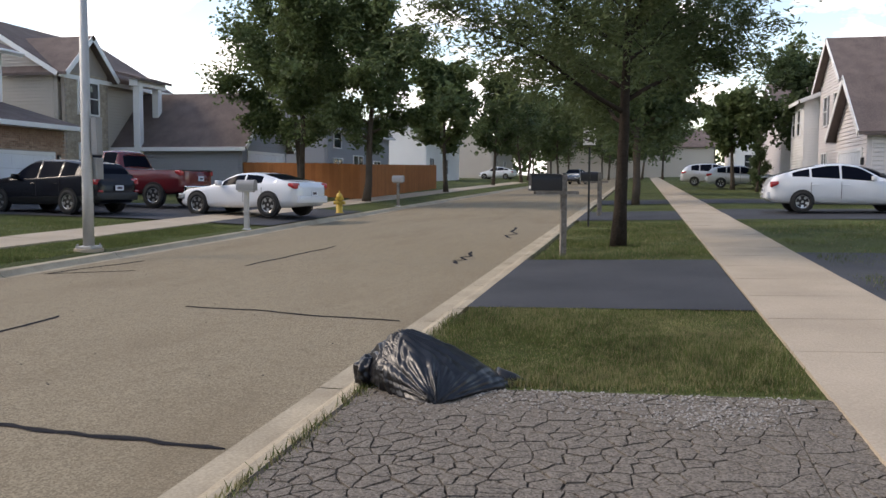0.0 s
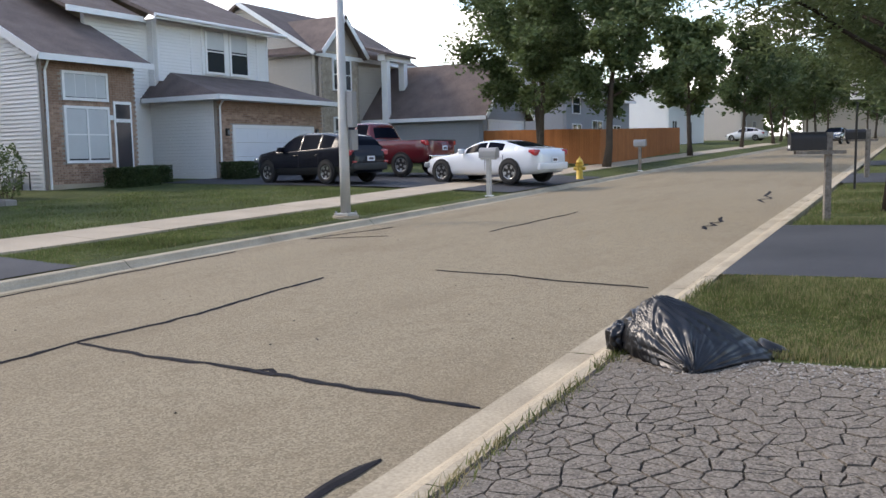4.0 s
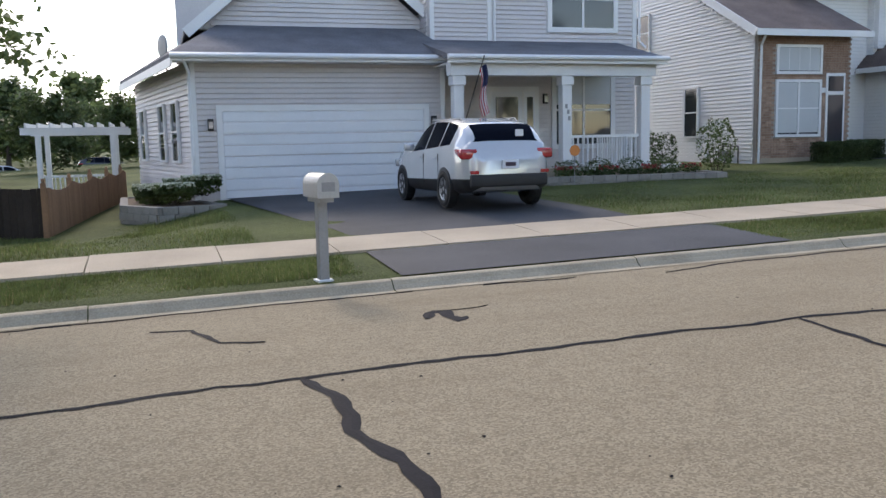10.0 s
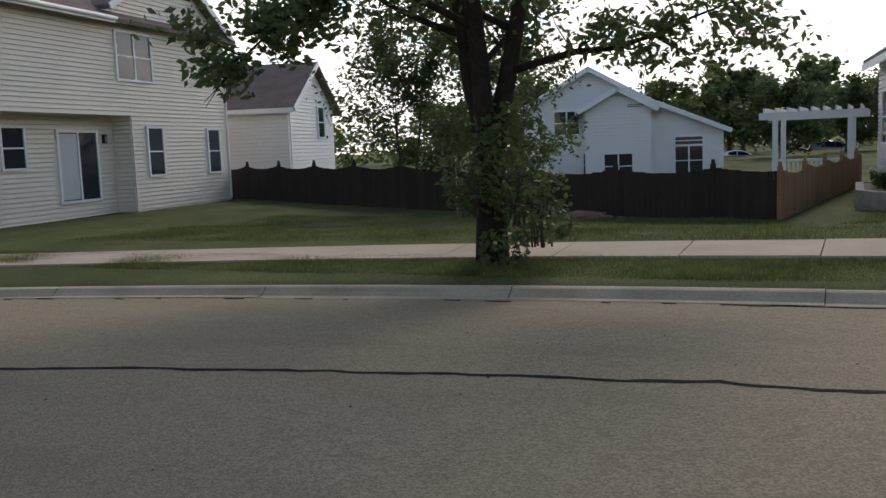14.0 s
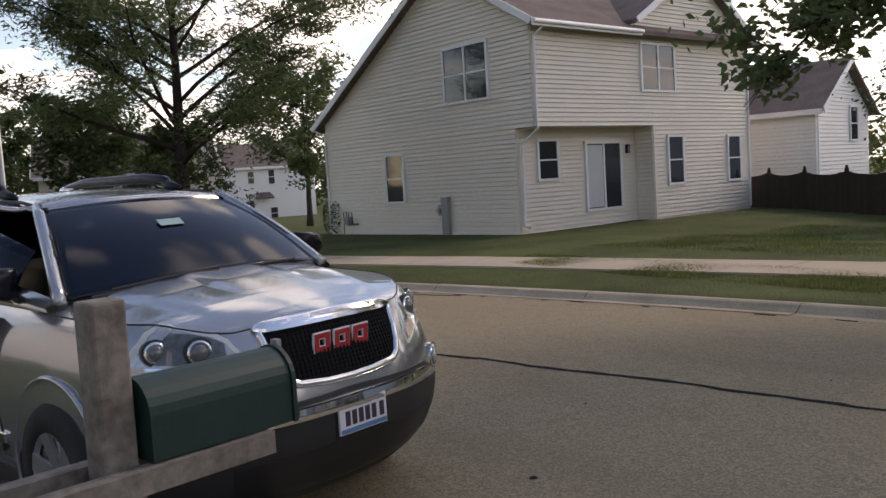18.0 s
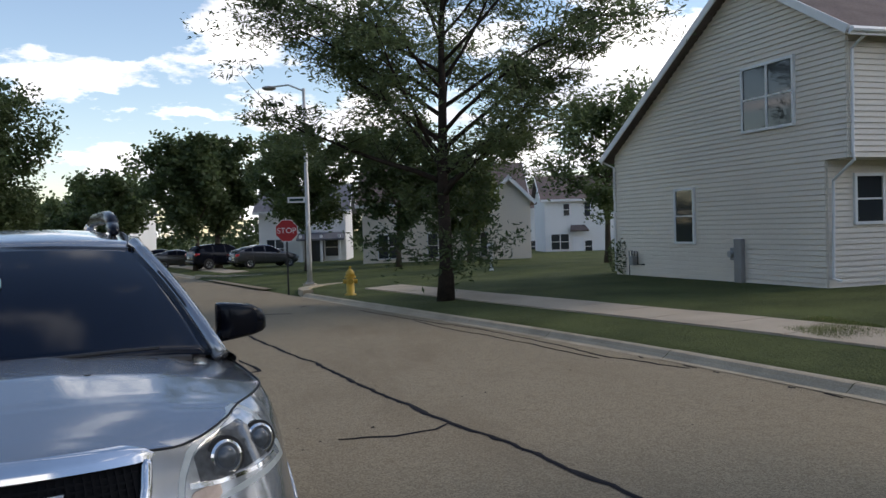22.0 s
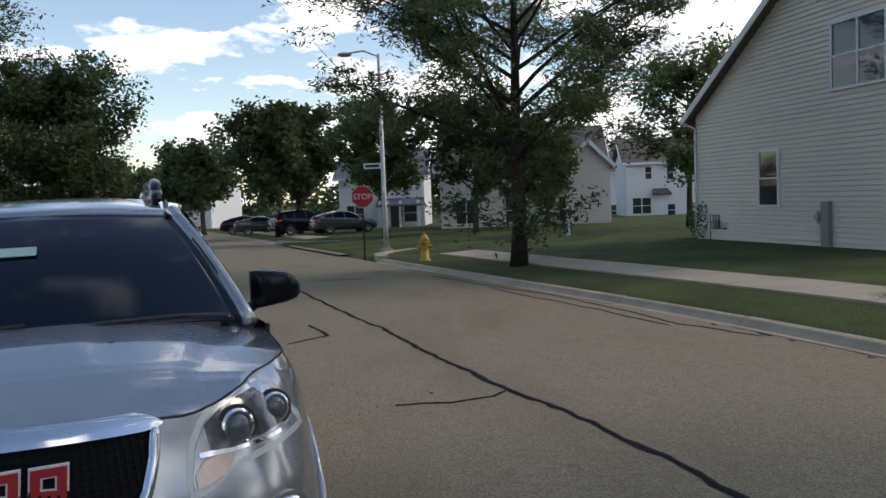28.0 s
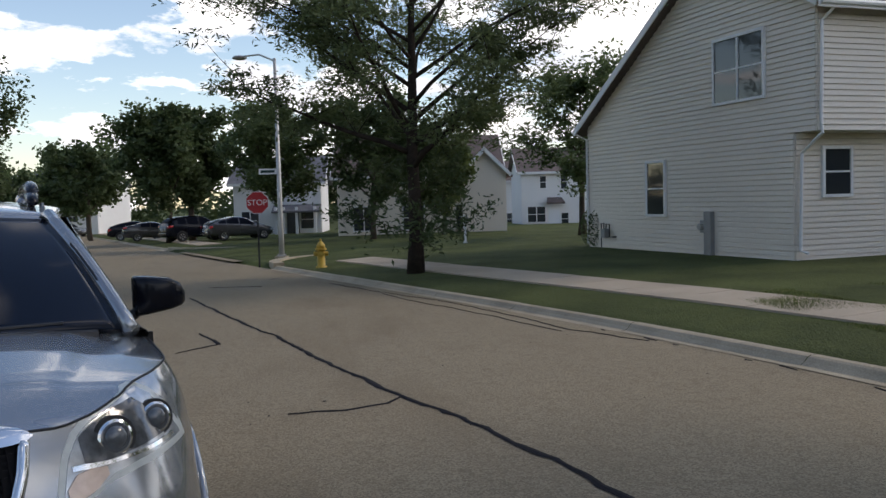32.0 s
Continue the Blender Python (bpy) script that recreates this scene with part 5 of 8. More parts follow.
    for key, fs in buckets.items():
        if not fs:
            continue
        used = sorted({q for f in fs for q in f}); ren = {q: r for r, q in enumerate(used)}
        pts = flat_[used].copy()
        nm = "side_window" if key.startswith("side_window") else key
        ob = pydata(nm, pts, [tuple(ren[q] for q in f) for f in fs], {"body": paint, "cladding": "plastic_black"}.get(nm, "car_glass"), C, smooth=True)
        b = bmesh.new(); b.from_mesh(ob.data); bmesh.ops.remove_doubles(b, verts=b.verts, dist=0.0005); bmesh.ops.recalc_face_normals(b, faces=b.faces); b.to_mesh(ob.data); b.free()
    def halfw(tt):
        return float(np.interp(tt, t_, wid))
    for f in wheels:
        x = L / 2 - f * L
        for s in (1, -1):
            yw = s * (W / 2 - 0.12)
            # black disc on the uncut flank, drawn as the arch's inner shade
            b = tube([(0, s * 0.0, 0), (0, s * 0.13, 0)], [wheel_r * 1.11, wheel_r * 1.09], 26)
            ar = part("arch_shade", b, "black", C); ar.matrix_local = Matrix.Translation((x, s * (W / 2 - 0.127), wheel_r + 0.02))
            wheel(C, x, s * (W / 2 - 0.09 - inset), wheel_r, 0.22, s)
    zt_ = float(np.interp(0.97, t_, belt))
    if tail:
        for s in (1, -1):
            xr = -L / 2 + 0.035 * L
            k_ = 0.30 if kind == "crossover" else 0.16
            b = box(xr - 0.09, xr + k_, s * (W / 2 * 0.80) - 0.15, s * (W / 2 * 0.80) + 0.165, zt_ - 0.15, zt_ + 0.03, 0.035)
            for v in b.verts:
                if v.co.x > xr + 0.1:
                    v.co.z = zt_ + 0.02 + (v.co.z - zt_) * 0.55; v.co.y -= s * 0.012
            part("tail_lamp", b, "lamp_red", C, "red tail lamp", smooth=True)
        if cladding:
            for s in (1, -1):
                part("reflector", box(-L / 2 - 0.034, -L / 2 - 0.0, s * W * 0.37 - 0.08, s * W * 0.37 + 0.08, 0.63, 0.69, 0.01), "lamp_red", C)
        part("rear_bumper", box(-L / 2 - 0.03, -L / 2 + 0.12, -W * 0.40, W * 0.40, 0.40, 0.62, 0.03), "plastic_black" if cladding else paint, C, smooth=True)
        if plate:
            p = part("number_plate", box(-L / 2 - 0.048, -L / 2 - 0.031, -0.155, 0.155, zt_ - 0.32 if kind != "coupe" else 0.62, zt_ - 0.17 if kind != "coupe" else 0.77), "plate", C)
            part("plate_bar", box(-L / 2 - 0.052, -L / 2 - 0.049, -0.1, 0.1, (zt_ - 0.28 if kind != "coupe" else 0.66), (zt_ - 0.21 if kind != "coupe" else 0.73)), "ink", p)
    zf = float(np.interp(0.05, t_, belt)) - 0.1
    for s in (1, -1):
        part("head_lamp", box(L / 2 - 0.30, L / 2 - 0.07, s * W * 0.385 - 0.17, s * W * 0.385 + 0.17, zf - 0.09, zf + 0.07, 0.03), "lamp_clear", C, smooth=True)
    for s in (1, -1):
        xm = L / 2 - (spec["ws"][0] + 0.075) * L
        zm = float(np.interp(spec["ws"][0] + 0.08, t_, belt)) + 0.08
        b = box(xm - 0.05, xm + 0.09, s * (W / 2 + 0.06) - 0.1, s * (W / 2 + 0.06) + 0.1, zm - 0.07, zm + 0.08, 0.03)
        part("mirror", b, paint, C, smooth=True)
        for q, (s0, s1) in enumerate(spec["sg"][:2]):
            xh = L / 2 - (s1 - 0.02) * L
            part("door_handle", box(xh - 0.1, xh + 0.1, s * W / 2 * 0.985 - 0.02, s * W / 2 * 0.985 + 0.025, zm - 0.22, zm - 0.185, 0.008), paint, C)
            xd = L / 2 - s1 * L - 0.03
            part("door_gap", box(xd - 0.006, xd + 0.006, s * W / 2 * 0.997 - 0.012, s * W / 2 * 0.997 + 0.004, 0.42, zm - 0.12), "black", C)
    return C


def hero_suv():
    """The silver sport utility parked nose-on: its skin is swept round a plan outline, then glazed and trimmed."""
    h = radians(18.0)
    C = empty("car", Matrix.Translation((-4.779, -0.733, -0.115)) @ Matrix.Rotation(h, 4, "Z") @ Matrix.Rotation(radians(0.7), 4, "X"),
              "silver sport utility vehicle parked at the kerb", "car")
    half = [(.06, 0), (.056, .15), (.040, .30), (.012, .42), (-.028, .52), (-.076, .63), (-.135, .74), (-.20, .83), (-.295, .905), (-.43, .955), (-.65, .985), (-1.0, 1.0), (-2.5, 1.0), (-4.2, .985), (-4.75, .94), (-5.0, .84), (-5.08, .5), (-5.1, .0)]
    seg = np.array(half); step = np.concatenate([[0], np.cumsum(np.linalg.norm(np.diff(seg, axis=0), axis=1))])
    fine = np.concatenate([np.linspace(0, 1.9, 96)[:-1], np.linspace(1.9, step[-1], 70)])
    cx, cy = np.interp(fine, step, seg[:, 0]), np.interp(fine, step, seg[:, 1])
    for _ in range(6):
        cx[1:-1] = (cx[:-2] + 2 * cx[1:-1] + cx[2:]) / 4; cy[1:-1] = (cy[:-2] + 2 * cy[1:-1] + cy[2:]) / 4
    dx, dy = np.gradient(cx, fine), np.gradient(cy, fine)
    ln = np.hypot(dx, dy); nx_, ny_ = dy / ln, -dx / ln
    nx_[0], ny_[0] = 1, 0
    ZF = ([.22, .26, .34, .45, .56, .66, .72, .80, .88, .96, 1.04, 1.08, 1.12, 1.16], [.20, .14, .07, .022, .0, .0, .010, .028, .055, .085, .122, .145, .18, .23])
    ZS = ([.22, .26, .34, .45, .60, .75, .90, 1.0, 1.08, 1.14, 1.20, 1.26], [.15, .10, .04, .012, .0, .0, .012, .028, .052, .085, .12, .16])
    TOP = ([0, .46, .58, .68, .80, .93, 1.06, 1.2, 1.4, 1.9, 2.9, 4.9, 5.6, 6.4], [1.085, 1.075, 1.065, 1.078, 1.102, 1.122, 1.132, 1.138, 1.146, 1.165, 1.185, 1.23, 1.2, 1.18])

    def at_y(yb):
        """Arc length at which the outline stands yb from the middle."""
        return float(np.interp(abs(yb), cy[:120], fine[:120]))

    def S(a, z, out=0.0):
        """The skin at arc length a (left of the middle where positive) and height z."""
        k = abs(a)
        x, y = np.interp(k, fine, cx), np.interp(k, fine, cy)
        nx, ny = np.interp(k, fine, nx_), np.interp(k, fine, ny_)
        b = min(1.0, max(0.0, (k - 0.95) / 0.5)); b = b * b * (3 - 2 * b)
        d = np.interp(z, *ZF) * (1 - b) + np.interp(z, *ZS) * b - out
        return Vector((x - nx * d, (y - ny * d) * (1 if a >= 0 else -1), z))

    def top(a):
        return float(np.interp(abs(a), *TOP))

    def sheet(name, rows_, material, parent=C, label="", bm=None, thick=0.0):
        """A smooth sheet through rows of points."""
        b = bm or bmesh.new()
        vs = [[b.verts.new(p) for p in r] for r in rows_]
        for r0, r1 in zip(vs, vs[1:]):
            for i in range(len(r0) - 1):
                if (r0[i].co - r0[i + 1].co).length + (r1[i].co - r1[i + 1].co).length > 1e-5:
                    b.faces.new((r0[i], r0[i + 1], r1[i + 1], r1[i]))
        if bm is not None:
            return b
        bmesh.ops.remove_doubles(b, verts=b.verts, dist=0.0004)
        bmesh.ops.recalc_face_normals(b, faces=b.faces)
        if thick:
            bmesh.ops.solidify(b, geom=list(b.faces), thickness=thick)
        return part(name, b, material, parent, label, smooth=True)

    def over(name, outline, material, out=0.008, parent=C, label="", n=24, rise=8, back=0.03, side=1):
        """A panel proud of the skin, from (y, low, high) along the outline."""
        ys = [o[0] for o in outline]
        b = bmesh.new(); front, rear = [], []
        for i in range(n + 1):
            y = ys[0] + (ys[-1] - ys[0]) * i / n
            lo, hi = np.interp(y, ys, [o[1] for o in outline]), np.interp(y, ys, [o[2] for o in outline])
            a_ = at_y(y) * (1 if y >= 0 else -1) * side
            front.append([b.verts.new(S(a_, lo + (hi - lo) * r / rise, out)) for r in range(rise + 1)])
            rear.append([b.verts.new(S(a_, z_, out - back)) for z_ in (lo, hi)])
        for c0, c1, r0, r1 in zip(front, front[1:], rear, rear[1:]):
            for r in range(rise):
                b.faces.new((c0[r], c1[r], c1[r + 1], c0[r + 1]))
            b.faces.new((c0[0], r0[0], r1[0], c1[0])); b.faces.new((c0[-1], c1[-1], r1[1], r0[1]))
        for c, r in ((front[0], rear[0]), (front[-1], rear[-1])):
            b.faces.new(c + [r[1], r[0]])
        bmesh.ops.recalc_face_normals(b, faces=b.faces)
        ob = part(name, b, material, parent, label, smooth=True)
        ob.data.set_sharp_from_angle(angle=radians(50))
        return ob

    # body shell: nose, wings and flanks in one sweep
    arcs = [a_ for a_ in fine if a_ < 2.1] + frange(2.15, float(fine[-1]), 0.12)
    arcs = [-a_ for a_ in arcs[:0:-1]] + arcs
    sheet("body", [[S(a_, .22 + (top(a_) - .22) * r / 26) for r in range(27)] for a_ in arcs], "paint_silver", label="silver painted nose, wings and flanks")

    # bonnet between the wings
    XR = [.056, -.1, -.2, -.4, -.70, -1.0, -1.3]; ZR = [1.088, 1.112, 1.138, 1.182, 1.232, 1.262, 1.28]
    rows_ = []
    for a_ in [q for q in fine if q < 2.05]:
        e_ = S(a_, top(a_)); yT = max(0.0, e_.y)
        zc = float(np.interp(-e_.x, [-q for q in XR], ZR))
        rim = float(np.interp(e_.x, [-1.2, -.27], [.70, .50]))
        row = []
        for q in np.linspace(-1, 1, 61):
            y = yT * q; f = abs(q)
            z = e_.z + (zc - e_.z) * (1 - f ** 2.4)
            back = min(1.0, max(0.0, (-e_.x - .22) / .25))
            z += 0.016 * back * (1 / (1 + math.exp((abs(y) - rim) / 0.016)) - 0.5) * (1 - f ** 6)
            z += 0.010 * min(1.0, max(0.0, (-e_.x - .42) / .25)) / (1 + math.exp((abs(y) - .235) / 0.010))
            row.append(Vector((e_.x, y, max(z, e_.z))))
        rows_.append(row)
    sheet("bonnet", rows_, "paint_silver", label="silver bonnet with raised creases")
    for s in (1, -1):
        gap_ = [S(s * a_, top(a_), 0.0) + Vector((0, 0, .001)) for a_ in frange(at_y(.475), 1.95, 0.04)]
        part("bonnet_gap", tube(gap_, 0.0045, 6), "black", C)

    # glasshouse
    def base(v):
        return Vector((-.97 - .16 * abs(v) ** 2.2, v * .84, 1.262 - .052 * v * v))

    def head(v):
        return Vector((-1.73 - .07 * v * v, v * .612, 1.690 - .032 * v * v))
    V_ = list(np.linspace(-1, 1, 33))
    sheet("windscreen", [[base(v * .965).lerp(head(v * .955), u) + Vector((.02, 0, .03)) * math.sin(math.pi * u) for v in V_] for u in np.linspace(0, 1, 17)], "screen_glass", label="dark tinted windscreen", thick=0.004)
    part("cowl", tube([base(v * .84) + Vector((.02, 0, -.020)) for v in V_], .022, 8), "plastic_black", C)
    rows_ = []
    for x, w, z in ((-1.73, .612, 1.690), (-1.85, .64, 1.716), (-2.0, .66, 1.738), (-2.4, .69, 1.770), (-3.2, .70, 1.775), (-4.2, .685, 1.73), (-4.75, .64, 1.64)):
        rows_.append([Vector((x - (.07 * v * v if x > -1.8 else .04 * v * v if x > -1.9 else 0), w * v, z - (.032 if x > -1.9 else .060) * abs(v) ** 2.6)) for v in V_])
    sheet("roof", rows_, "paint_silver", label="silver roof panel", thick=0.02)
    sheet("tail", [[Vector((-4.75 - .3 * u, v * (.64 + .2 * u), 1.64 - .05 * abs(v) ** 2.6 - .5 * u)) for v in V_] for u in np.linspace(0, 1, 6)], "car_glass", thick=0.01)
    for s in (1, -1):
        def sill(x):
            a_ = float(np.interp(-x, -cx[60:], fine[60:]))
            return S(s * a_, top(a_))

        def eave(x):
            if x > -1.81:
                k = (x + 1.13) / (-1.81 + 1.13)
                return base(s * 1.0).lerp(head(s * 1.0), max(0, min(1, k))) + Vector((0, s * .012, .012))
            return Vector((x, s * np.interp(-x, [1.81, 2.0, 2.4, 3.2, 4.2, 4.8], [.618, .664, .695, .705, .69, .65]), np.interp(-x, [1.81, 2.0, 2.4, 3.2, 4.2, 4.8], [1.660, 1.680, 1.712, 1.716, 1.672, 1.58])))
        xs = frange(-1.13, -4.75, 0.06)
        sheet("side_frame", [[sill(x).lerp(eave(x), u) + Vector((0, s * .03 * math.sin(math.pi * u), 0)) for u in np.linspace(0, 1, 9)] for x in xs], "paint_silver", label="silver window frames and pillars")
        for x0, x1 in ((-1.55, -2.55), (-2.68, -3.55), (-3.68, -4.45)):
            rows_ = []
            for x in frange(x0, x1, 0.05):
                hi = .90 if x < -1.9 else .86
                rows_.append([sill(x).lerp(eave(x), u) + Vector((0, s * (.03 * math.sin(math.pi * u) + .006), 0)) for u in np.linspace(.06, hi, 7)])
            sheet("side_window", rows_, "screen_glass", thick=0.003)
        part("pillar_trim", tube([base(s * .985).lerp(head(s * .975), u) + Vector((.02, s * .004, .03)) * math.sin(math.pi * u) + Vector((0, 0, .006)) for u in (.03, .2, .4, .6, .8, 1)], .010, 6), "black", C)
        part("a_pillar", tube([base(s * 1.0).lerp(head(s * 1.0), u) + Vector((.012, s * .006, .02)) * math.sin(math.pi * u) for u in np.linspace(-.02, 1.05, 10)], [.034] * 10, 10), "paint_silver", C, "silver windscreen pillar", smooth=True)
        part("roof_seam", tube([head(s * .93) + Vector((0, 0, .002)), Vector((-2.05, s * .59, 1.712)), Vector((-2.4, s * .605, 1.732)), Vector((-4.2, s * .60, 1.702))], .011, 6), "black", C)
        rail = part("roof_rail", tube([(-2.32, s * .555, 1.755), (-2.42, s * .56, 1.80), (-2.7, s * .565, 1.825), (-3.6, s * .565, 1.83), (-3.95, s * .56, 1.80), (-4.1, s * .555, 1.74)], [.012, .034, .040, .038, .030, .012], 12), "paint_black", C, "glossy dark roof rail", smooth=True)
        part("rail_foot", tube([(-2.22, s * .555, 1.738), (-2.30, s * .555, 1.752), (-2.40, s * .558, 1.772), (-2.5, s * .56, 1.785)], [.016, .030, .036, .030], 12), "paint_black", rail, "glossy dark foot of the rail", smooth=True)
        part("rail_foot", tube([(-3.8, s * .562, 1.79), (-3.98, s * .558, 1.775), (-4.15, s * .55, 1.72)], [.03, .045, .03], 12), "chrome", rail, smooth=True)
        # door mirror: a wedge-shaped shell on a short arm
        b = bmesh.new(); rings = []
        for y, x0, x1, z0, z1 in ((.905, -1.52, -1.44, 1.225, 1.385), (.915, -1.55, -1.415, 1.215, 1.393), (.97, -1.56, -1.40, 1.222, 1.390), (1.06, -1.56, -1.40, 1.236, 1.378), (1.105, -1.555, -1.42, 1.248, 1.352), (1.125, -1.54, -1.45, 1.262, 1.315)):
            xm, zm = (x0 + x1) / 2, (z0 + z1) / 2
            rings.append([b.verts.new((xm + (x1 - x0) / 2 * math.copysign(abs(math.cos(k)) ** .4, math.cos(k)), s * y, zm + (z1 - z0) / 2 * math.copysign(abs(math.sin(k)) ** .4, math.sin(k)))) for k in (2 * math.pi * i / 20 for i in range(20))])
        for r0, r1 in zip(rings, rings[1:]):
            for i in range(20):
                b.faces.new((r0[i], r0[(i + 1) % 20], r1[(i + 1) % 20], r1[i]))
        b.faces.new(rings[0]); b.faces.new(rings[-1]); bmesh.ops.recalc_face_normals(b, faces=b.faces)
        mir = part("door_mirror", b, "paint_black", C, "glossy black door mirror", smooth=True)
        part("mirror_arm", tube([(-1.47, s * .875, 1.205), (-1.475, s * .905, 1.225), (-1.475, s * .935, 1.245)], [.024, .024, .022], 8), "plastic_black", mir, smooth=True)

    # grille, its chrome and badge
    # the panel sits proud; its near-black colour replaces the shade of a recess
    g = over("grille", [(-.44, 1.04, 1.058), (-.40, .93, 1.062), (-.345, .835, 1.064), (-.30, .815, 1.066), (0, .80, 1.068), (.30, .815, 1.066), (.345, .835, 1.064), (.40, .93, 1.062), (.44, 1.04, 1.058)], "mesh_recess_black", 0.006, label="black woven-mesh grille, recess shade put into its colour", n=40)
    for i in range(13):
        z = .815 + i * .019
        w = .31 + max(0.0, z - .82) * .5
        over("grille_mesh", [(-w, z, z + .008), (w, z, z + .008)], "mesh_recess_black", 0.011, g, n=30, rise=1, back=.008)
    for i in range(33):
        y = -.39 + i * .0245
        lo = .82 if abs(y) < .32 else .82 + (abs(y) - .32) * 1.9
        over("grille_mesh", [(y - .004, lo, 1.05), (y + .004, lo, 1.05)], "mesh_recess_black", 0.013, g, n=1, rise=4, back=.008)
    over("chrome_strip", [(-.475, 1.068, 1.072), (-.455, 1.058, 1.088), (-.40, 1.055, 1.098), (0, 1.058, 1.112), (.40, 1.055, 1.098), (.455, 1.058, 1.088), (.475, 1.068, 1.072)], "chrome", 0.026, label="broad chrome strip along the bonnet edge", n=40, back=.05)
    path_ = [(-.447, 1.052), (-.425, .98), (-.385, .89), (-.345, .83), (-.30, .806), (-.15, .792), (0, .788), (.15, .792), (.30, .806), (.345, .83), (.385, .89), (.425, .98), (.447, 1.052)]
    ring = []
    for (ya, za), (yb, zb) in zip(path_, path_[1:]):
        for q in range(5):
            y, z = ya + (yb - ya) * q / 5, za + (zb - za) * q / 5
            ring.append(S(at_y(y) * (1 if y >= 0 else -1), z, .008))
    ring.append(S(at_y(.447), 1.052, .008))
    part("chrome_surround", tube(ring, .020, 10), "chrome", C, "chrome surround of the grille", smooth=True)
    for y in (-.122, 0, .122):
        x = S(at_y(y), .955).x + .016
        for nm, w, zz, hole, xo, material in (("badge", .056, .050, .30, 0, "sign_white"), ("badge_face", .050, .044, .46, .005, "sign_red")):
            b = bmesh.new()
            corner = ((-1, -.92), (.86, -1.06), (1, 1.0), (-.86, .95))
            loops = [[b.verts.new((x + xo + dx_, y + a_ * w * k_, .965 + c_ * zz * k_)) for a_, c_ in corner] for k_, dx_ in ((1, 0), (hole, 0), (hole, -.012), (1, -.012))]
            for m_ in range(4):
                for i in range(4):
                    b.faces.new((loops[m_][i], loops[m_][(i + 1) % 4], loops[(m_ + 1) % 4][(i + 1) % 4], loops[(m_ + 1) % 4][i]))
            bmesh.ops.recalc_face_normals(b, faces=b.faces)
            if nm == "badge":
                bd = part(nm, b, material, C, "plain hollow red badge block with a pale rim")
            else:
                part(nm, b, material, bd)

    # bumper
    over("lower_bumper", [(-.955, .235, .60), (-.83, .235, .615), (-.70, .235, .640), (-.55, .235, .665), (0, .235, .695), (.55, .235, .665), (.70, .235, .640), (.83, .235, .615), (.955, .235, .60)], "plastic_black", 0.012, label="black lower bumper", n=48, rise=12, back=.06)
    over("chrome_blade", [(-.70, .640, .655), (-.64, .636, .682), (-.40, .645, .698), (0, .652, .705), (.40, .645, .698), (.64, .636, .682), (.70, .640, .655)], "chrome", 0.034, label="chrome blade across the bumper", n=40, rise=6, back=.05)
    over("air_intake", [(-.73, .662, .668), (-.62, .694, .715), (0, .716, .742), (.62, .694, .715), (.73, .662, .668)], "black", 0.010, label="dark air slot", n=36)
    over("air_dam", [(-.62, .30, .48), (0, .28, .50), (.62, .30, .48)], "black", 0.016, label="dark lower air intake", n=20)
    pl = part("number_plate", box(.072, .088, -.135, .170, .525, .678, .004), "plate", C, "white and blue number plate")
    part("plate_frame", box(.062, .0715, -.145, .18, .515, .688, .004), "black", pl)
    for y in (-.085, -.043, -.001, .041, .083, .135):
        part("plate_bar", box(.0885, .090, y - .015, y + .015, .565, .635), "ink", pl)
    part("plate_bar", box(.0885, .0895, -.03, .07, .648, .664), "paint_dark", pl)
    part("plate_band", box(.0885, .0893, -.13, .165, .530, .552), "plate_blue", pl)

    # lamps
    for s in (1, -1):
        ol = [(.525, .858, .885), (.555, .856, .975), (.60, .872, 1.035), (.64, .888, 1.060), (.68, .908, 1.072), (.76, .922, 1.096), (.84, .930, 1.116), (.895, .935, 1.122), (.920, .937, 1.09), (.943, .94, .955)]
        hl = over("head_lamp", ol, "lamp_bowl", .004, label="clear head lamp with two round projectors", n=36, rise=10, side=s)
        # pale rim: frosted lens edge, its sunlit brightness put into the colour
        rim = [(y + (.014 if y > .7 else -.016), lo - .020, hi + .012) for y, lo, hi in ol]
        over("lamp_edge", rim, "lamp_frost_lit", .0015, hl, n=36, side=s)
        over("lamp_shade", [(.60, .955, 1.03), (.66, .945, 1.062), (.74, .955, 1.085), (.84, .965, 1.098), (.905, .97, 1.03)], "lens_grey", .006, hl, n=24, side=s)
        over("turn_signal", [(.535, .862, .90), (.57, .866, .935), (.62, .884, .94), (.66, .912, .935)], "lamp_amber", .009, hl, "pale ribbed turn signal", n=16, side=s)
        over("lamp_blade", [(.56, .945, .962), (.66, .938, .950), (.80, .94, .952), (.92, .948, .96)], "chrome", .010, hl, n=20, side=s)
        for l_, z, r in ((.648, 1.004, .055), (.793, 1.018, .050)):
            a_ = min((q for q in fine if q < 1.5), key=lambda q: abs(S(q, z).y - l_))
            p0 = S(s * a_, z, .004)
            d = Vector((.93, s * .30, .18)).normalized()
            part("projector_seat", tube([p0 - d * .05, p0 + d * .004], [r * 1.25, r * 1.22], 28), "black", hl, smooth=False)
            part("projector_ring", tube([p0 - d * .02, p0 + d * .010, p0 + d * .014], [r * 1.02, r * 1.0, r * .86], 28), "chrome", hl)
            part("projector_collar", tube([p0 - d * .01, p0 + d * .0145, p0 + d * .016], [r * .84, r * .83, r * .74], 28), "lens_grey", hl)
            lens = [p0 + d * (.008 + .022 * math.sqrt(max(0, 1 - q * q))) for q in (1, .9, .7, .45, .2)]
            part("projector_lens", tube(lens, [r * .70 * q for q in (1, .9, .7, .45, .2)], 28), "lens_clear", hl, smooth=True)
        af = at_y(.80)
        pf = S(s * af, .70, .006)
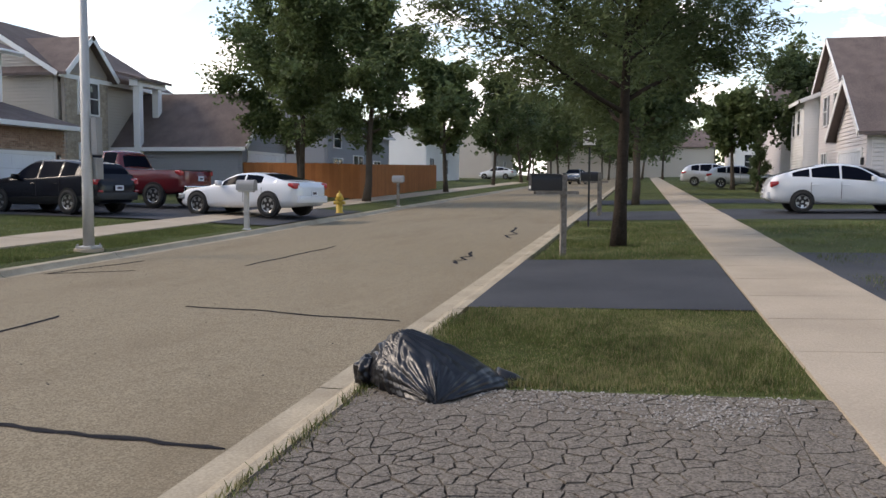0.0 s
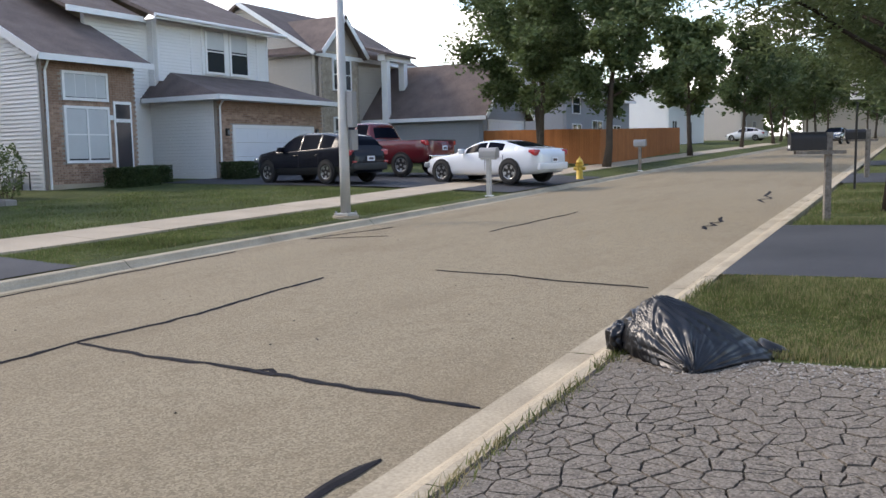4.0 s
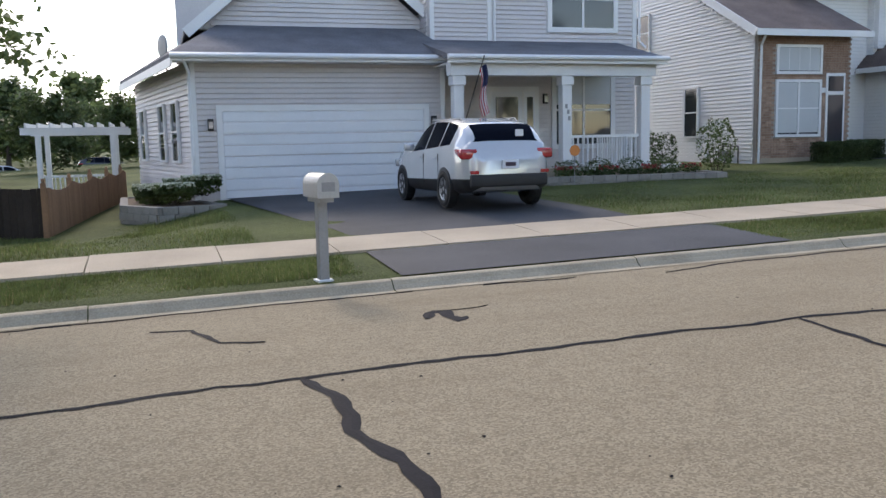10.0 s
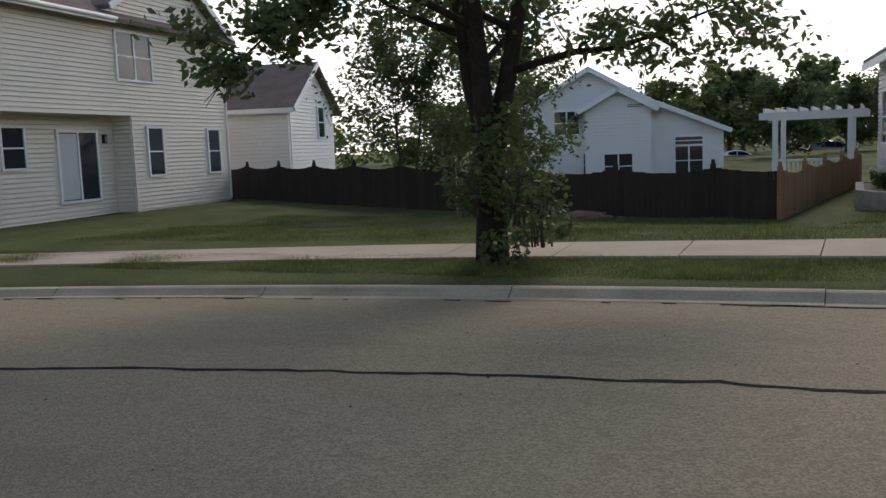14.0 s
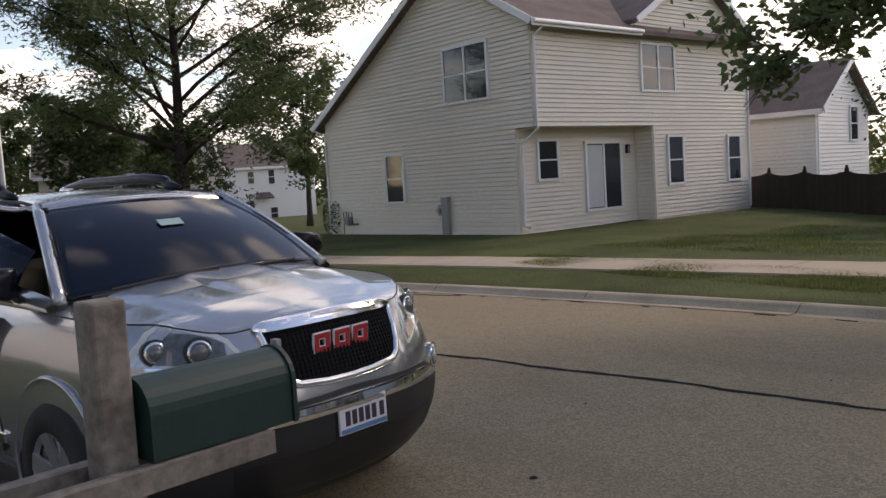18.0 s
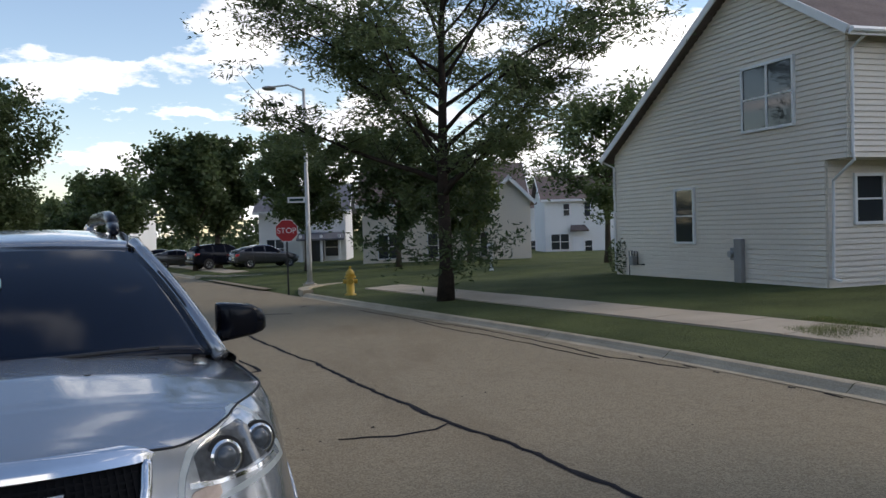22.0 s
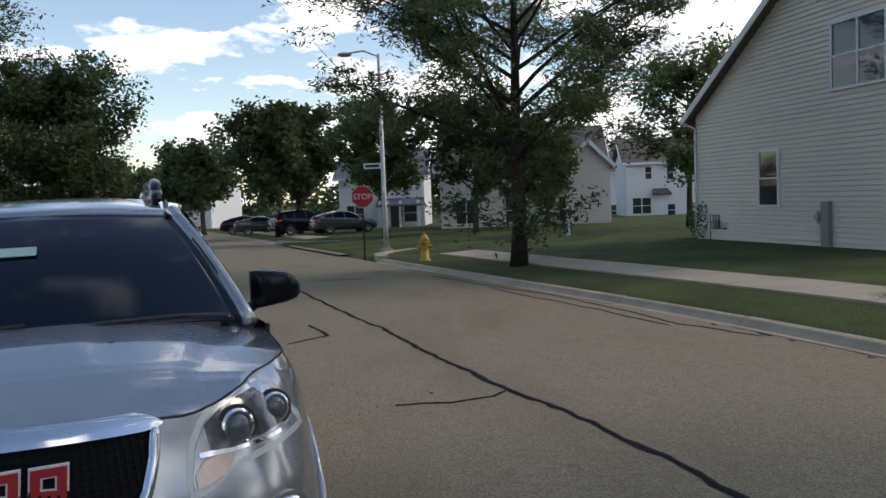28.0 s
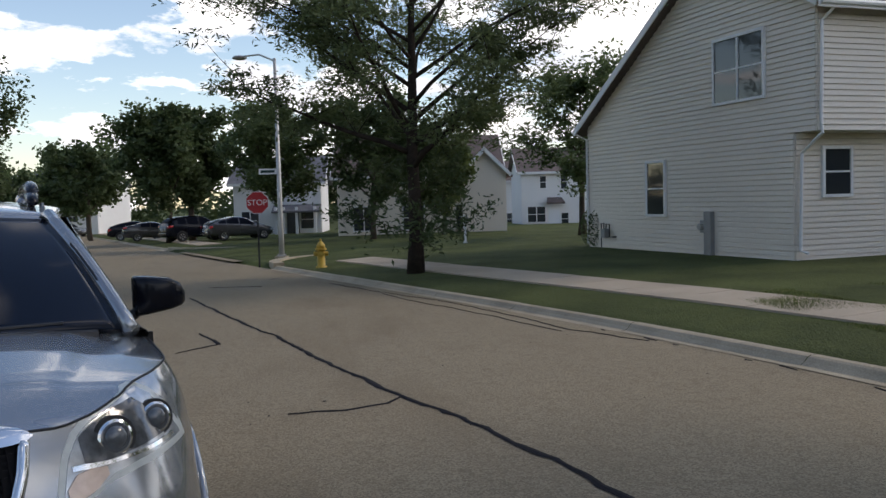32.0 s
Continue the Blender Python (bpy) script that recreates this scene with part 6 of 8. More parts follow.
        d = Vector((.90, s * .42, 0)).normalized()
        part("fog_pocket", tube([pf - d * .05, pf + d * .006], [.074, .078], 26), "paint_silver", C, smooth=False)
        fg = part("fog_lamp", tube([pf - d * .03, pf + d * .012, pf + d * .016], [.066, .062, .052], 26), "chrome", C, "round fog lamp in a bright ring")
        part("fog_lens", tube([pf + d * .0165, pf + d * .024], [.050, .02], 24), "lamp_clear", fg, smooth=True)
        part("washer_nozzle", tube([(-.715, s * .295, 1.21), (-.715, s * .295, 1.236)], .014, 8), "black", C)
        # wheels before black discs that stand in for the shaded arch hollows
        for x in (-.98, -4.0):
            arch = tube([(x, s * .80, .40), (x, s * .985, .40)], [.47, .465], 36)
            part("arch_shade", arch, "black", C)
            lip = [(x + math.cos(k) * .475, s * (.992 if x < -2 else .99), .40 + math.sin(k) * .475) for k in np.linspace(-.35, math.pi + .35, 30)]
            part("arch_lip", tube(lip, .016, 8), "paint_silver", C, smooth=True)
            wheel(C, x, s * .905, .385, .245, s, 6)
        part("side_moulding", box(-3.35, -1.55, min(s * .985, s * 1.012), max(s * .985, s * 1.012), .47, .53, .008), "chrome", C)
        part("sill", box(-3.5, -1.5, min(s * .86, s * .985), max(s * .86, s * .985), .24, .36, .02), "plastic_black", C)
        for x in (-1.62, -2.62, -3.6):
            part("door_gap", box(x - .004, x + .004, min(s * .93, s * 1.0015), max(s * .93, s * 1.0015), .42, 1.12), "black", C)
        for x in (-2.42, -3.42):
            part("door_handle", box(x - .1, x + .1, min(s * .985, s * 1.03), max(s * .985, s * 1.03), .965, 1.0, .01), "paint_silver", C, smooth=True)
    st = part("sticker", box(0, .004, -.075, .075, -.032, .032, .001), "sticker", C, "pale green sticker in the windscreen")
    st.matrix_local = Matrix.Translation((-1.385, -.045, 1.545)) @ Matrix.Rotation(radians(-59), 4, "Y")
    for v0, v1 in ((.12, .70), (-.72, .0)):
        part("wiper", tube([base(v0 + (v1 - v0) * q) + Vector((.0 - .03 * q, 0, .008 + .018 * q)) for q in (0, .5, 1)], .008, 6), "black", C, "black wiper blade at the foot of the windscreen")
    return C


# ---- tar seams on the street ----
SEAMS = {
    "lengthwise": ([(-21.5, -1.95), (-16, -0.34), (-12.64, 0.62), (-10.33, 1.28), (-8.8, 1.78), (-7.2, 2.18), (-5.6, 2.55), (-3.3, 3.02), (-1.5, 3.25), (0.56, 3.3), (1.8, 3.33), (4.5, 3.25), (6, 3.2), (8.1, 3.33)], 0.06),
    "cross": ([(4.55, 3.25), (4.54, 2.4), (4.52, 1.4), (4.5, 0.3), (4.54, -0.5)], 0.065),
    "branch": ([(0.56, 3.3), (0.7, 2.77), (0.62, 2.1), (0.73, 1.68), (0.78, 1.2), (0.74, 0.6)], 0.095),
    "mark": ([(1.88, 4.8), (1.98, 5.05), (2.14, 5.1), (2.04, 4.85), (2.1, 4.58), (2.22, 4.72)], 0.13),
    "mark_tail": ([(2.2, 5.05), (2.6, 5.1)], 0.02),
    "worm": ([(-0.49, 5.49), (-0.11, 5.41), (0.05, 4.7), (0.42, 4.57)], 0.05),
    "hook": ([(-9.9, 0.24), (-9.9, 0.73), (-10.05, 1.09), (-10.33, 1.28)], 0.045),
    "corner": ([(-13.88, -1.24), (-14.41, -0.73), (-15.69, -1.12)], 0.05),
    "west_short": ([(-24.1, -1.84), (-23.98, -0.57)], 0.04),
    "east_cross": ([(9, 2.3), (9, 1.3), (8.9, -0.35)], 0.045),
    "east_long": ([(13.1, 3.47), (17, 3.3)], 0.05),
    "far_edge": ([(11.7, 6.3), (13.7, 5.73)], 0.04),
    "gutter_a": ([(3.0, 6.38), (4.1, 6.3)], 0.03),
    "gutter_b": ([(5.1, 5.98), (5.9, 6.25), (7.35, 6.3), (10, 6.38)], 0.04),
    "gutter_c": ([(11.7, 6.2), (12.2, 4.96)], 0.03),
    "patch": ([(4.46, 1.36), (4.6, 1.22), (4.48, 1.08)], 0.05),
    "scribble": ([(14.5, 0.17), (15.0, 0.35), (15.2, 0.15), (15.6, 0.35), (15.9, 0.2), (16.7, 0.38)], 0.07),
    "scribble_far": ([(20.3, 0.08), (21, 0.3), (21.5, 0.1), (22.2, 0.35), (23.9, 0.45)], 0.07),
    "near_edge": ([(2.3, -0.46), (2.7, -0.43), (3.1, -0.4), (3.5, -0.42)], 0.075),
    "gutter_west": ([(-24.4, 1.11), (-22.3, 1.82), (-20.2, 2.59), (-18.7, 3.2), (-16.7, 3.66), (-15.7, 3.89), (-14.1, 4.2), (-12.9, 4.78)], 0.035),
    "gutter_west_twin": ([(-21.0, 2.09), (-18.8, 2.63), (-16.7, 3.29), (-14.9, 3.76), (-14.1, 3.98)], 0.025),
    "gutter_west_end": ([(-26.9, -0.2), (-26.3, -0.45)], 0.04),
    "gutter_mid": ([(-2, 6.3), (0, 6.42), (2.2, 6.42)], 0.025),
}
for k in range(15):      # short dark dashes in the joint of the far gutter
    s_ = -13.5 + k * 0.86 + 0.2 * math.sin(k * 2.7)
    a_, b_ = street(s_, 3.36), street(s_ + 0.18 + 0.12 * math.sin(k * 1.9), 3.35)
    SEAMS["dash" + str(k)] = ([(a_.x, a_.y), (b_.x, b_.y)], 0.05)
rng = np.random.default_rng(5)
for key, (pts, w) in SEAMS.items():
    bm = bmesh.new()
    fine = []
    for (xa, ya), (xb, yb) in zip(pts, pts[1:]):
        n = max(2, int(math.hypot(xb - xa, yb - ya) / 0.12))
        fine += [(xa + (xb - xa) * i / n, ya + (yb - ya) * i / n) for i in range(n)]
    fine.append(pts[-1])
    wob = np.convolve(rng.normal(size=len(fine) + 4), np.ones(5) / 5, "valid") * 0.05
    prev = None
    for i, (x, y) in enumerate(fine):
        j, k = max(0, i - 1), min(len(fine) - 1, i + 1)
        d = Vector((fine[k][0] - fine[j][0], fine[k][1] - fine[j][1], 0)).normalized()
        nrm = Vector((-d.y, d.x, 0))
        hw = w / 2 * (0.7 + 0.7 * rng.random()) * (0.35 if i in (0, len(fine) - 1) else 1)
        c = Vector((x, y, 0)) + nrm * wob[i]
        s_, o_ = street_of(c.x, c.y)
        z = base_z(c.x) + lift(o_) + 0.007
        row = [bm.verts.new(c + nrm * q * hw + Vector((0, 0, z + (0.003 if abs(q) < 0.5 else -0.004)))) for q in (-1, 0, 1)]
        if prev:
            for q in (0, 1):
                bm.faces.new((prev[q], row[q], row[q + 1], prev[q + 1]))
        prev = row
    bmesh.ops.recalc_face_normals(bm, faces=bm.faces)
    tagged(part("tar_seam", bm, "tar"), "black tar seam sealing a street crack", "tar seam", "tar seams", kind="structure")
# small stones and spots lying on the street
bm = bmesh.new()
for _ in range(170):
    s_, o_ = rng.uniform(-14, 14), rng.uniform(-3.3, 3.3)
    p = street(s_, o_, lift(o_) + 0.004)
    r = rng.uniform(0.005, 0.016) * (2.2 if rng.random() < 0.04 else 1)
    vs = [bm.verts.new(p + Vector((math.cos(k) * r * rng.uniform(0.6, 1.2), math.sin(k) * r * rng.uniform(0.6, 1.2), 0))) for k in (0, 1.2, 2.5, 3.7, 5)]
    tip = bm.verts.new(p + Vector((0, 0, min(0.01, r * 0.5))))
    for i in range(5):
        bm.faces.new((vs[i], vs[(i + 1) % 5], tip))
tagged(part("grit", bm, "tar"), "dark specks and grit on the street", "grit", kind="stuff")

# ---- street furniture ----


def light_pole(pos, h, name, lamp=True, arm=(0, -1), sign=False):
    z = ground_z(*pos)
    P_ = empty(name, Matrix.Translation((*pos, z)), "tall grey aluminium street light pole on a concrete foot", "street lamp")
    part("shaft", tube([(0, 0, 0.06), (0, 0, 1), (0, 0, h)], [0.105, 0.1, 0.055], 16), "galv", P_, smooth=True)
    part("foot", tube([(0, 0, -0.1), (0, 0, 0.05)], 0.27, 16), "concrete", P_)
    part("base_plate", box(-0.17, 0.17, -0.17, 0.17, 0.05, 0.10, 0.01), "galv", P_)
    for sx in (-1, 1):
        for sy in (-1, 1):
            part("bolt", tube([(sx * 0.14, sy * 0.14, 0.1), (sx * 0.14, sy * 0.14, 0.14)], 0.02, 8), "steel_grey", P_)
    part("arm", tube([(0, 0, h - 0.1), (arm[0] * 0.9, arm[1] * 0.9, h + 0.25), (arm[0] * 1.9, arm[1] * 1.9, h + 0.3)], 0.035, 8), "galv", P_)
    b = bmesh.new(); bmesh.ops.create_uvsphere(b, u_segments=14, v_segments=8, radius=1)
    bmesh.ops.scale(b, vec=(0.16 + 0.2 * abs(arm[0]), 0.16 + 0.2 * abs(arm[1]), 0.09), verts=b.verts); bmesh.ops.translate(b, verts=b.verts, vec=(arm[0] * 2.1, arm[1] * 2.1, h + 0.27))
    part("lamp_head", b, "steel_grey", P_, smooth=True)
    if sign:
        part("service_box", box(0.06, 0.28, -0.16, 0.06, 1.35, 1.75, 0.01), "steel_grey", P_)
        part("service_box", box(-0.02, 0.15, -0.24, -0.11, 1.8, 2.5, 0.01), "steel_grey", P_)
    return P_


light_pole((14.2, 7.2), 8.5, "street_lamp", sign=True)
lp = light_pole((-36.4, -0.3), 7.6, "street_lamp", arm=(-0.75, -0.66))
nm = part("street_name_sign", box(-0.012, 0.012, -0.75, -0.05, 3.2, 3.42), "sign_white", lp, "pale street name plate")
part("name_bar", box(0.013, 0.016, -0.68, -0.15, 3.26, 3.36), "mail_green", nm)
nm2 = part("street_name_sign", box(0.1, 0.7, -0.012, 0.012, 2.3, 2.5), "sign_white", lp)


def stop_sign():
    pos = (-33.0, -1.0)
    z = ground_z(*pos)
    S = empty("stop_sign", Matrix.Translation((*pos, z)) @ Matrix.Rotation(radians(4), 4, "Z"), "red octagonal stop sign with white letters on a dark post", "stop sign")
    part("post", box(-0.03, 0.03, -0.03, 0.03, -0.1, 2.6), "plastic_black", S)
    R = 0.38 / math.cos(math.pi / 8)

    def octo(r, x0, x1, material, parent, nm):
        b = bmesh.new()
        A_ = [b.verts.new((x0, math.cos(k) * r, 2.24 + math.sin(k) * r)) for k in (math.pi / 8 + i * math.pi / 4 for i in range(8))]
        B_ = [b.verts.new((x1, v.co.y, v.co.z)) for v in A_]
        b.faces.new(A_); b.faces.new(B_[::-1])
        for i in range(8):
            b.faces.new((A_[i], B_[i], B_[(i + 1) % 8], A_[(i + 1) % 8]))
        bmesh.ops.recalc_face_normals(b, faces=b.faces)
        return part(nm, b, material, parent)
    pl = octo(R, 0.031, 0.036, "sign_white", S, "plate")
    octo(R * 0.945, 0.0365, 0.039, "sign_red", pl, "red_face")
    text("lettering", "STOP", 0.275, Matrix.Translation((0.0395, 0, 2.235)) @ Euler((math.pi / 2, 0, math.pi / 2)).to_matrix().to_4x4(), "sign_white", pl, 0.001)
    return S


stop_sign()


def hydrant(pos, h=0.8):
    z = ground_z(*pos)
    F = empty("fire_hydrant", Matrix.Translation((*pos, z)), "yellow cast-iron fire hydrant in the grass", "fire hydrant")
    k = h / 0.8
    part("barrel", tube([(0, 0, -0.05), (0, 0, 0.03 * k), (0, 0, 0.05 * k), (0, 0, 0.5 * k)], [0.16 * k, 0.16 * k, 0.11 * k, 0.11 * k], 16), "yellow", F, smooth=True)
    part("flange", tube([(0, 0, 0.48 * k), (0, 0, 0.53 * k)], 0.155 * k, 16), "yellow", F)
    part("bonnet", tube([(0, 0, 0.53 * k), (0, 0, 0.62 * k), (0, 0, 0.69 * k), (0, 0, 0.72 * k)], [0.125 * k, 0.115 * k, 0.07 * k, 0.035 * k], 16), "yellow", F, smooth=True)
    part("nut", tube([(0, 0, 0.72 * k), (0, 0, 0.79 * k)], 0.03 * k, 5), "yellow", F)
    for d, r in (((1, 0), .08), ((-1, 0), .06), ((0, -1), .06), ((0, 1), .06)):
        part("outlet", tube([(d[0] * 0.09 * k, d[1] * 0.09 * k, 0.38 * k), (d[0] * 0.2 * k, d[1] * 0.2 * k, 0.38 * k)], r * k, 12), "yellow", F)
    return F


hydrant((28.0, 7.15))
hydrant((-29.4, 1.03), 0.9)


def mailbox(pos, face, post_mat, box_mat, style, label, h=1.05, zoff=0.0, high=0.28, slim=False):
    """A mailbox; face is the heading its door looks to."""
    z = ground_z(*pos) + zoff
    B = empty("mailbox", Matrix.Translation((*pos, z)) @ Matrix.Rotation(radians(face), 4, "Z"), label, "mailbox")

    def shell(L_, w, hh, zb, x0, material, nm="box"):
        b = bmesh.new()
        prof = [(-w / 2, 0), (w / 2, 0)] + [(math.cos(k) * w / 2, hh - w / 2 + math.sin(k) * w / 2) for k in (math.pi * i / 12 for i in range(13))]
        A_ = [b.verts.new((x0, y, zb + q)) for y, q in prof]; C_ = [b.verts.new((x0 + L_, y, zb + q)) for y, q in prof]
        b.faces.new(A_); b.faces.new(C_[::-1])
        for i in range(len(prof)):
            b.faces.new((A_[i], C_[i], C_[(i + 1) % len(prof)], A_[(i + 1) % len(prof)]))
        bmesh.ops.recalc_face_normals(b, faces=b.faces)
        return part(nm, b, material, B)
    if style == "post":        # a box on an arm before a tall timber post
        pw = 0.042 if slim else 0.05
        bl, bw_, bh_ = (0.39, 0.16, 0.185) if slim else (0.52, 0.22, 0.29)
        part("post", box(-pw, pw, -pw, pw, -0.15, h + high, 0.008), post_mat, B, "weathered timber post")
        part("arm", box(-0.24, bl - 0.02, 0.051, 0.10, h - 0.055, h), post_mat, B)
        part("arm", box(-0.24, bl - 0.02, -0.10, -0.051, h - 0.055, h), post_mat, B)
        part("brace", box(-0.048, 0.048, -0.049, 0.049, -0.1, h - 0.058), post_mat, B)
        shell(bl, bw_, bh_, h + 0.004, 0.055, box_mat)
        shell(0.012, bw_ + 0.012, bh_ + 0.008, h + 0.002, bl + 0.056, box_mat, "door")
        part("latch", box(bl + 0.069, bl + 0.085, -0.012, 0.012, h + bh_ - 0.035, h + bh_ + 0.02), "steel_grey", B)
        if box_mat != "mail_green":
            part("flag", box(0.2, 0.36, -0.108, -0.1, h + 0.12, h + 0.17), "sign_red" if box_mat == "black" else box_mat, B)
        part("number_bar", box(bl + 0.069, bl + 0.071, -0.06, 0.06, h + 0.04, h + 0.09), "sign_white", B)
    else:
        part("post", box(-0.055, 0.055, -0.055, 0.055, -0.15, h, 0.008), post_mat, B)
        part("foot", box(-0.09, 0.09, -0.09, 0.09, -0.02, 0.02, 0.005), "sign_white", B)
        shell(0.47, 0.235, 0.26, h + 0.004, -0.235, box_mat)
        shell(0.014, 0.25, 0.27, h + 0.0, 0.236, box_mat, "door")
        part("newspaper_slot", box(0.251, 0.255, -0.075, 0.075, h + 0.07, h + 0.17), "steel_grey", B)
        part("support", box(-0.2, 0.2, -0.08, 0.08, h - 0.05, h), post_mat, B)
    return B


mailbox((1.35, 7.0), -80, "steel_grey", "galv", "shell", "silver-grey arched mailbox on a grey post by the kerb", 0.93)
mailbox((20.4, 6.95), -90, "galv", "steel_grey", "shell", "grey plastic mailbox on a grey post", 1.0)
mailbox((34.5, 6.9), -90, "wood_grey", "steel_grey", "shell", "brown-grey mailbox on a post", 1.0)
mailbox((14.7, -1.62), 110, "wood_grey", "black", "post", "black metal mailbox on a grey timber post", 1.12)
mailbox((27.5, -1.62), 100, "wood_grey", "black", "post", "black metal mailbox on a grey timber post farther on", 1.1)
mailbox((28.3, -1.62), 100, "wood_grey", "galv", "post", "white mailbox on a post beside a black one", 1.1)
mailbox((-40.0, 7.6), 0, "sign_white", "sign_white", "shell", "white mailbox on a white post", 0.95)
mailbox((-62, -14.5), 20, "sign_white", "sign_white", "shell", "white mailbox far down the street", 1.1)
mailbox((-2.97, -2.08), 108, "wood_grey", "mail_green", "post", "dark green metal mailbox on a weathered timber post", 0.915, high=0.375, slim=True)

sgn = empty("street_sign", Matrix.Translation((22.4, -1.6, ground_z(22.4, -1.6))), "small white parking sign on a dark post", "street sign")
part("post", box(-0.025, 0.025, -0.025, 0.025, -0.1, 2.6), "plastic_black", sgn)
pl = part("plate", box(-0.036, -0.03, -0.16, 0.16, 2.1, 2.58), "sign_white", sgn)
for z in (2.2, 2.3, 2.4, 2.48):
    part("text_bar", box(-0.04, -0.0365, -0.11, 0.11, z, z + 0.04), "ink", pl)


def bin_bag():
    """A full black plastic bag that slumps from a high tied corner to a long flat tail."""
    B = empty("rubbish_bag", Matrix.Translation((5.42, -1.585, 0.215)), "full black plastic rubbish bag slumped at the kerb", "rubbish bag")
    hull = [(-.40, -.09, 0), (-.33, -.02, .10), (-.13, .38, 0), (-.02, .46, .10), (.26, .57, 0), (.24, .57, .2), (.02, .45, .27), (.10, .30, .45), (.22, .22, .44), (.55, .3, .05), (.6, -.1, 0), (.39, -.53, 0), (.36, -.5, .05), (.1, -.45, 0), (.05, -.35, .12), (-.12, -.22, 0), (-.16, -.05, .20), (.12, -.1, .25), (.3, .0, .25), (.4, -.3, .10)]
    b = bmesh.new()
    for p in hull:
        b.verts.new(p)
    bmesh.ops.convex_hull(b, input=b.verts)
    bmesh.ops.triangulate(b, faces=b.faces)
    for cuts in (2, 2, 2, 1):
        bmesh.ops.subdivide_edges(b, edges=b.edges, cuts=1, use_grid_fill=True)
        if cuts == 2:
            bmesh.ops.smooth_vert(b, verts=b.verts, factor=0.28, use_axis_x=True, use_axis_y=True, use_axis_z=True)
    bmesh.ops.subdivide_edges(b, edges=b.edges, cuts=1, use_grid_fill=True)
    bmesh.ops.recalc_face_normals(b, faces=b.faces)
    b.normal_update()
    knot, foot = Vector((.1, .36, .44)), Vector((-.38, -.08, .04))
    move = []
    for v in b.verts:
        p = v.co
        d1, d2 = p - knot, p - foot
        a1, a2 = math.atan2(d1.y, d1.z - d1.x), math.atan2(d2.y, d2.z + 0.4 * d2.x)
        fade1, fade2 = math.exp(-d1.length * 2.2), math.exp(-d2.length * 2.6)
        k = fade1 * abs(noise.noise((a1 * 5, d1.length * 0.8, 1))) * 2.6 + fade2 * abs(noise.noise((a2 * 5.5, d2.length * 0.8, 4))) * 2.6 + 0.45 * noise.noise((p.x * 4, p.y * 3, p.z * 6)) + 0.25 * abs(noise.noise((p.x * 11, p.y * 6, p.z * 13)))
        move.append(v.normal * (0.030 * (k - 0.35)))
    for v, m in zip(b.verts, move):
        v.co += m
        v.co.z = max(0.0, v.co.z)
    part("bag_body", b, "bag", B, smooth=True)
    b = bmesh.new()
    bmesh.ops.create_icosphere(b, subdivisions=4, radius=1)
    for v in b.verts:
        p = v.co.copy()
        k = 1 + 0.35 * noise.noise(p * 3) + 0.2 * abs(noise.noise(p * 7))
        v.co = Vector((.10 + p.x * 0.11 * k, .52 + p.y * 0.08 * k, max(0, 0.11 + p.z * 0.10 * k)))
    part("tied_neck", b, "bag", B, smooth=True)
    b = tube([(.30, -.36, .07), (.36, -.48, .04), (.41, -.58, .012)], [0.075, 0.05, 0.012], 10)
    part("loose_end", b, "bag", B, smooth=True)
    return B


bin_bag()


# ---- fences ----
def fence(p0, p1, h, material, label, z0=None, cap=True, tall_posts=0.12, bw=0.14):
    a_, b_ = Vector((*p0, 0)), Vector((*p1, 0))
    d = b_ - a_; L_ = d.length; d.normalize()
    ang = math.atan2(d.y, d.x)
    F = empty("fence", Matrix(), label, "fence", kind="")
    bm0 = box(-bw / 2 + 0.004, bw / 2 - 0.004, -0.01, 0.01, 0, h)
    me = bpy.data.meshes.new("board"); bm0.to_mesh(me); bm0.free(); me.materials.append(M[material])
    n = int(L_ / bw)
    r_ = random.Random(int(L_ * 100))
    for i in range(n):
        p = a_ + d * ((i + 0.5) * bw)
        o = new("board", me); o.parent = F
        dip = -0.12 * math.sin(math.pi * ((i * bw / 2.4) % 1.0)) if cap else 0.0
        o.matrix_local = Matrix.Translation((p.x, p.y, ground_z(p.x, p.y) + 0.03 + dip + r_.uniform(-0.01, 0.01))) @ Matrix.Rotation(ang + r_.uniform(-0.02, 0.02), 4, "Z")
    nrm = Vector((-d.y, d.x, 0))
    for k in range(int(L_ / 2.4) + 1):
        p = a_ + d * min(L_, k * 2.4) + nrm * 0.06
        g = ground_z(p.x, p.y)
        po = part("post", box(-0.05, 0.05, -0.05, 0.05, -0.2, h + tall_posts, 0.006), material, F); po.matrix_local = Matrix.Translation((p.x, p.y, g)) @ Matrix.Rotation(ang, 4, "Z")
        if cap:
            c = part("post_cap", box(-0.035, 0.035, -0.035, 0.035, h + tall_posts, h + tall_posts + 0.09, 0.015), material, F); c.matrix_local = Matrix.Translation((p.x, p.y, g)) @ Matrix.Rotation(ang, 4, "Z")
    for zz in (0.35, h - 0.3):
        r0, r1 = a_ + nrm * 0.035, b_ + nrm * 0.035
        board("rail", (r0.x, r0.y, ground_z(r0.x, r0.y) + zz), (r1.x, r1.y, ground_z(r1.x, r1.y) + zz), 0.04, 0.09, material, F)
    return F


fence((-24.5, 24.5), (-11.0, 18.8), 1.25, "fence_dark", "dark brown stained timber fence with dipped boards")
fence((-11.0, 18.8), (-2.5, 16.8), 1.1, "fence_dark", "dark brown stained timber fence along the lawn")
fence((-2.5, 16.8), (-1.3, 27.0), 1.0, "fence_tan", "tan timber fence running back beside the house")
fence((41.5, 19.5), (38.3, 9.8), 1.6, "fence_orange", "orange-stained timber fence before a garden", cap=False, tall_posts=0.02)
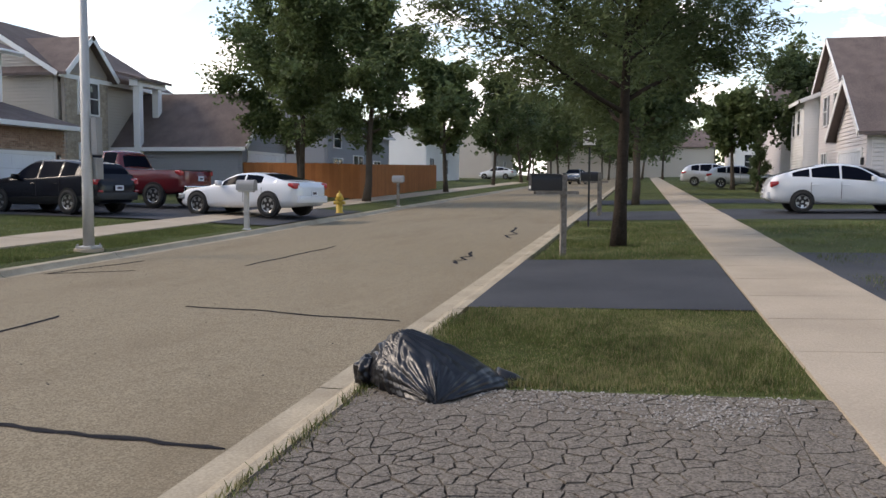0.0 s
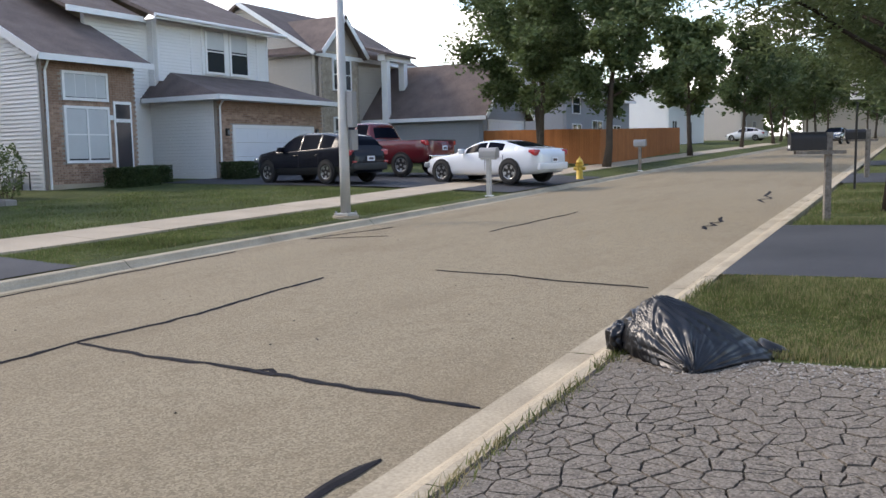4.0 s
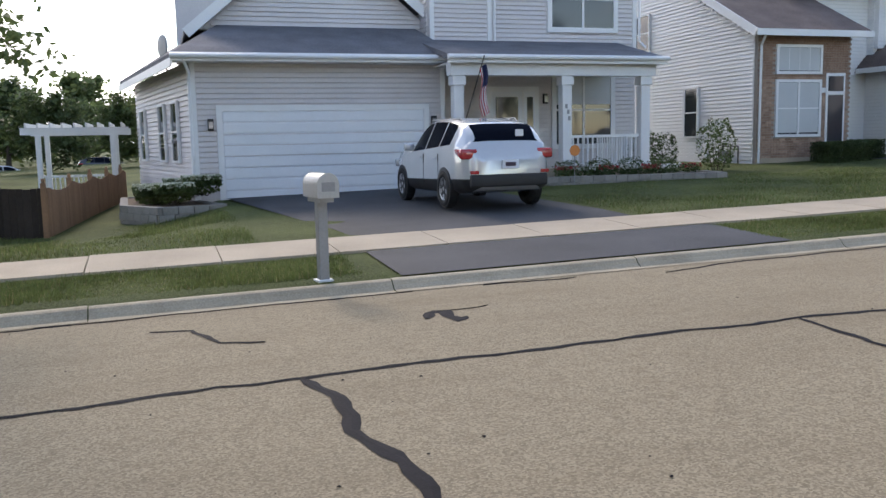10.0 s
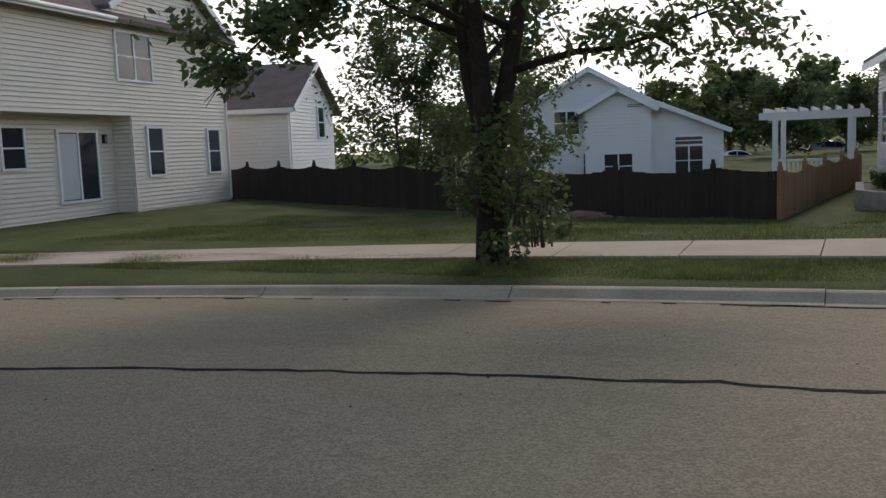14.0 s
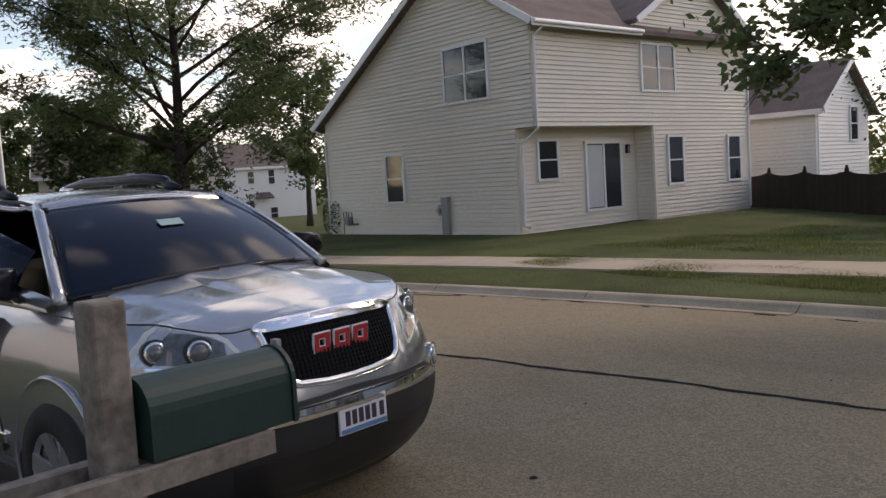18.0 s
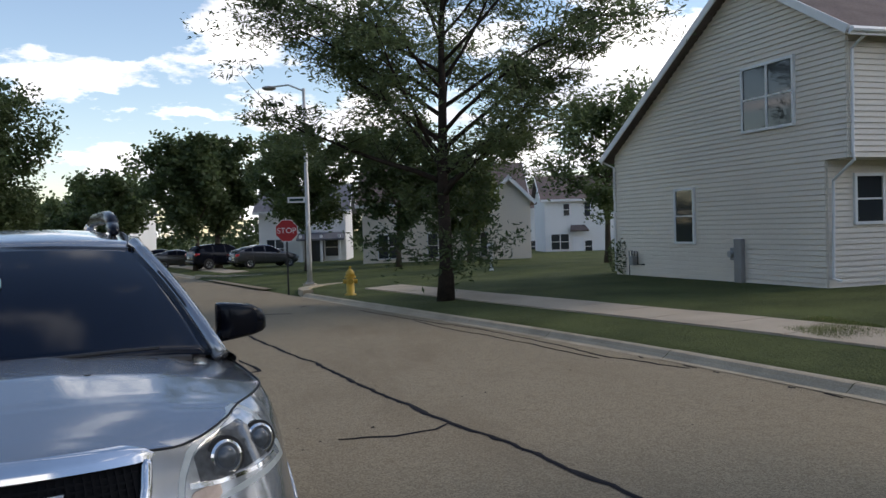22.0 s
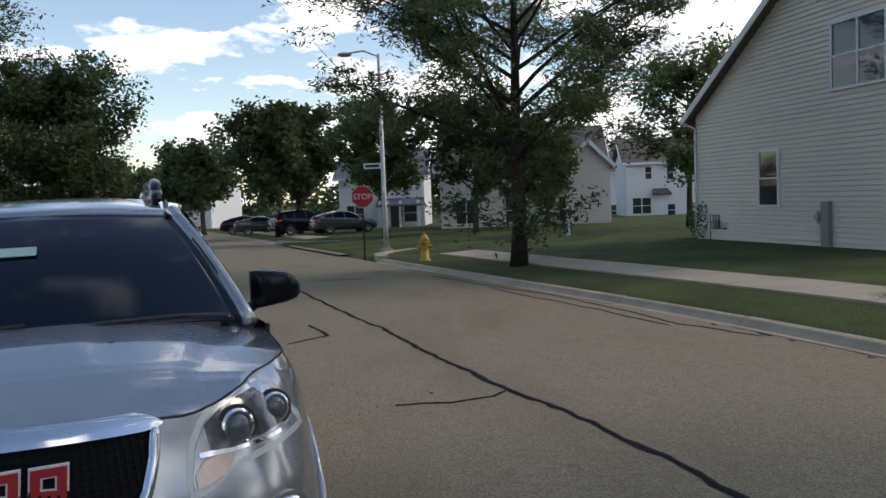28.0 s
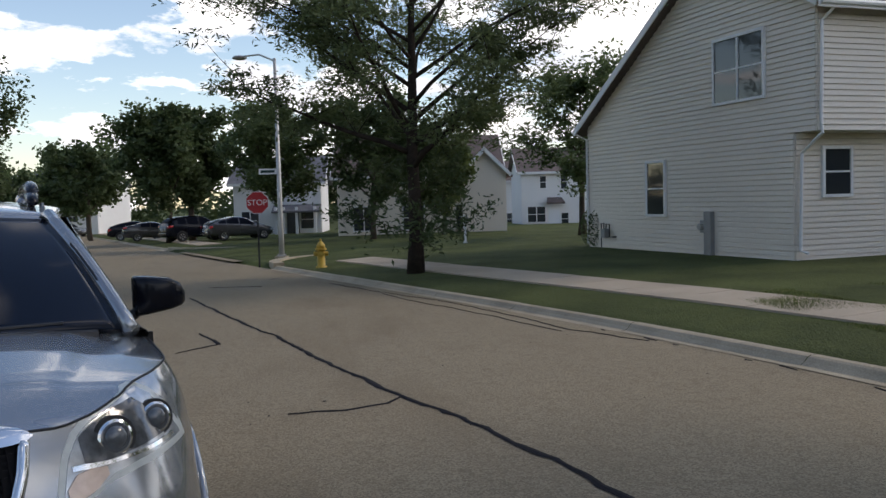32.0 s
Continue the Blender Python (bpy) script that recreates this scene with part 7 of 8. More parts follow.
fence((38.3, 9.8), (58.0, 10.8), 1.6, "fence_orange", "orange-stained timber fence along the street", cap=False, tall_posts=0.02)


# ---- plainer houses round about ----
def simple_house(pos, ang, W, D, h, rise, siding, shingle, label, wins=(), ridge="x", zb=None, garage=None, side_wins=(), name="house", lap=0.16):
    """A house on a rectangle: front from pos along ang; wins as (u, z, w, h, cols)."""
    H = empty(name, Matrix(), label, "house")
    f = Vector((math.cos(radians(ang)), math.sin(radians(ang)), 0)); g = Vector((-f.y, f.x, 0))
    O = Vector((*pos, 0))
    zb = ground_z(*pos) - 0.2 if zb is None else zb

    def P(u, v, z=0.0):
        return O + f * u + g * v + Vector((0, 0, z))
    gab = lambda e: [(0, h), (0.5, h + rise), (1, h)] if e else None
    wall("wall", P(0, 0).xy, P(W, 0).xy, zb, h, siding, H, top=gab(ridge == "y"), lap=lap, boards=False)
    wall("wall", P(W, 0.16).xy, P(W, D).xy, zb, h, siding, H, top=gab(ridge == "x"), lap=lap, boards=False)
    wall("wall", P(0, D).xy, P(0, 0.16).xy, zb, h, siding, H, top=gab(ridge == "x"), lap=lap, boards=False)
    wall("wall", P(W, D).xy, P(0, D).xy, zb, h, siding, H, lap=0)
    o = 0.4
    k = o * rise / (D / 2 if ridge == "x" else W / 2)
    if ridge == "x":
        A = [P(-o, -o, h - k), P(W + o, -o, h - k), P(W + o, D / 2, h + rise + 0.06), P(-o, D / 2, h + rise + 0.06)]
        B = [P(-o, D + o, h - k), P(W + o, D + o, h - k), P(W + o, D / 2, h + rise + 0.06), P(-o, D / 2, h + rise + 0.06)]
        board("fascia", P(-o, -o - 0.03, h - k), P(W + o, -o - 0.03, h - k), 0.04, 0.2, "trim", H)
        for u in (-o - 0.03, W + o + 0.03):
            board("rake_board", P(u, -o, h - k + 0.03), P(u, D / 2, h + rise + 0.09), 0.04, 0.22, "trim", H)
    else:
        A = [P(-o, -o, h - k), P(W / 2, -o, h + rise + 0.06), P(W / 2, D + o, h + rise + 0.06), P(-o, D + o, h - k)]
        B = [P(W + o, -o, h - k), P(W / 2, -o, h + rise + 0.06), P(W / 2, D + o, h + rise + 0.06), P(W + o, D + o, h - k)]
        board("rake_board", P(-o, -o - 0.03, h - k + 0.03), P(W / 2, -o - 0.03, h + rise + 0.09), 0.04, 0.22, "trim", H)
        board("rake_board", P(W / 2, -o - 0.03, h + rise + 0.09), P(W + o, -o - 0.03, h - k + 0.03), 0.04, 0.22, "trim", H)
        board("fascia", P(-o - 0.03, -o, h - k), P(-o - 0.03, D + o, h - k), 0.04, 0.2, "trim", H)
    roof("roof", A, shingle, H); roof("roof", B, shingle, H)
    for u, z, w, hh, c in wins:
        add_window(H, P(u, -0.03, z), ang, w, hh, cols=c, fw=0.07)
    for v, z, w, hh, c in side_wins:      # on the side at u = 0
        add_window(H, P(-0.03, v, z), ang - 90, w, hh, cols=c, fw=0.07)
    if garage:
        garage_door(H, P(garage[0], -0.02, zb + 0.2), ang, garage[1], 2.1)
    return H, P


# the stone-fronted house past the white one, and its grey garage wing
H3, P3 = simple_house((36.0, 24.0), 0, 9.5, 9.0, 7.0, 2.6, "siding_tan", "shingle_brown", "tan house with pale stone front, tall porch posts and brown roof",
                      wins=[(1.3, 5.3, 1.5, 1.5, 2), (1.2, 2.2, 1.5, 1.6, 2)], ridge="x", side_wins=[(6.5, 5.0, 0.8, 1.3, 1)])
wst = wall("stone_front", (36.0, 23.6), (39.4, 23.6), 0.8, 7.0, "mortar", H3, lap=0, top=[(0, 7.0), (0.5, 8.6), (1, 7.0)])
brick_face((36.0, 23.6), (39.4, 23.6), 0.9, 6.95, wst, material="brick_tan", keep=lambda u, z: not (1.1 < u < 2.6 and (4.9 < z < 6.6 or 2.1 < z < 3.6)), limit=0, bl=0.32, bh=0.12)
roof("roof", [(35.6, 23.2, 6.8), (37.7, 23.2, 8.75), (37.7, 27.0, 8.75), (35.6, 27.0, 6.8)], "shingle_brown", H3)
roof("roof", [(39.8, 23.2, 6.8), (37.7, 23.2, 8.75), (37.7, 27.0, 8.75), (39.8, 27.0, 6.8)], "shingle_brown", H3)
board("rake_board", (35.55, 23.17, 6.82), (37.7, 23.17, 8.8), 0.04, 0.24, "trim", H3)
board("rake_board", (37.7, 23.17, 8.8), (39.85, 23.17, 6.82), 0.04, 0.24, "trim", H3)
add_window(H3, (37.0, 23.57, 5.0), 0, 1.5, 1.5, cols=2, fw=0.08)
add_window(H3, (37.0, 23.57, 2.2), 0, 1.5, 1.3, cols=2, fw=0.08)
for x in (40.2, 42.0):
    part("porch_post", box(x - 0.18, x + 0.18, 22.2, 22.56, 0.8, 6.6, 0.01), "trim", H3)
part("porch_beam", box(39.8, 42.5, 22.15, 22.62, 6.6, 6.95), "trim", H3)
roof("porch_roof", [(39.6, 21.9, 6.98), (42.7, 21.9, 6.98), (42.7, 24.3, 7.6), (39.6, 24.3, 7.6)], "shingle_brown", H3)
G3, _ = simple_house((40.5, 16.8), 0, 5.6, 7.5, 3.85, 2.6, "siding_blue", "shingle_brown", "grey-sided garage wing with brown roof and white door", ridge="y", garage=(0.7, 4.4))
simple_house((56.0, 18.0), -4, 12.0, 9.0, 5.6, 2.3, "siding_blue", "shingle_grey", "grey-blue house behind the orange fence", wins=[(1, 1.9, 1.4, 1.5, 2), (4.5, 1.7, 1.8, 2.0, 2), (8.5, 1.9, 1.4, 1.5, 2), (1, 4.2, 1.2, 1.2, 1), (8.5, 4.2, 1.2, 1.2, 1)])
simple_house((84.0, 18.0), -4, 12.0, 9.0, 6.4, 2.4, "siding_white", "shingle_brown", "white house up the street among trees", wins=[(1, 2.8, 1.4, 1.5, 2), (6, 2.8, 1.4, 1.5, 2)])
simple_house((112.0, 16.0), -4, 12.0, 9.0, 7.0, 2.4, "siding_tan", "shingle_brown", "tan house far up the street", wins=[(1, 3.4, 1.4, 1.5, 2), (6, 3.4, 1.4, 1.5, 2)])
# the grey house on the near side, beyond the white hatchback
HN, PN = simple_house((52.0, -12.55), 180, 6.2, 10.0, 7.1, 2.2, "siding_grey", "shingle_brown", "pale grey two-storey house with white trim and dark shutters", zb=0.8, ridge="y",
                      wins=[(1.4, 4.9, 0.8, 1.5, 1), (3.9, 4.9, 0.8, 1.5, 1), (1.2, 1.9, 1.2, 1.5, 2)])
for u in (1.05, 2.3, 3.55, 4.8):
    sh = part("shutter", box(0, 0.28, -0.06, -0.046, 0, 1.55), "paint_dark", HN, "dark louvred shutter"); sh.matrix_local = local(PN(u, 0, 4.9), 180)
simple_house((56.5, -11.8), 180, 4.2, 5.0, 6.6, 0.9, "siding_white", "shingle_brown", "white two-storey bay of the near house", zb=0.9, wins=[(0.8, 4.6, 0.8, 1.4, 1), (2.4, 4.6, 0.8, 1.4, 1)])
N2, _ = simple_house((40.2, -11.1), 180, 5.2, 9.0, 4.0, 2.0, "siding_grey", "shingle_brown", "pale grey garage wing with a white door", zb=0.7, ridge="y", garage=(0.7, 3.8))
wall_lamp(N2, (35.35, -11.06, 2.6), 180)
simple_house((62.0, -12.0), -90, 9.0, 10.0, 6.6, 2.4, "siding_grey", "shingle_brown", "grey house farther up the near side", zb=1.1, wins=[(1, 2.6, 1.4, 1.4, 2), (5, 4.6, 1.4, 1.4, 2)])
simple_house((92.0, -12.0), -90, 9.0, 10.0, 7.2, 2.4, "siding_white", "shingle_brown", "white house far up the near side", zb=1.6, wins=[(1, 3.4, 1.4, 1.4, 2)])
simple_house((150.0, -14.0), 90, 26.0, 9.0, 8.0, 2.6, "siding_tan", "shingle_brown", "tan houses closing the far end of the street", zb=2.6, wins=[(3, 4, 1.4, 1.4, 2), (10, 4, 1.4, 1.4, 2), (17, 4, 1.4, 1.4, 2)])

# behind the lawn: the pale house with a lower wing, and one behind the fence
HB, PB = simple_house((-16.9, 38.6), 15, 6.4, 9.0, 3.4, 1.75, "siding_white", "shingle_grey", "pale back of a two-storey house with patio door", zb=-1.0, ridge="y",
                      wins=[(1.5, 2.0, 1.2, 1.1, 2), (2.9, -0.1, 0.8, 1.1, 1)])
simple_house((-13.6, 38.1), 15, 3.1, 2.0, 3.25, 0.8, "siding_white", "shingle_grey", "pale projecting bay of a house with patio doors", zb=-1.0, ridge="y", wins=[(0.9, -0.2, 1.3, 1.15, 2), (2.0, 3.15, 0.75, 0.12, 1)])
HW, PW = simple_house((-13.6, 39.0), 15, 6.2, 6.0, 2.1, 1.25, "siding_white", "shingle_grey", "pale low wing of a house with a tall window", zb=-1.0, ridge="y", wins=[(4.0, -0.15, 1.25, 1.35, 2), (4.0, 1.3, 1.25, 0.35, 1)])
HL, PL = simple_house((-27.8, 25.8), 18, 5.0, 6.6, 3.7, 1.9, "siding_white", "shingle_brown", "white-sided house with a brown gable roof behind a dark fence", zb=-0.8, ridge="x")
add_window(HL, PL(5.03, 4.0, 2.3), 108, 0.9, 1.35, cols=1, fw=0.07)

# unseen plain houses added behind the camera: close the near side, darken the car's flank
simple_house((11.0, -14.0), 180, 14.0, 9.0, 6.0, 2.4, "siding_tan", "shingle_brown", "unseen plain tan house added at the head of the cracked driveway", zb=0.0)
simple_house((-7.5, -15.0), 172, 13.0, 9.0, 6.0, 2.4, "siding_grey", "shingle_brown", "unseen plain grey house added on the near side", zb=-0.4)

# beyond the crossing street
simple_house((-58.6, 2.9), 82, 10.4, 9.0, 3.4, 2.5, "siding_beige", "shingle_brown", "cream house beyond the crossing street", zb=-1.2, wins=[(1, -0.3, 1.3, 1.5, 2), (4.2, -0.3, 1.3, 1.5, 2), (7.6, -0.3, 1.3, 1.5, 2)])
simple_house((-56.4, 10.7), 82, 2.7, 4.5, 3.4, 1.3, "siding_beige", "shingle_brown", "cream gabled end wing of a house", zb=-1.6, ridge="y")
wall_c = part("chimney", box(-58.4, -57.2, 9.2, 10.3, -1.6, 6.0, 0.02), "siding_beige")
tagged(wall_c, "cream-sided chimney stack beside a house", "chimney")
HF, PF = simple_house((-75.2, 19.4), 82, 7.5, 8.0, 3.9, 2.0, "siding_white", "shingle_brown", "white house with a small porch roof in the distance", zb=-1.9, wins=[(1.6, 2.3, 0.5, 1.0, 1), (3.4, 2.2, 0.5, 1.2, 1), (0.5, -0.6, 1.5, 1.3, 2), (3.4, -0.9, 0.6, 1.0, 1)])
roof("porch_roof", [PF(2.0, -1.0, 1.05), PF(3.6, -1.0, 1.05), PF(3.4, 0.0, 1.5), PF(2.2, 0.0, 1.5)], "shingle_brown", HF)
dr = part("front_door", box(0, 0.95, -0.06, 0, 0, 2.05), "door_white", HF); dr.matrix_local = local(PF(2.3, 0, -1.6), 82)
simple_house((-92.0, 18.0), 82, 5.6, 9.0, 3.5, 2.0, "siding_white", "shingle_brown", "white house with brown roof in the distance", zb=-2.4, wins=[(2.4, 1.4, 1.0, 1.3, 2), (3.4, -1.3, 1.2, 1.2, 2)])
HP, PP = simple_house((-72.3, -4.6), 84, 6.8, 8.0, 3.4, 2.0, "siding_white", "shingle_grey", "white house with a columned porch behind parked cars", zb=-1.6, wins=[(0.6, -0.4, 1.3, 1.4, 2), (5.2, -0.4, 1.0, 1.4, 1)])
for u in (3.4, 4.0, 5.0, 6.4):
    po = part("porch_post", box(-0.1, 0.1, -0.1, 0.1, 0, 2.5, 0.01), "trim", HP); po.matrix_local = local(PP(u, -1.3, -1.2), 84)
roof("porch_roof", [PP(3.1, -1.6, 1.0), PP(6.8, -1.6, 1.0), PP(6.8, 0.0, 1.5), PP(3.1, 0.0, 1.5)], "shingle_grey", HP)
dr = part("front_door", box(0, 0.95, -0.06, 0, 0, 2.05), "paint_dark", HP); dr.matrix_local = local(PP(4.1, 0, -1.15), 84)
simple_house((-119.4, -35.9), 75, 12.0, 9.0, 4.6, 2.0, "siding_white", "shingle_grey", "white house far down the street", zb=-2.8, wins=[(2, 0, 1.4, 1.4, 2), (8, 0, 1.4, 1.4, 2)])
simple_house((-48.0, -26.0), 160, 10.0, 9.0, 3.5, 2.2, "siding_tan", "shingle_brown", "tan house on the near side down the street", zb=-1.2)

# ---- vehicles ----
hero_suv()
tuc = car("crossover", (5.55, 14.0), 91, "paint_pearl", 4.4, 1.82, 1.66, "silver crossover with grey lower trim parked before the garage", 0.345, cladding=True, name="car")
for s in (1, -1):
    part("roof_rail", tube([(0.5, s * 0.53, 1.57), (0.4, s * 0.54, 1.635), (-1.2, s * 0.54, 1.62), (-1.4, s * 0.53, 1.53)], 0.018, 6), "steel_grey", tuc)
part("sticker", box(-2.02, -2.00, -0.35, -0.2, 1.28, 1.4), "sign_white", tuc)
car("crossover", (23.0, 14.3), 78, "paint_black", 4.7, 1.85, 1.60, "black hatchback crossover parked in the drive", 0.35, name="car", cladding=True)
tr = car("truck", (27.3, 14.6), 84, "paint_red", 5.6, 1.98, 1.95, "dark red pickup truck with chrome bumper parked in the drive", 0.40, (0.17, 0.79), name="truck")
part("chrome_bumper", box(-2.9, -2.78, -0.9, 0.9, 0.52, 0.72, 0.02), "chrome", tr, "chrome rear bumper")
part("bed_well", box(-2.72, -0.4, -0.82, 0.82, 1.2, 1.262), "black", tr)
car("coupe", (24.9, 8.9), 78, "paint_white", 4.5, 1.86, 1.33, "white sports coupe parked across the sidewalk", 0.36, (0.19, 0.78), name="car")
car("hatch", (28.6, -8.9), -90, "paint_white", 4.46, 1.75, 1.49, "white hatchback parked in a drive", 0.32, name="car")
car("coupe", (35.5, -11.0), -90, "paint_dark", 4.6, 1.8, 1.42, "dark red-black sedan parked in a drive", 0.33, name="car")
car("crossover", (62.0, -9.5), -95, "paint_pearl", 4.6, 1.8, 1.5, "silver car parked in a far drive", 0.33, name="car")
car("crossover", (70.0, -8.3), -95, "paint_pearl", 4.8, 1.9, 1.7, "silver van parked in a far drive", 0.33, name="car")
car("hatch", (88.0, 3.6), 170, "paint_dark", 4.5, 1.8, 1.5, "dark car parked far up the street", 0.33, name="car")
car("hatch", (104.0, 14.0), 80, "paint_white", 4.5, 1.8, 1.5, "white car in a drive far up the street", 0.33, name="car")
car("hatch", (-61.0, -3.6), 115, "paint_dark", 4.5, 1.75, 1.5, "dark grey hatchback parked in a drive", 0.32, name="car")
car("crossover", (-63.5, -6.6), 120, "paint_black", 4.6, 1.85, 1.7, "black crossover parked in a drive", 0.34, name="car")
car("coupe", (-70.0, -10.2), 100, "paint_dark", 4.7, 1.8, 1.42, "dark sedan parked down the street", 0.33, name="car")
car("hatch", (-76.0, -12.6), 100, "paint_black", 4.5, 1.8, 1.5, "black car parked down the street", 0.33, name="car")
car("crossover", (-108.0, -26.0), 70, "paint_dark", 4.6, 1.85, 1.6, "dark car parked far down the street", 0.34, name="car")
car("coupe", (-11.0, 70.0), 10, "paint_white", 4.7, 1.8, 1.42, "white sedan in a distant car park", 0.33, name="car", z=-0.9)
car("crossover", (-5.0, 84.0), 10, "paint_dark", 4.7, 1.8, 1.6, "grey car in a distant car park", 0.33, name="car", z=-0.7)

# ---- the fronts of the gardens ----


def stone_bed(pts, h, label, courses=2, soil="mulch"):
    """A low wall of split blocks round a planting bed; pts is its outline."""
    B = empty("stone_planter", Matrix(), label, "planter")
    blk = box(-0.145, 0.145, -0.09, 0.09, 0.003, h / courses - 0.003, 0.008)
    me = bpy.data.meshes.new("block"); blk.to_mesh(me); blk.free(); me.materials.append(M["stone"])
    base = min(ground_z(*p) for p in pts)
    for (xa, ya), (xb, yb) in zip(pts, pts[1:]):
        L_ = math.hypot(xb - xa, yb - ya); n = max(1, round(L_ / 0.3)); ang = math.atan2(yb - ya, xb - xa)
        for c in range(courses):
            for i in range(n):
                u = (i + 0.5 + (0.25 if c % 2 else -0.0)) / n
                o = new("block", me); o.parent = B
                x, y = xa + (xb - xa) * u, ya + (yb - ya) * u
                o.matrix_local = Matrix.Translation((x, y, base - 0.04 + c * h / courses)) @ Matrix.Rotation(ang, 4, "Z") @ Matrix.Diagonal((L_ / n / 0.3, 1, 1, 1))
    b = bmesh.new()
    f = b.faces.new([b.verts.new((x, y, base + h - 0.07)) for x, y in pts])
    part("soil", b, soil, B)
    return B


stone_bed([(7.2, 17.2), (9.2, 16.9), (13.3, 16.3), (13.6, 17.6), (12.3, 17.66)], 0.3, "low grey split-stone bed with red and white flowers")
stone_bed([(0.5, 18.9), (1.0, 17.2), (-0.3, 16.9), (-1.1, 18.2), (-1.2, 21.5), (-0.2, 21.6)], 0.5, "grey split-stone planter with pale hydrangeas", 3)


def flowers(pos, w, d, h, color, n, seed, label):
    rng = np.random.default_rng(seed)
    z0 = pos[2]
    T = empty("flower_bed", Matrix.Translation(pos), label, "flowers")
    cen = rng.uniform(-0.5, 0.5, (n * 3, 3)) * np.array([w, d, h]) + np.array([0, 0, h / 2])
    quad_cloud("leaves", cen, 0.07, 0.6, "leaf_maple", T, rng)["kind"] = "stuff"
    cen = rng.uniform(-0.5, 0.5, (n, 3)) * np.array([w, d, h * 0.5]) + np.array([0, 0, h * 0.85])
    quad_cloud("petals", cen, 0.055, 0.9, color, T, rng, label="")["kind"] = "stuff"
    return T


M["petal_red"] = mat("petal_red", (0.42, 0.03, 0.04), 0.6, vary=0.3, bump=0)
M["petal_white"] = mat("petal_white", (0.75, 0.74, 0.70), 0.6, vary=0.1, bump=0)
M["petal_cream"] = mat("petal_cream", (0.55, 0.56, 0.44), 0.6, vary=0.2, bump=0)
M["orange"] = mat("orange", (0.75, 0.25, 0.06), 0.6, vary=0.1, bump=0)
bz = ground_z(10, 17) + 0.2
for i in range(7):
    flowers((9.3 + i * 0.55, 17.12 - i * 0.07, bz + 0.02), 0.5, 0.3, 0.2, "petal_red" if i % 2 == 0 else "petal_white", 90, 20 + i, "low red bedding flowers" if i % 2 == 0 else "low white bedding flowers")
for i, x in enumerate((9.5, 10.4, 11.3, 12.2)):
    shrub((x, 17.42), 0.75, 0.5, 0.5, "leaf_maple", 900, 0.05, 40 + i, "small round green shrub in the flower bed", zlift=0.1)
for i, (x, y) in enumerate(((0.6, 18.0), (0.0, 17.6), (-0.4, 18.4), (0.2, 18.8), (-0.5, 19.6))):
    shrub((x, y), 0.8, 0.7, 0.36, "leaf_pale", 500, 0.09, 50 + i, "hydrangea bush with pale flower heads", zlift=0.30)
    flowers((x, y, ground_z(x, y) + 0.52), 0.85, 0.75, 0.2, "petal_cream", 900, 60 + i, "pale hydrangea flower heads")
shrub((13.4, 19.7), 1.5, 1.2, 1.15, "leaf_dark", 2500, 0.07, 3, "dark green rounded shrub against the house")
shrub((14.9, 18.8), 1.0, 1.0, 1.5, "leaf_maple", 900, 0.10, 4, "loose leafy shrub beside the flower bed")
shrub((20.1, 19.7), 1.6, 0.9, 0.62, "leaf_dark", 12000, 0.07, 5, "dark green clipped box hedge before the brick front", boxy=True)
shrub((21.6, 20.3), 0.9, 0.8, 0.62, "leaf_dark", 9000, 0.07, 6, "dark green clipped hedge by the path", boxy=True)
shrub((24.5, 19.0), 1.2, 0.9, 0.65, "leaf_dark", 9000, 0.07, 7, "dark green clipped hedge at the garage corner", boxy=True)
shrub((-31.6, 10.9), 1.8, 1.5, 1.3, "leaf_maple", 2600, 0.09, 8, "leafy green shrub at the corner of the beige house")
for i, (x, y) in enumerate(((52.5, -9.4), (54.2, -9.6), (56.0, -9.8))):
    tree((x, y), 4.2, 0.2, 0.9, "leaf_dark", 5000, 0.12, 0.5, 70 + i, 0.08, 10, 1.2, "dark green columnar evergreen", shape="cone")

# flag on the porch post
fl = empty("flag", Matrix.Translation((6.85, 17.6, 2.0)), "red and white striped flag with a blue canton on a pole", "flag")
part("pole", tube([(0, 0, 0.1), (0.32, -0.5, 1.6)], 0.014, 8), "black", fl)
NC, NR = 12, 26
for key, material, rows_ in (("stripes_red", "sign_red", 0), ("stripes_white", "sign_white", 1)):
    b = bmesh.new()
    def fp(i, j):
        u, v = i / NC, j / NR
        return Vector((0.22 + 0.30 * u * (0.55 + 0.3 * v) + 0.04 * math.sin(v * 7), -0.42 - 0.05 * math.sin(u * 9 + v * 3), 1.42 - v * 1.15 - 0.12 * (1 - u)))
    for i in range(NC):
        for j in range(NR):
            canton = j < 11 and i >= 4
            if canton or (i % 2) != rows_:
                continue
            b.faces.new([b.verts.new(fp(*q)) for q in ((i, j), (i + 1, j), (i + 1, j + 1), (i, j + 1))])
    part(key, b, material, fl)
b = bmesh.new()
for i in range(4, NC):
    for j in range(11):
        b.faces.new([b.verts.new(fp(*q)) for q in ((i, j), (i + 1, j), (i + 1, j + 1), (i, j + 1))])
M["navy"] = mat("navy", (0.02, 0.025, 0.08), 0.7, vary=0.1, bump=0)
part("canton", b, "navy", fl)

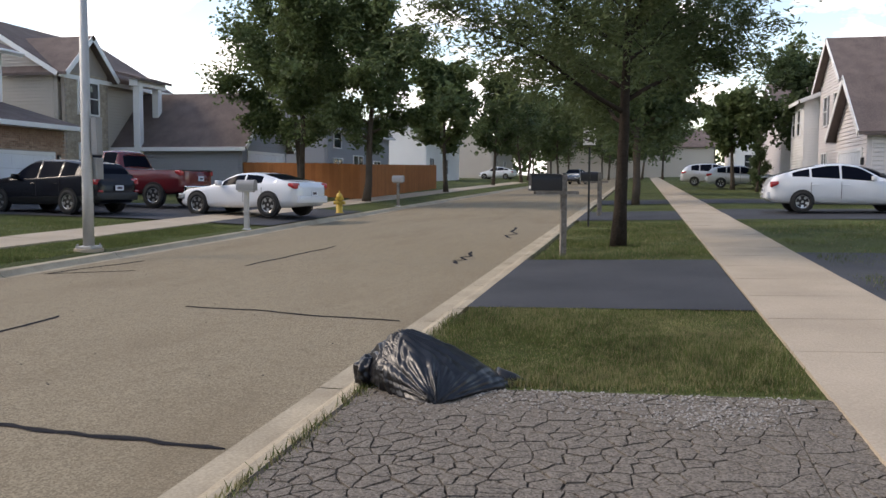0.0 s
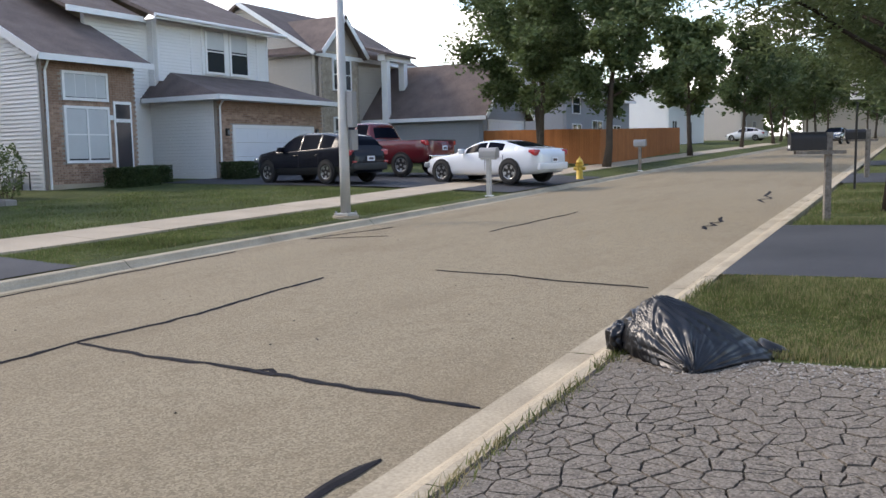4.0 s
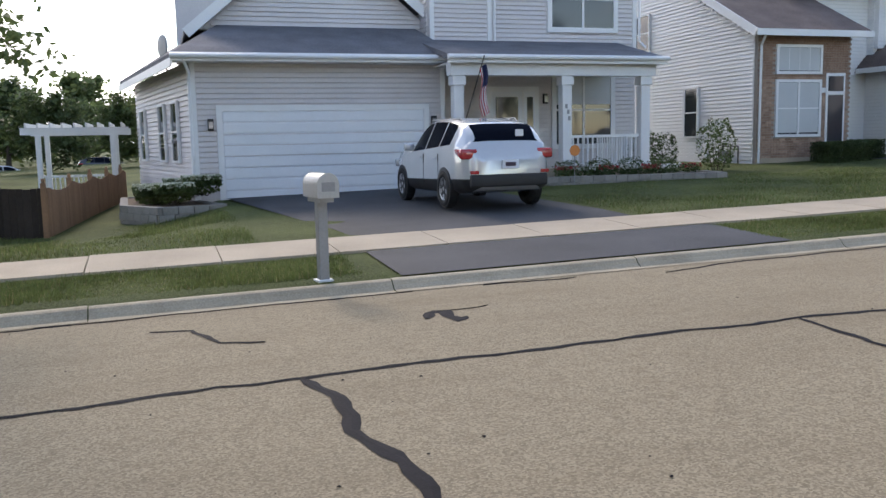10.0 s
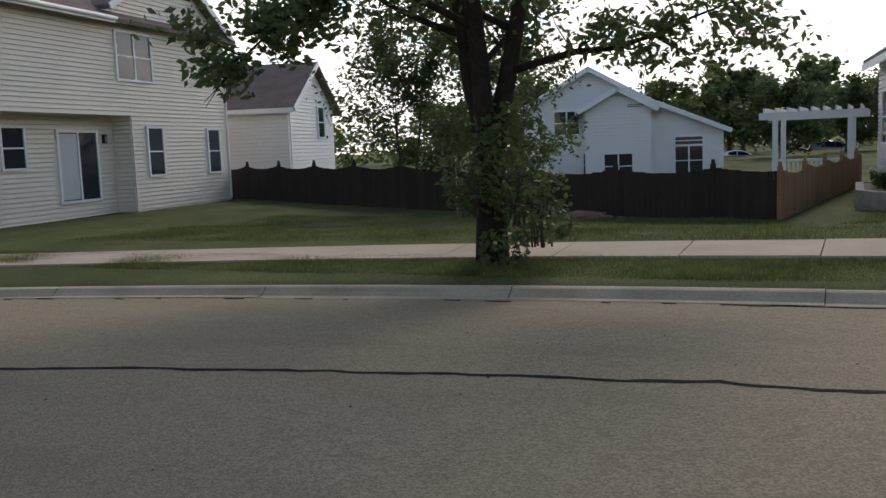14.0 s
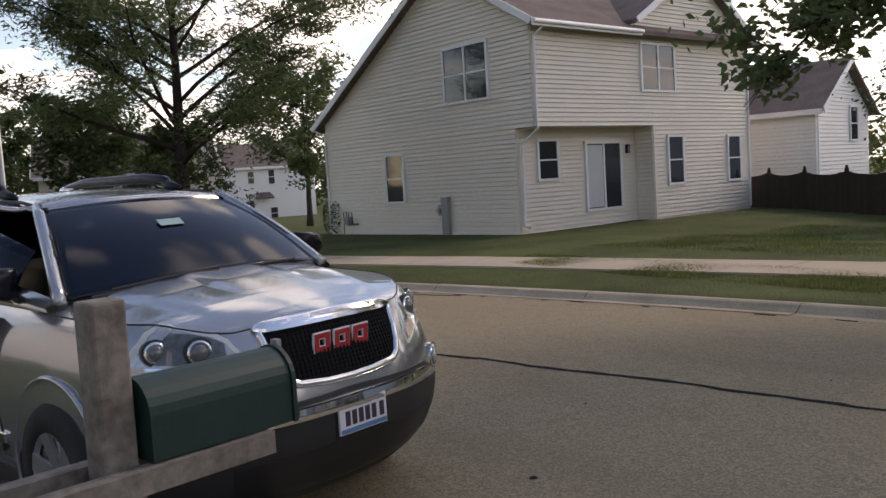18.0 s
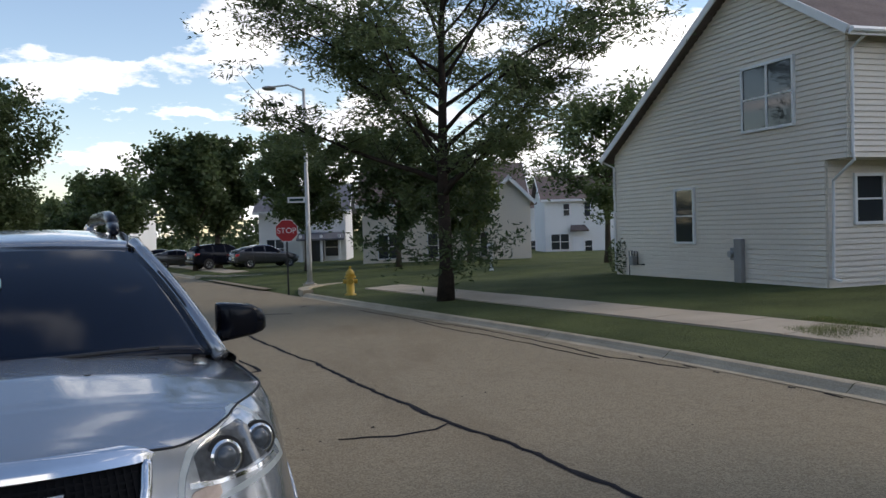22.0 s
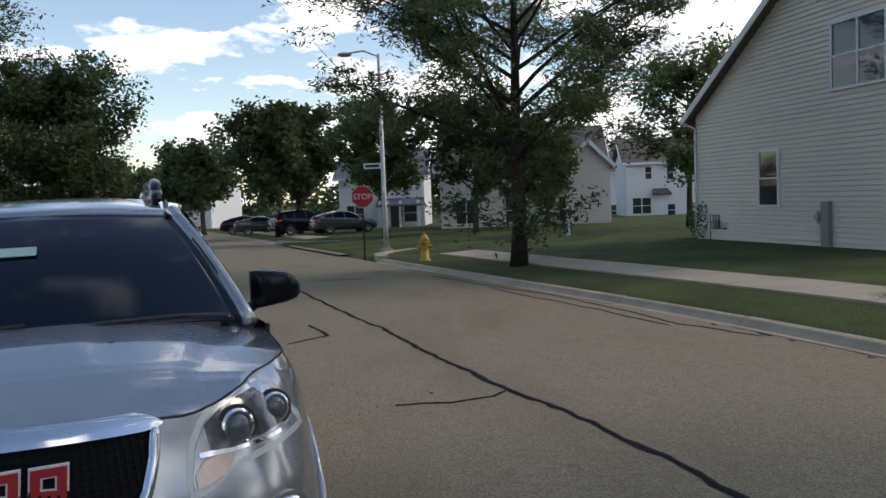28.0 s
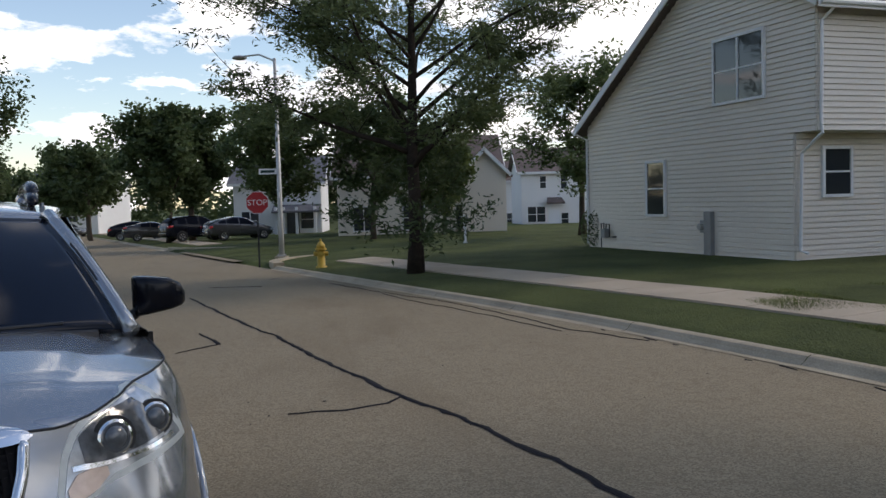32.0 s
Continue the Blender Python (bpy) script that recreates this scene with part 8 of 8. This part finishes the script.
# small signs, bins, pergola
dec = empty("garden_sign", Matrix.Translation((9.35, 16.75, ground_z(9.3, 16.7))), "small orange octagonal garden sign on a stake", "garden sign")
part("stake", tube([(0, 0, -0.1), (0, 0, 0.75)], 0.01, 6), "steel_grey", dec)
part("plate", tube([(0, -0.02, 0.85), (0, -0.005, 0.85)], 0.14, 8), "orange", dec)
wb = empty("wheeled_bin", Matrix.Translation((40.2, 16.0, ground_z(40.2, 16.0))), "dark wheeled bin beside a garage", "wheeled bin")
part("body", box(-0.3, 0.3, -0.3, 0.3, 0.03, 0.95, 0.04), "black", wb); part("lid", box(-0.33, 0.33, -0.34, 0.34, 0.95, 1.03, 0.03), "black", wb)
pg = empty("pergola", Matrix.Translation((-2.75, 27.6, ground_z(-2.75, 27.6))), "white timber pergola behind the house", "pergola")
for x in (-1.1, 1.1):
    for y in (0, 2.4):
        part("post", box(x - 0.08, x + 0.08, y - 0.08, y + 0.08, 0, 2.2, 0.01), "trim", pg)
for y in (0, 2.4):
    part("beam", box(-1.6, 1.6, y - 0.05, y + 0.05, 2.2, 2.42), "trim", pg)
for x in frange(-1.4, 1.4, 0.35):
    part("rafter", box(x - 0.025, x + 0.025, -0.4, 2.8, 2.42, 2.56), "trim", pg)
rl = part("rail", box(-1.0, 1.0, -0.04, 0.04, 0.85, 0.92), "trim", pg)
for x in frange(-0.95, 0.95, 0.14):
    part("baluster", box(x - 0.02, x + 0.02, -0.02, 0.02, 0.1, 0.85), "trim", rl)

md = bmesh.new(); bmesh.ops.create_icosphere(md, subdivisions=4, radius=1)
for v in md.verts:
    k = 1 + 0.25 * noise.noise(v.co * 2.5) + 0.12 * noise.noise(v.co * 7)
    v.co = Vector((v.co.x * 0.65 * k, v.co.y * 0.4 * k, max(-0.05, v.co.z * 0.2 * k)))
mo = part("soil_mound", md, "mulch", smooth=True)
mo.location = (-6.8, 16.9, ground_z(-6.8, 16.9))
tagged(mo, "low mound of dry brown soil by the fence", "soil")

# ---- trees ----
tree((-5.3, 8.2), 7.6, 2.6, 4.0, "leaf_maple", 36000, 0.125, 0.5, 29, 0.21, 21, 0.5, "broad shade tree with a dark forking trunk on the lawn strip", stems=3, spread=0.30, fork=1.6, gaps=0.45, bark="bark_dark", droop=0.35, extra=((-1.4, -3.2, 2.65),))
for i, (dx, dy, w, h, zl, n) in enumerate(((0.5, -0.3, 1.0, 1.6, 0.55, 420), (-0.05, -0.5, 0.9, 1.2, 0.7, 260), (0.75, -0.1, 0.8, 1.0, 0.25, 200), (0.35, -0.4, 0.7, 0.5, 0.0, 110))):
    shrub((-5.3 + dx, 8.2 + dy), w, 0.7, h, "leaf_maple", int(n * 1.8), 0.11, 80 + i, "leafy suckers sprouting from the tree's foot", name="tree_suckers", zlift=zl)
tree((-24.8, 3.35), 10.8, 2.7, 5.8, "leaf_locust", 90000, 0.18, 0.25, 12, 0.2, 30, 0.85, "honey locust with spreading feathery branches by the sidewalk", shape="oval", droop=0.3, spread=0.24, layer=0.6, gaps=0.45, bark="bark_dark", lean_by=0.3)
tree((-26.4, 3.6), 4.2, 0.4, 2.3, "leaf_dark", 5200, 0.2, 0.3, 90, 0.05, 12, 0.5, "dark loose conifer sapling behind a trunk", shape="cone", droop=0.4, spread=0.3)
tree((16.6, -2.5), 7.6, 2.3, 4.4, "leaf_locust", 100000, 0.15, 0.24, 13, 0.14, 18, 0.55, "honey locust on the lawn strip by the mailbox", lean_by=0.25, bark="bark_dark", shape="flat", droop=0.3, spread=0.24)
tree((36.4, 8.9), 9.4, 2.3, 2.7, "leaf_maple", 42000, 0.19, 0.6, 14, 0.17, 16, 0.9, "dense green maple before the orange fence", spread=0.34)
tree((38.0, 12.6), 10.5, 2.4, 3.7, "leaf_maple", 55000, 0.2, 0.6, 15, 0.2, 18, 0.9, "dense green maple with two stems", stems=2, spread=0.34)
far_trees = [(52, 8.8, 8.0, 2.9), (73, 9.4, 9, 3.8), (88, 9.0, 9, 4), (101, 10, 9.5, 4.2), (118, 9, 10, 4.5), (105, 6.8, 8.5, 4), (112, -5.5, 9, 4.2), (122, 1.5, 10, 5), (128, 7.5, 10, 5), (58, -8.6, 5.5, 2.6), (36, -2.7, 7.5, 3.2), (48, -2.7, 7.5, 3.2), (62, -2.6, 8, 3.6), (78, -2.6, 8, 3.6), (95, -2.6, 9, 4), (115, -3, 10, 4.5), (135, 3, 11, 6), (140, 14, 11, 6), (66, 24, 11, 5), (58, -13, 8, 3.5), (74, -16, 10, 5), (96, -20, 11, 5.5)]
for i, (x, y, h, r) in enumerate(far_trees):
    tree((x, y), h, 2.2, r, ("leaf_maple", "leaf_dark", "leaf_locust")[i % 3], 9000, 0.34, 0.65, 100 + i, 0.15, 12, 0.9, "street tree in full green leaf up the street", spread=0.34)
# behind the lawn
tree((-13.6, 20.6), 4.6, 0.6, 2.6, "leaf_dark", 9000, 0.16, 0.5, 130, 0.07, 14, 1.0, "multi-stemmed leafy shrub tree behind the fence", stems=3, spread=0.38)
tree((-10.6, 21.0), 4.2, 0.8, 2.2, "leaf_maple", 7000, 0.16, 0.5, 131, 0.07, 12, 1.0, "leafy shrub tree behind the fence", stems=2, spread=0.38)
tree((-11.2, 72), 6.2, 1.0, 2.6, "leaf_dark", 9000, 0.4, 0.6, 132, 0.2, 14, 1.2, "tall dark tree in the distance", spread=0.34)
for i, x in enumerate((-21, -15.5, -6.5, -3.2, 0.4, 4.5)):
    tree((x, 60 + 5 * math.sin(i * 2.3)), 4.6 + 1.1 * math.sin(i * 1.9), 0.3, 2.9, ("leaf_maple", "leaf_pale", "leaf_dark")[i % 3], 6000, 0.3, 0.6, 230 + i, 0.12, 12, 0.9, "bushy green tree beyond the back gardens", spread=0.42)
# pale leaves on most of these put distance haze into the colour
for i in range(16):
    x = -46 + i * 6.5
    tree((x, 88 + 9 * math.sin(i * 2.1)), 6 + 1.6 * math.sin(i * 1.3), 0.6, 4.2, ("leaf_maple", "leaf_pale", "leaf_pale")[i % 3], 4200, 0.6, 0.65, 140 + i, 0.2, 10, 0.9, "green tree on the skyline, haze put into its leaf colour", spread=0.42)
# down the street to the west
tree((-39.4, -14.1), 7.4, 1.2, 3.7, "leaf_dark", 52000, 0.2, 0.6, 160, 0.2, 18, 0.8, "dense round dark green tree", spread=0.34)
tree((-41.5, -18.5), 12.0, 2.0, 4.2, "leaf_locust", 16000, 0.22, 0.35, 161, 0.2, 14, 0.8, "taller feathery tree behind a round one", spread=0.34)
tree((-65.5, -7.0), 9.0, 2.2, 3.6, "leaf_dark", 22000, 0.36, 0.65, 162, 0.24, 16, 0.9, "dense dark maple beside the street", spread=0.34)
tree((-63, -8.3), 8.6, 2.2, 3.6, "leaf_dark", 14000, 0.34, 0.65, 163, 0.16, 14, 0.9, "dark maple beside the street", spread=0.34)
tree((-50.6, -0.6), 7.0, 2.0, 3.4, "leaf_maple", 14000, 0.3, 0.5, 164, 0.16, 14, 0.9, "green tree before a cream house", spread=0.34)
tree((-50, 4.4), 7.0, 1.6, 3.6, "leaf_dark", 12000, 0.3, 0.5, 165, 0.16, 14, 0.9, "dark tree before a cream house", spread=0.34)
tree((-52, 8.7), 5.6, 1.2, 2.2, "leaf_pale", 10000, 0.3, 0.6, 166, 0.14, 14, 0.9, "pale green tree before a cream house", spread=0.34)
tree((-42.5, 13.8), 7.6, 2.0, 3.6, "leaf_maple", 11000, 0.28, 0.4, 167, 0.16, 14, 0.9, "green tree behind the beige house", spread=0.34)
for i in range(10):
    tree((-84 - i * 7, -18 - i * 4.2 + 3 * math.sin(i)), 7.5 + math.sin(i * 1.7), 2, 4.2, ("leaf_dark", "leaf_maple")[i % 2], 5000, 0.5, 0.65, 180 + i, 0.18, 10, 0.9, "street tree down the street", spread=0.38)
for i in range(9):
    tree((-112, 6 + i * 8), 8.5 + 1.5 * math.sin(i * 2.2), 1, 4.6, ("leaf_dark", "leaf_maple")[i % 2], 4200, 0.55, 0.65, 200 + i, 0.2, 10, 0.9, "tree on the skyline to the west", spread=0.42)

# ---- the wooded skyline all round ----
rngw = np.random.default_rng(77)
for nm, a0, a1, dist in (("far_wood", 62, 150, 125), ("far_wood", 150, 215, 150), ("far_wood", -40, 62, 190)):
    cen = []
    for k in np.arange(a0, a1, 1.1):
        ang = radians(k + rngw.uniform(-0.4, 0.4)); d = dist + rngw.uniform(-12, 14)
        x, y = math.cos(ang) * d, math.sin(ang) * d
        hh, rr = rngw.uniform(5.5, 9.5) * dist / 125, rngw.uniform(2.2, 3.8) * dist / 125
        u = rngw.normal(size=(210, 3)); u /= np.linalg.norm(u, axis=1, keepdims=True); u *= rngw.uniform(0.35, 1.0, (210, 1)) ** 0.5
        cen.append(u * np.array([rr, rr, hh * 0.5]) + np.array([x, y, base_z(x) + hh * 0.5]))
    cen = np.concatenate(cen)
    # the first belt takes the pale leaf colour in place of haze
    tagged(quad_cloud(nm, cen, 0.85 * dist / 125, 0.7, "leaf_pale" if a0 == 62 else "leaf_dark", None, rngw), "green belt of trees on the skyline", "woods", kind="stuff")

# ---- the crossing street ----
cs = empty("crossing_street", Matrix(), "worn asphalt crossing street", "road", kind="structure")
a_, b_ = street(-36.3, 3.4), street(-48.4, 3.4)
bm = bmesh.new()
dirn = (street(-40, 10) - street(-40, 0)); dirn.z = 0; dirn.normalize()
for w0, w1 in zip(frange(0, 90, 3), frange(0, 90, 3)[1:]):
    q = []
    for p, w in ((a_, w0), (b_, w0), (b_, w1), (a_, w1)):
        v = p + dirn * w
        q.append(bm.verts.new((v.x, v.y, base_z(v.x) + 0.115 + (0 if w > 1 else -0.1))))
    bm.faces.new(q)
bmesh.ops.remove_doubles(bm, verts=bm.verts, dist=0.01)
part("carriageway", bm, "road", cs)
kr = empty("kerb_corner", Matrix(), "pale concrete kerb round the corner of the crossing", "kerb", kind="structure")
for s0_, way in ((-31.5, -1), (-53.1, 1)):
    pts = []
    for i in range(9):
        k = math.pi / 2 * i / 8
        s_, o_ = s0_ + way * 4.6 * math.sin(k), 3.8 + 4.6 * (1 - math.cos(k))
        p = street(s_, o_); pts.append(Vector((p.x, p.y, base_z(p.x))))
    for p, q in zip(pts, pts[1:]):
        board("kerb_stone", p + Vector((0, 0, 0.15)), q + Vector((0, 0, 0.15)), 0.35, 0.25, "kerb", kr)

# ---- grass blades on the lawn strips near the camera ----


def blades(name, n, area, hgt, seed, label, bend=0.5, dry=0.2):
    """Single blades over an area given as (x0, x1, y0, y1)."""
    rng = np.random.default_rng(seed)
    x0, x1, y0, y1 = area
    x, y = rng.uniform(x0, x1, n), rng.uniform(y0, y1, n)
    edge = np.minimum.reduce([x - x0, x1 - x, y - y0, y1 - y])
    keep = (edge > rng.uniform(0, 0.16, n) - 0.02)
    x, y = x[keep], y[keep]; n = len(x)
    z = np.array([ground_z(a, b) for a, b in zip(x, y)]) - 0.005
    h = hgt * rng.uniform(0.5, 1.25, n) * (0.75 + 0.5 * np.sin(x * 2.1) * np.cos(y * 1.7))
    k = rng.uniform(0, 2 * np.pi, n); w = rng.uniform(0.0035, 0.007, n)
    lean = rng.uniform(0, bend, n) * h; lk = rng.uniform(0, 2 * np.pi, n)
    base = np.stack([x, y, z], 1); side = np.stack([np.cos(k) * w, np.sin(k) * w, 0 * w], 1)
    tip = base + np.stack([np.cos(lk) * lean, np.sin(lk) * lean, h], 1)
    v = np.stack([base - side, base + side, tip], 1).reshape(-1, 3)
    me = bpy.data.meshes.new(name)
    me.vertices.add(3 * n); me.vertices.foreach_set("co", v.ravel().astype(np.float32))
    me.loops.add(3 * n); me.loops.foreach_set("vertex_index", np.arange(3 * n, dtype=np.int32))
    me.polygons.add(n); me.polygons.foreach_set("loop_start", np.arange(0, 3 * n, 3, dtype=np.int32))
    me.update(calc_edges=True)
    for key in ("blade", "blade_dark", "blade_dry"):
        me.materials.append(M[key])
    patch = np.sin(x * 1.9 + 0.7 * np.sin(y * 2.3)) * np.cos(y * 1.6 + 0.9 * np.sin(x * 1.3)) * 0.22
    r_ = rng.random(n)
    me.polygons.foreach_set("material_index", np.where(r_ < 0.28 - patch, 1, np.where(r_ > 1 - dry * (1 + 1.2 * patch / 0.22 * 0.5), 2, 0)).astype(np.int32))
    return tagged(new(name, me), label, "grass", kind="stuff")


blades("grass", 100000, (5.6, 8.95, -4.05, -1.12), 0.062, 1, "short green grass with dry patches", dry=0.3)
blades("grass", 45000, (14.05, 24.0, -4.05, -1.15), 0.07, 2, "short dry grass round the mailbox")
blades("grass", 40000, (8.0, 24.0, -12.0, -5.55), 0.07, 3, "short grass beyond the sidewalk")
blades("grass", 80000, (-16.0, 1.9, 7.1, 8.55), 0.07, 4, "short dark grass on the far lawn strip", dry=0.05)
blades("grass", 50000, (7.4, 21.0, 7.1, 8.55), 0.07, 5, "short green grass on the far lawn strip", dry=0.05)
blades("grass", 90000, (-16.0, 1.0, 10.0, 17.5), 0.08, 6, "short green grass of the open lawn", dry=0.05)
blades("grass", 50000, (7.2, 21.0, 10.0, 17.0), 0.07, 7, "short green grass of a front lawn", dry=0.05)
# tufts along the near kerb
rng = np.random.default_rng(9)
for i in range(26):
    x = 1.5 + i * 0.27 + rng.uniform(-0.1, 0.1)
    if x > 8.5:
        break
    blades("grass_tuft", 200, (x - 0.18, x + 0.18, -1.17, -1.01), 0.085, 300 + i, "dry grass tuft in the joint behind the kerb", 1.0, 0.45)

# ---- the crazed driveway: one slab to each cell between the cracks ----


def cells(area, size, seed, jitter=1.5):
    rng = np.random.default_rng(seed)
    x0, x1, y0, y1 = area
    nx, ny = int((x1 - x0) / size) + 4, int((y1 - y0) / size) + 4
    gx, gy = np.meshgrid(np.arange(nx) - 1.5, np.arange(ny) - 1.5)
    pts = np.stack([x0 + gx.ravel() * size, y0 + gy.ravel() * size], 1) + rng.uniform(-0.5, 0.5, (nx * ny, 2)) * size * jitter
    pts[:, 0] += (gy.ravel() % 2) * size * 0.5
    out = []
    for i, p in enumerate(pts):
        if not (x0 - size < p[0] < x1 + size and y0 - size < p[1] < y1 + size):
            continue
        poly = [(x0, y0), (x1, y0), (x1, y1), (x0, y1)]
        dist = ((pts - p) ** 2).sum(1)
        for j in np.argsort(dist)[1:22]:
            q = pts[j]; mid_ = (p + q) / 2; nn = q - p
            new_ = []
            for a_, b_ in zip(poly, poly[1:] + poly[:1]):
                da, db = (a_[0] - mid_[0]) * nn[0] + (a_[1] - mid_[1]) * nn[1], (b_[0] - mid_[0]) * nn[0] + (b_[1] - mid_[1]) * nn[1]
                if da <= 0:
                    new_.append(a_)
                if (da < 0 < db) or (db < 0 < da):
                    t_ = da / (da - db); new_.append((a_[0] + (b_[0] - a_[0]) * t_, a_[1] + (b_[1] - a_[1]) * t_))
            poly = new_
            if len(poly) < 3:
                break
        if len(poly) >= 3:
            out.append(poly)
    return out


def slab(poly, gap, rng):
    """Corners of a cell drawn in from its cracks, with a ragged outline."""
    c = np.mean(poly, 0); P_ = []
    for a_, b_ in zip(poly, poly[1:] + poly[:1]):
        for t_ in (0.0, 0.33, 0.66):
            P_.append(np.array(a_) + (np.array(b_) - np.array(a_)) * t_)
    P_ = np.array(P_)
    d = P_ - c; r = np.linalg.norm(d, axis=1, keepdims=True)
    return c, c + d * np.maximum(0.3, 1 - (gap * rng.uniform(0.4, 1.7, (len(P_), 1))) / np.maximum(r, 0.02))


DW = empty("driveway_cracked", Matrix(), "old grey asphalt driveway crazed into small slabs", "driveway", kind="structure")
rng = np.random.default_rng(21)
n_obj = 0
rest_v, rest_f = [], []
for area, size, own in (((1.9, 5.5, -3.75, -1.1), 0.112, True), ((1.9, 5.5, -7.5, -3.75), 0.13, False), ((-6.5, 1.9, -7.5, -1.1), 0.18, False)):
    for poly in cells(area, size, int(abs(area[0]) * 10) + 50):
        c, P_ = slab(poly, 0.0034 + 0.0060 * max(0.0, noise.noise((poly[0][0] * 0.9, poly[0][1] * 0.9, 3)) + 0.35), rng)
        if len(P_) < 6:
            continue
        h = rng.uniform(-0.003, 0.003); tx, ty = rng.normal(size=2) * 0.008
        top = [Vector((x, y, ground_z(x, y) + 0.018 + h + tx * (x - c[0]) + ty * (y - c[1]))) for x, y in P_]
        m_ = Vector((c[0], c[1], ground_z(*c) + 0.021 + h))
        n = len(top)
        vs = top + [v - Vector((0, 0, 0.03)) for v in top] + [m_]
        fs = [(i, (i + 1) % n, 2 * n) for i in range(n)] + [(i, n + i, n + (i + 1) % n, (i + 1) % n) for i in range(n)]
        if own and c[0] > 3.2 and n_obj < 300:
            pydata("slab", vs, fs, "old_asphalt", DW); n_obj += 1
        else:
            k = len(rest_v); rest_v += vs; rest_f += [tuple(q + k for q in f) for f in fs]
o = pydata("crazed_surface", rest_v, rest_f, "old_asphalt", DW); o["kind"] = "stuff"
# loose crumbs near the lawn's edge
bm = bmesh.new()
M["gravel_pale"] = mat("gravel_pale", (0.37, 0.345, 0.31), 0.9, vary=0.4, scale=9, fine=60, bump=0.2)
for i in range(1300):
    x, y = 5.5 - abs(rng.normal()) * 0.28, rng.uniform(-3.9, -1.3)
    if i > 900:
        x, y = 5.0 + rng.normal() * 0.16, -3.35 + rng.normal() * 0.22
    r = rng.uniform(0.003, 0.012); z = ground_z(x, y) + 0.021
    p = Vector((x, y, z))
    vs = [bm.verts.new(p + Vector((math.cos(k) * r, math.sin(k) * r, 0))) for k in (0, 1.6, 3.1, 4.7)]
    t_ = bm.verts.new(p + Vector((0, 0, r * 0.8)))
    for i in range(4):
        bm.faces.new((vs[i], vs[(i + 1) % 4], t_))
tagged(part("gravel", bm, "gravel_pale"), "pale loose gravel crumbs at the driveway's edge", "gravel", kind="stuff")
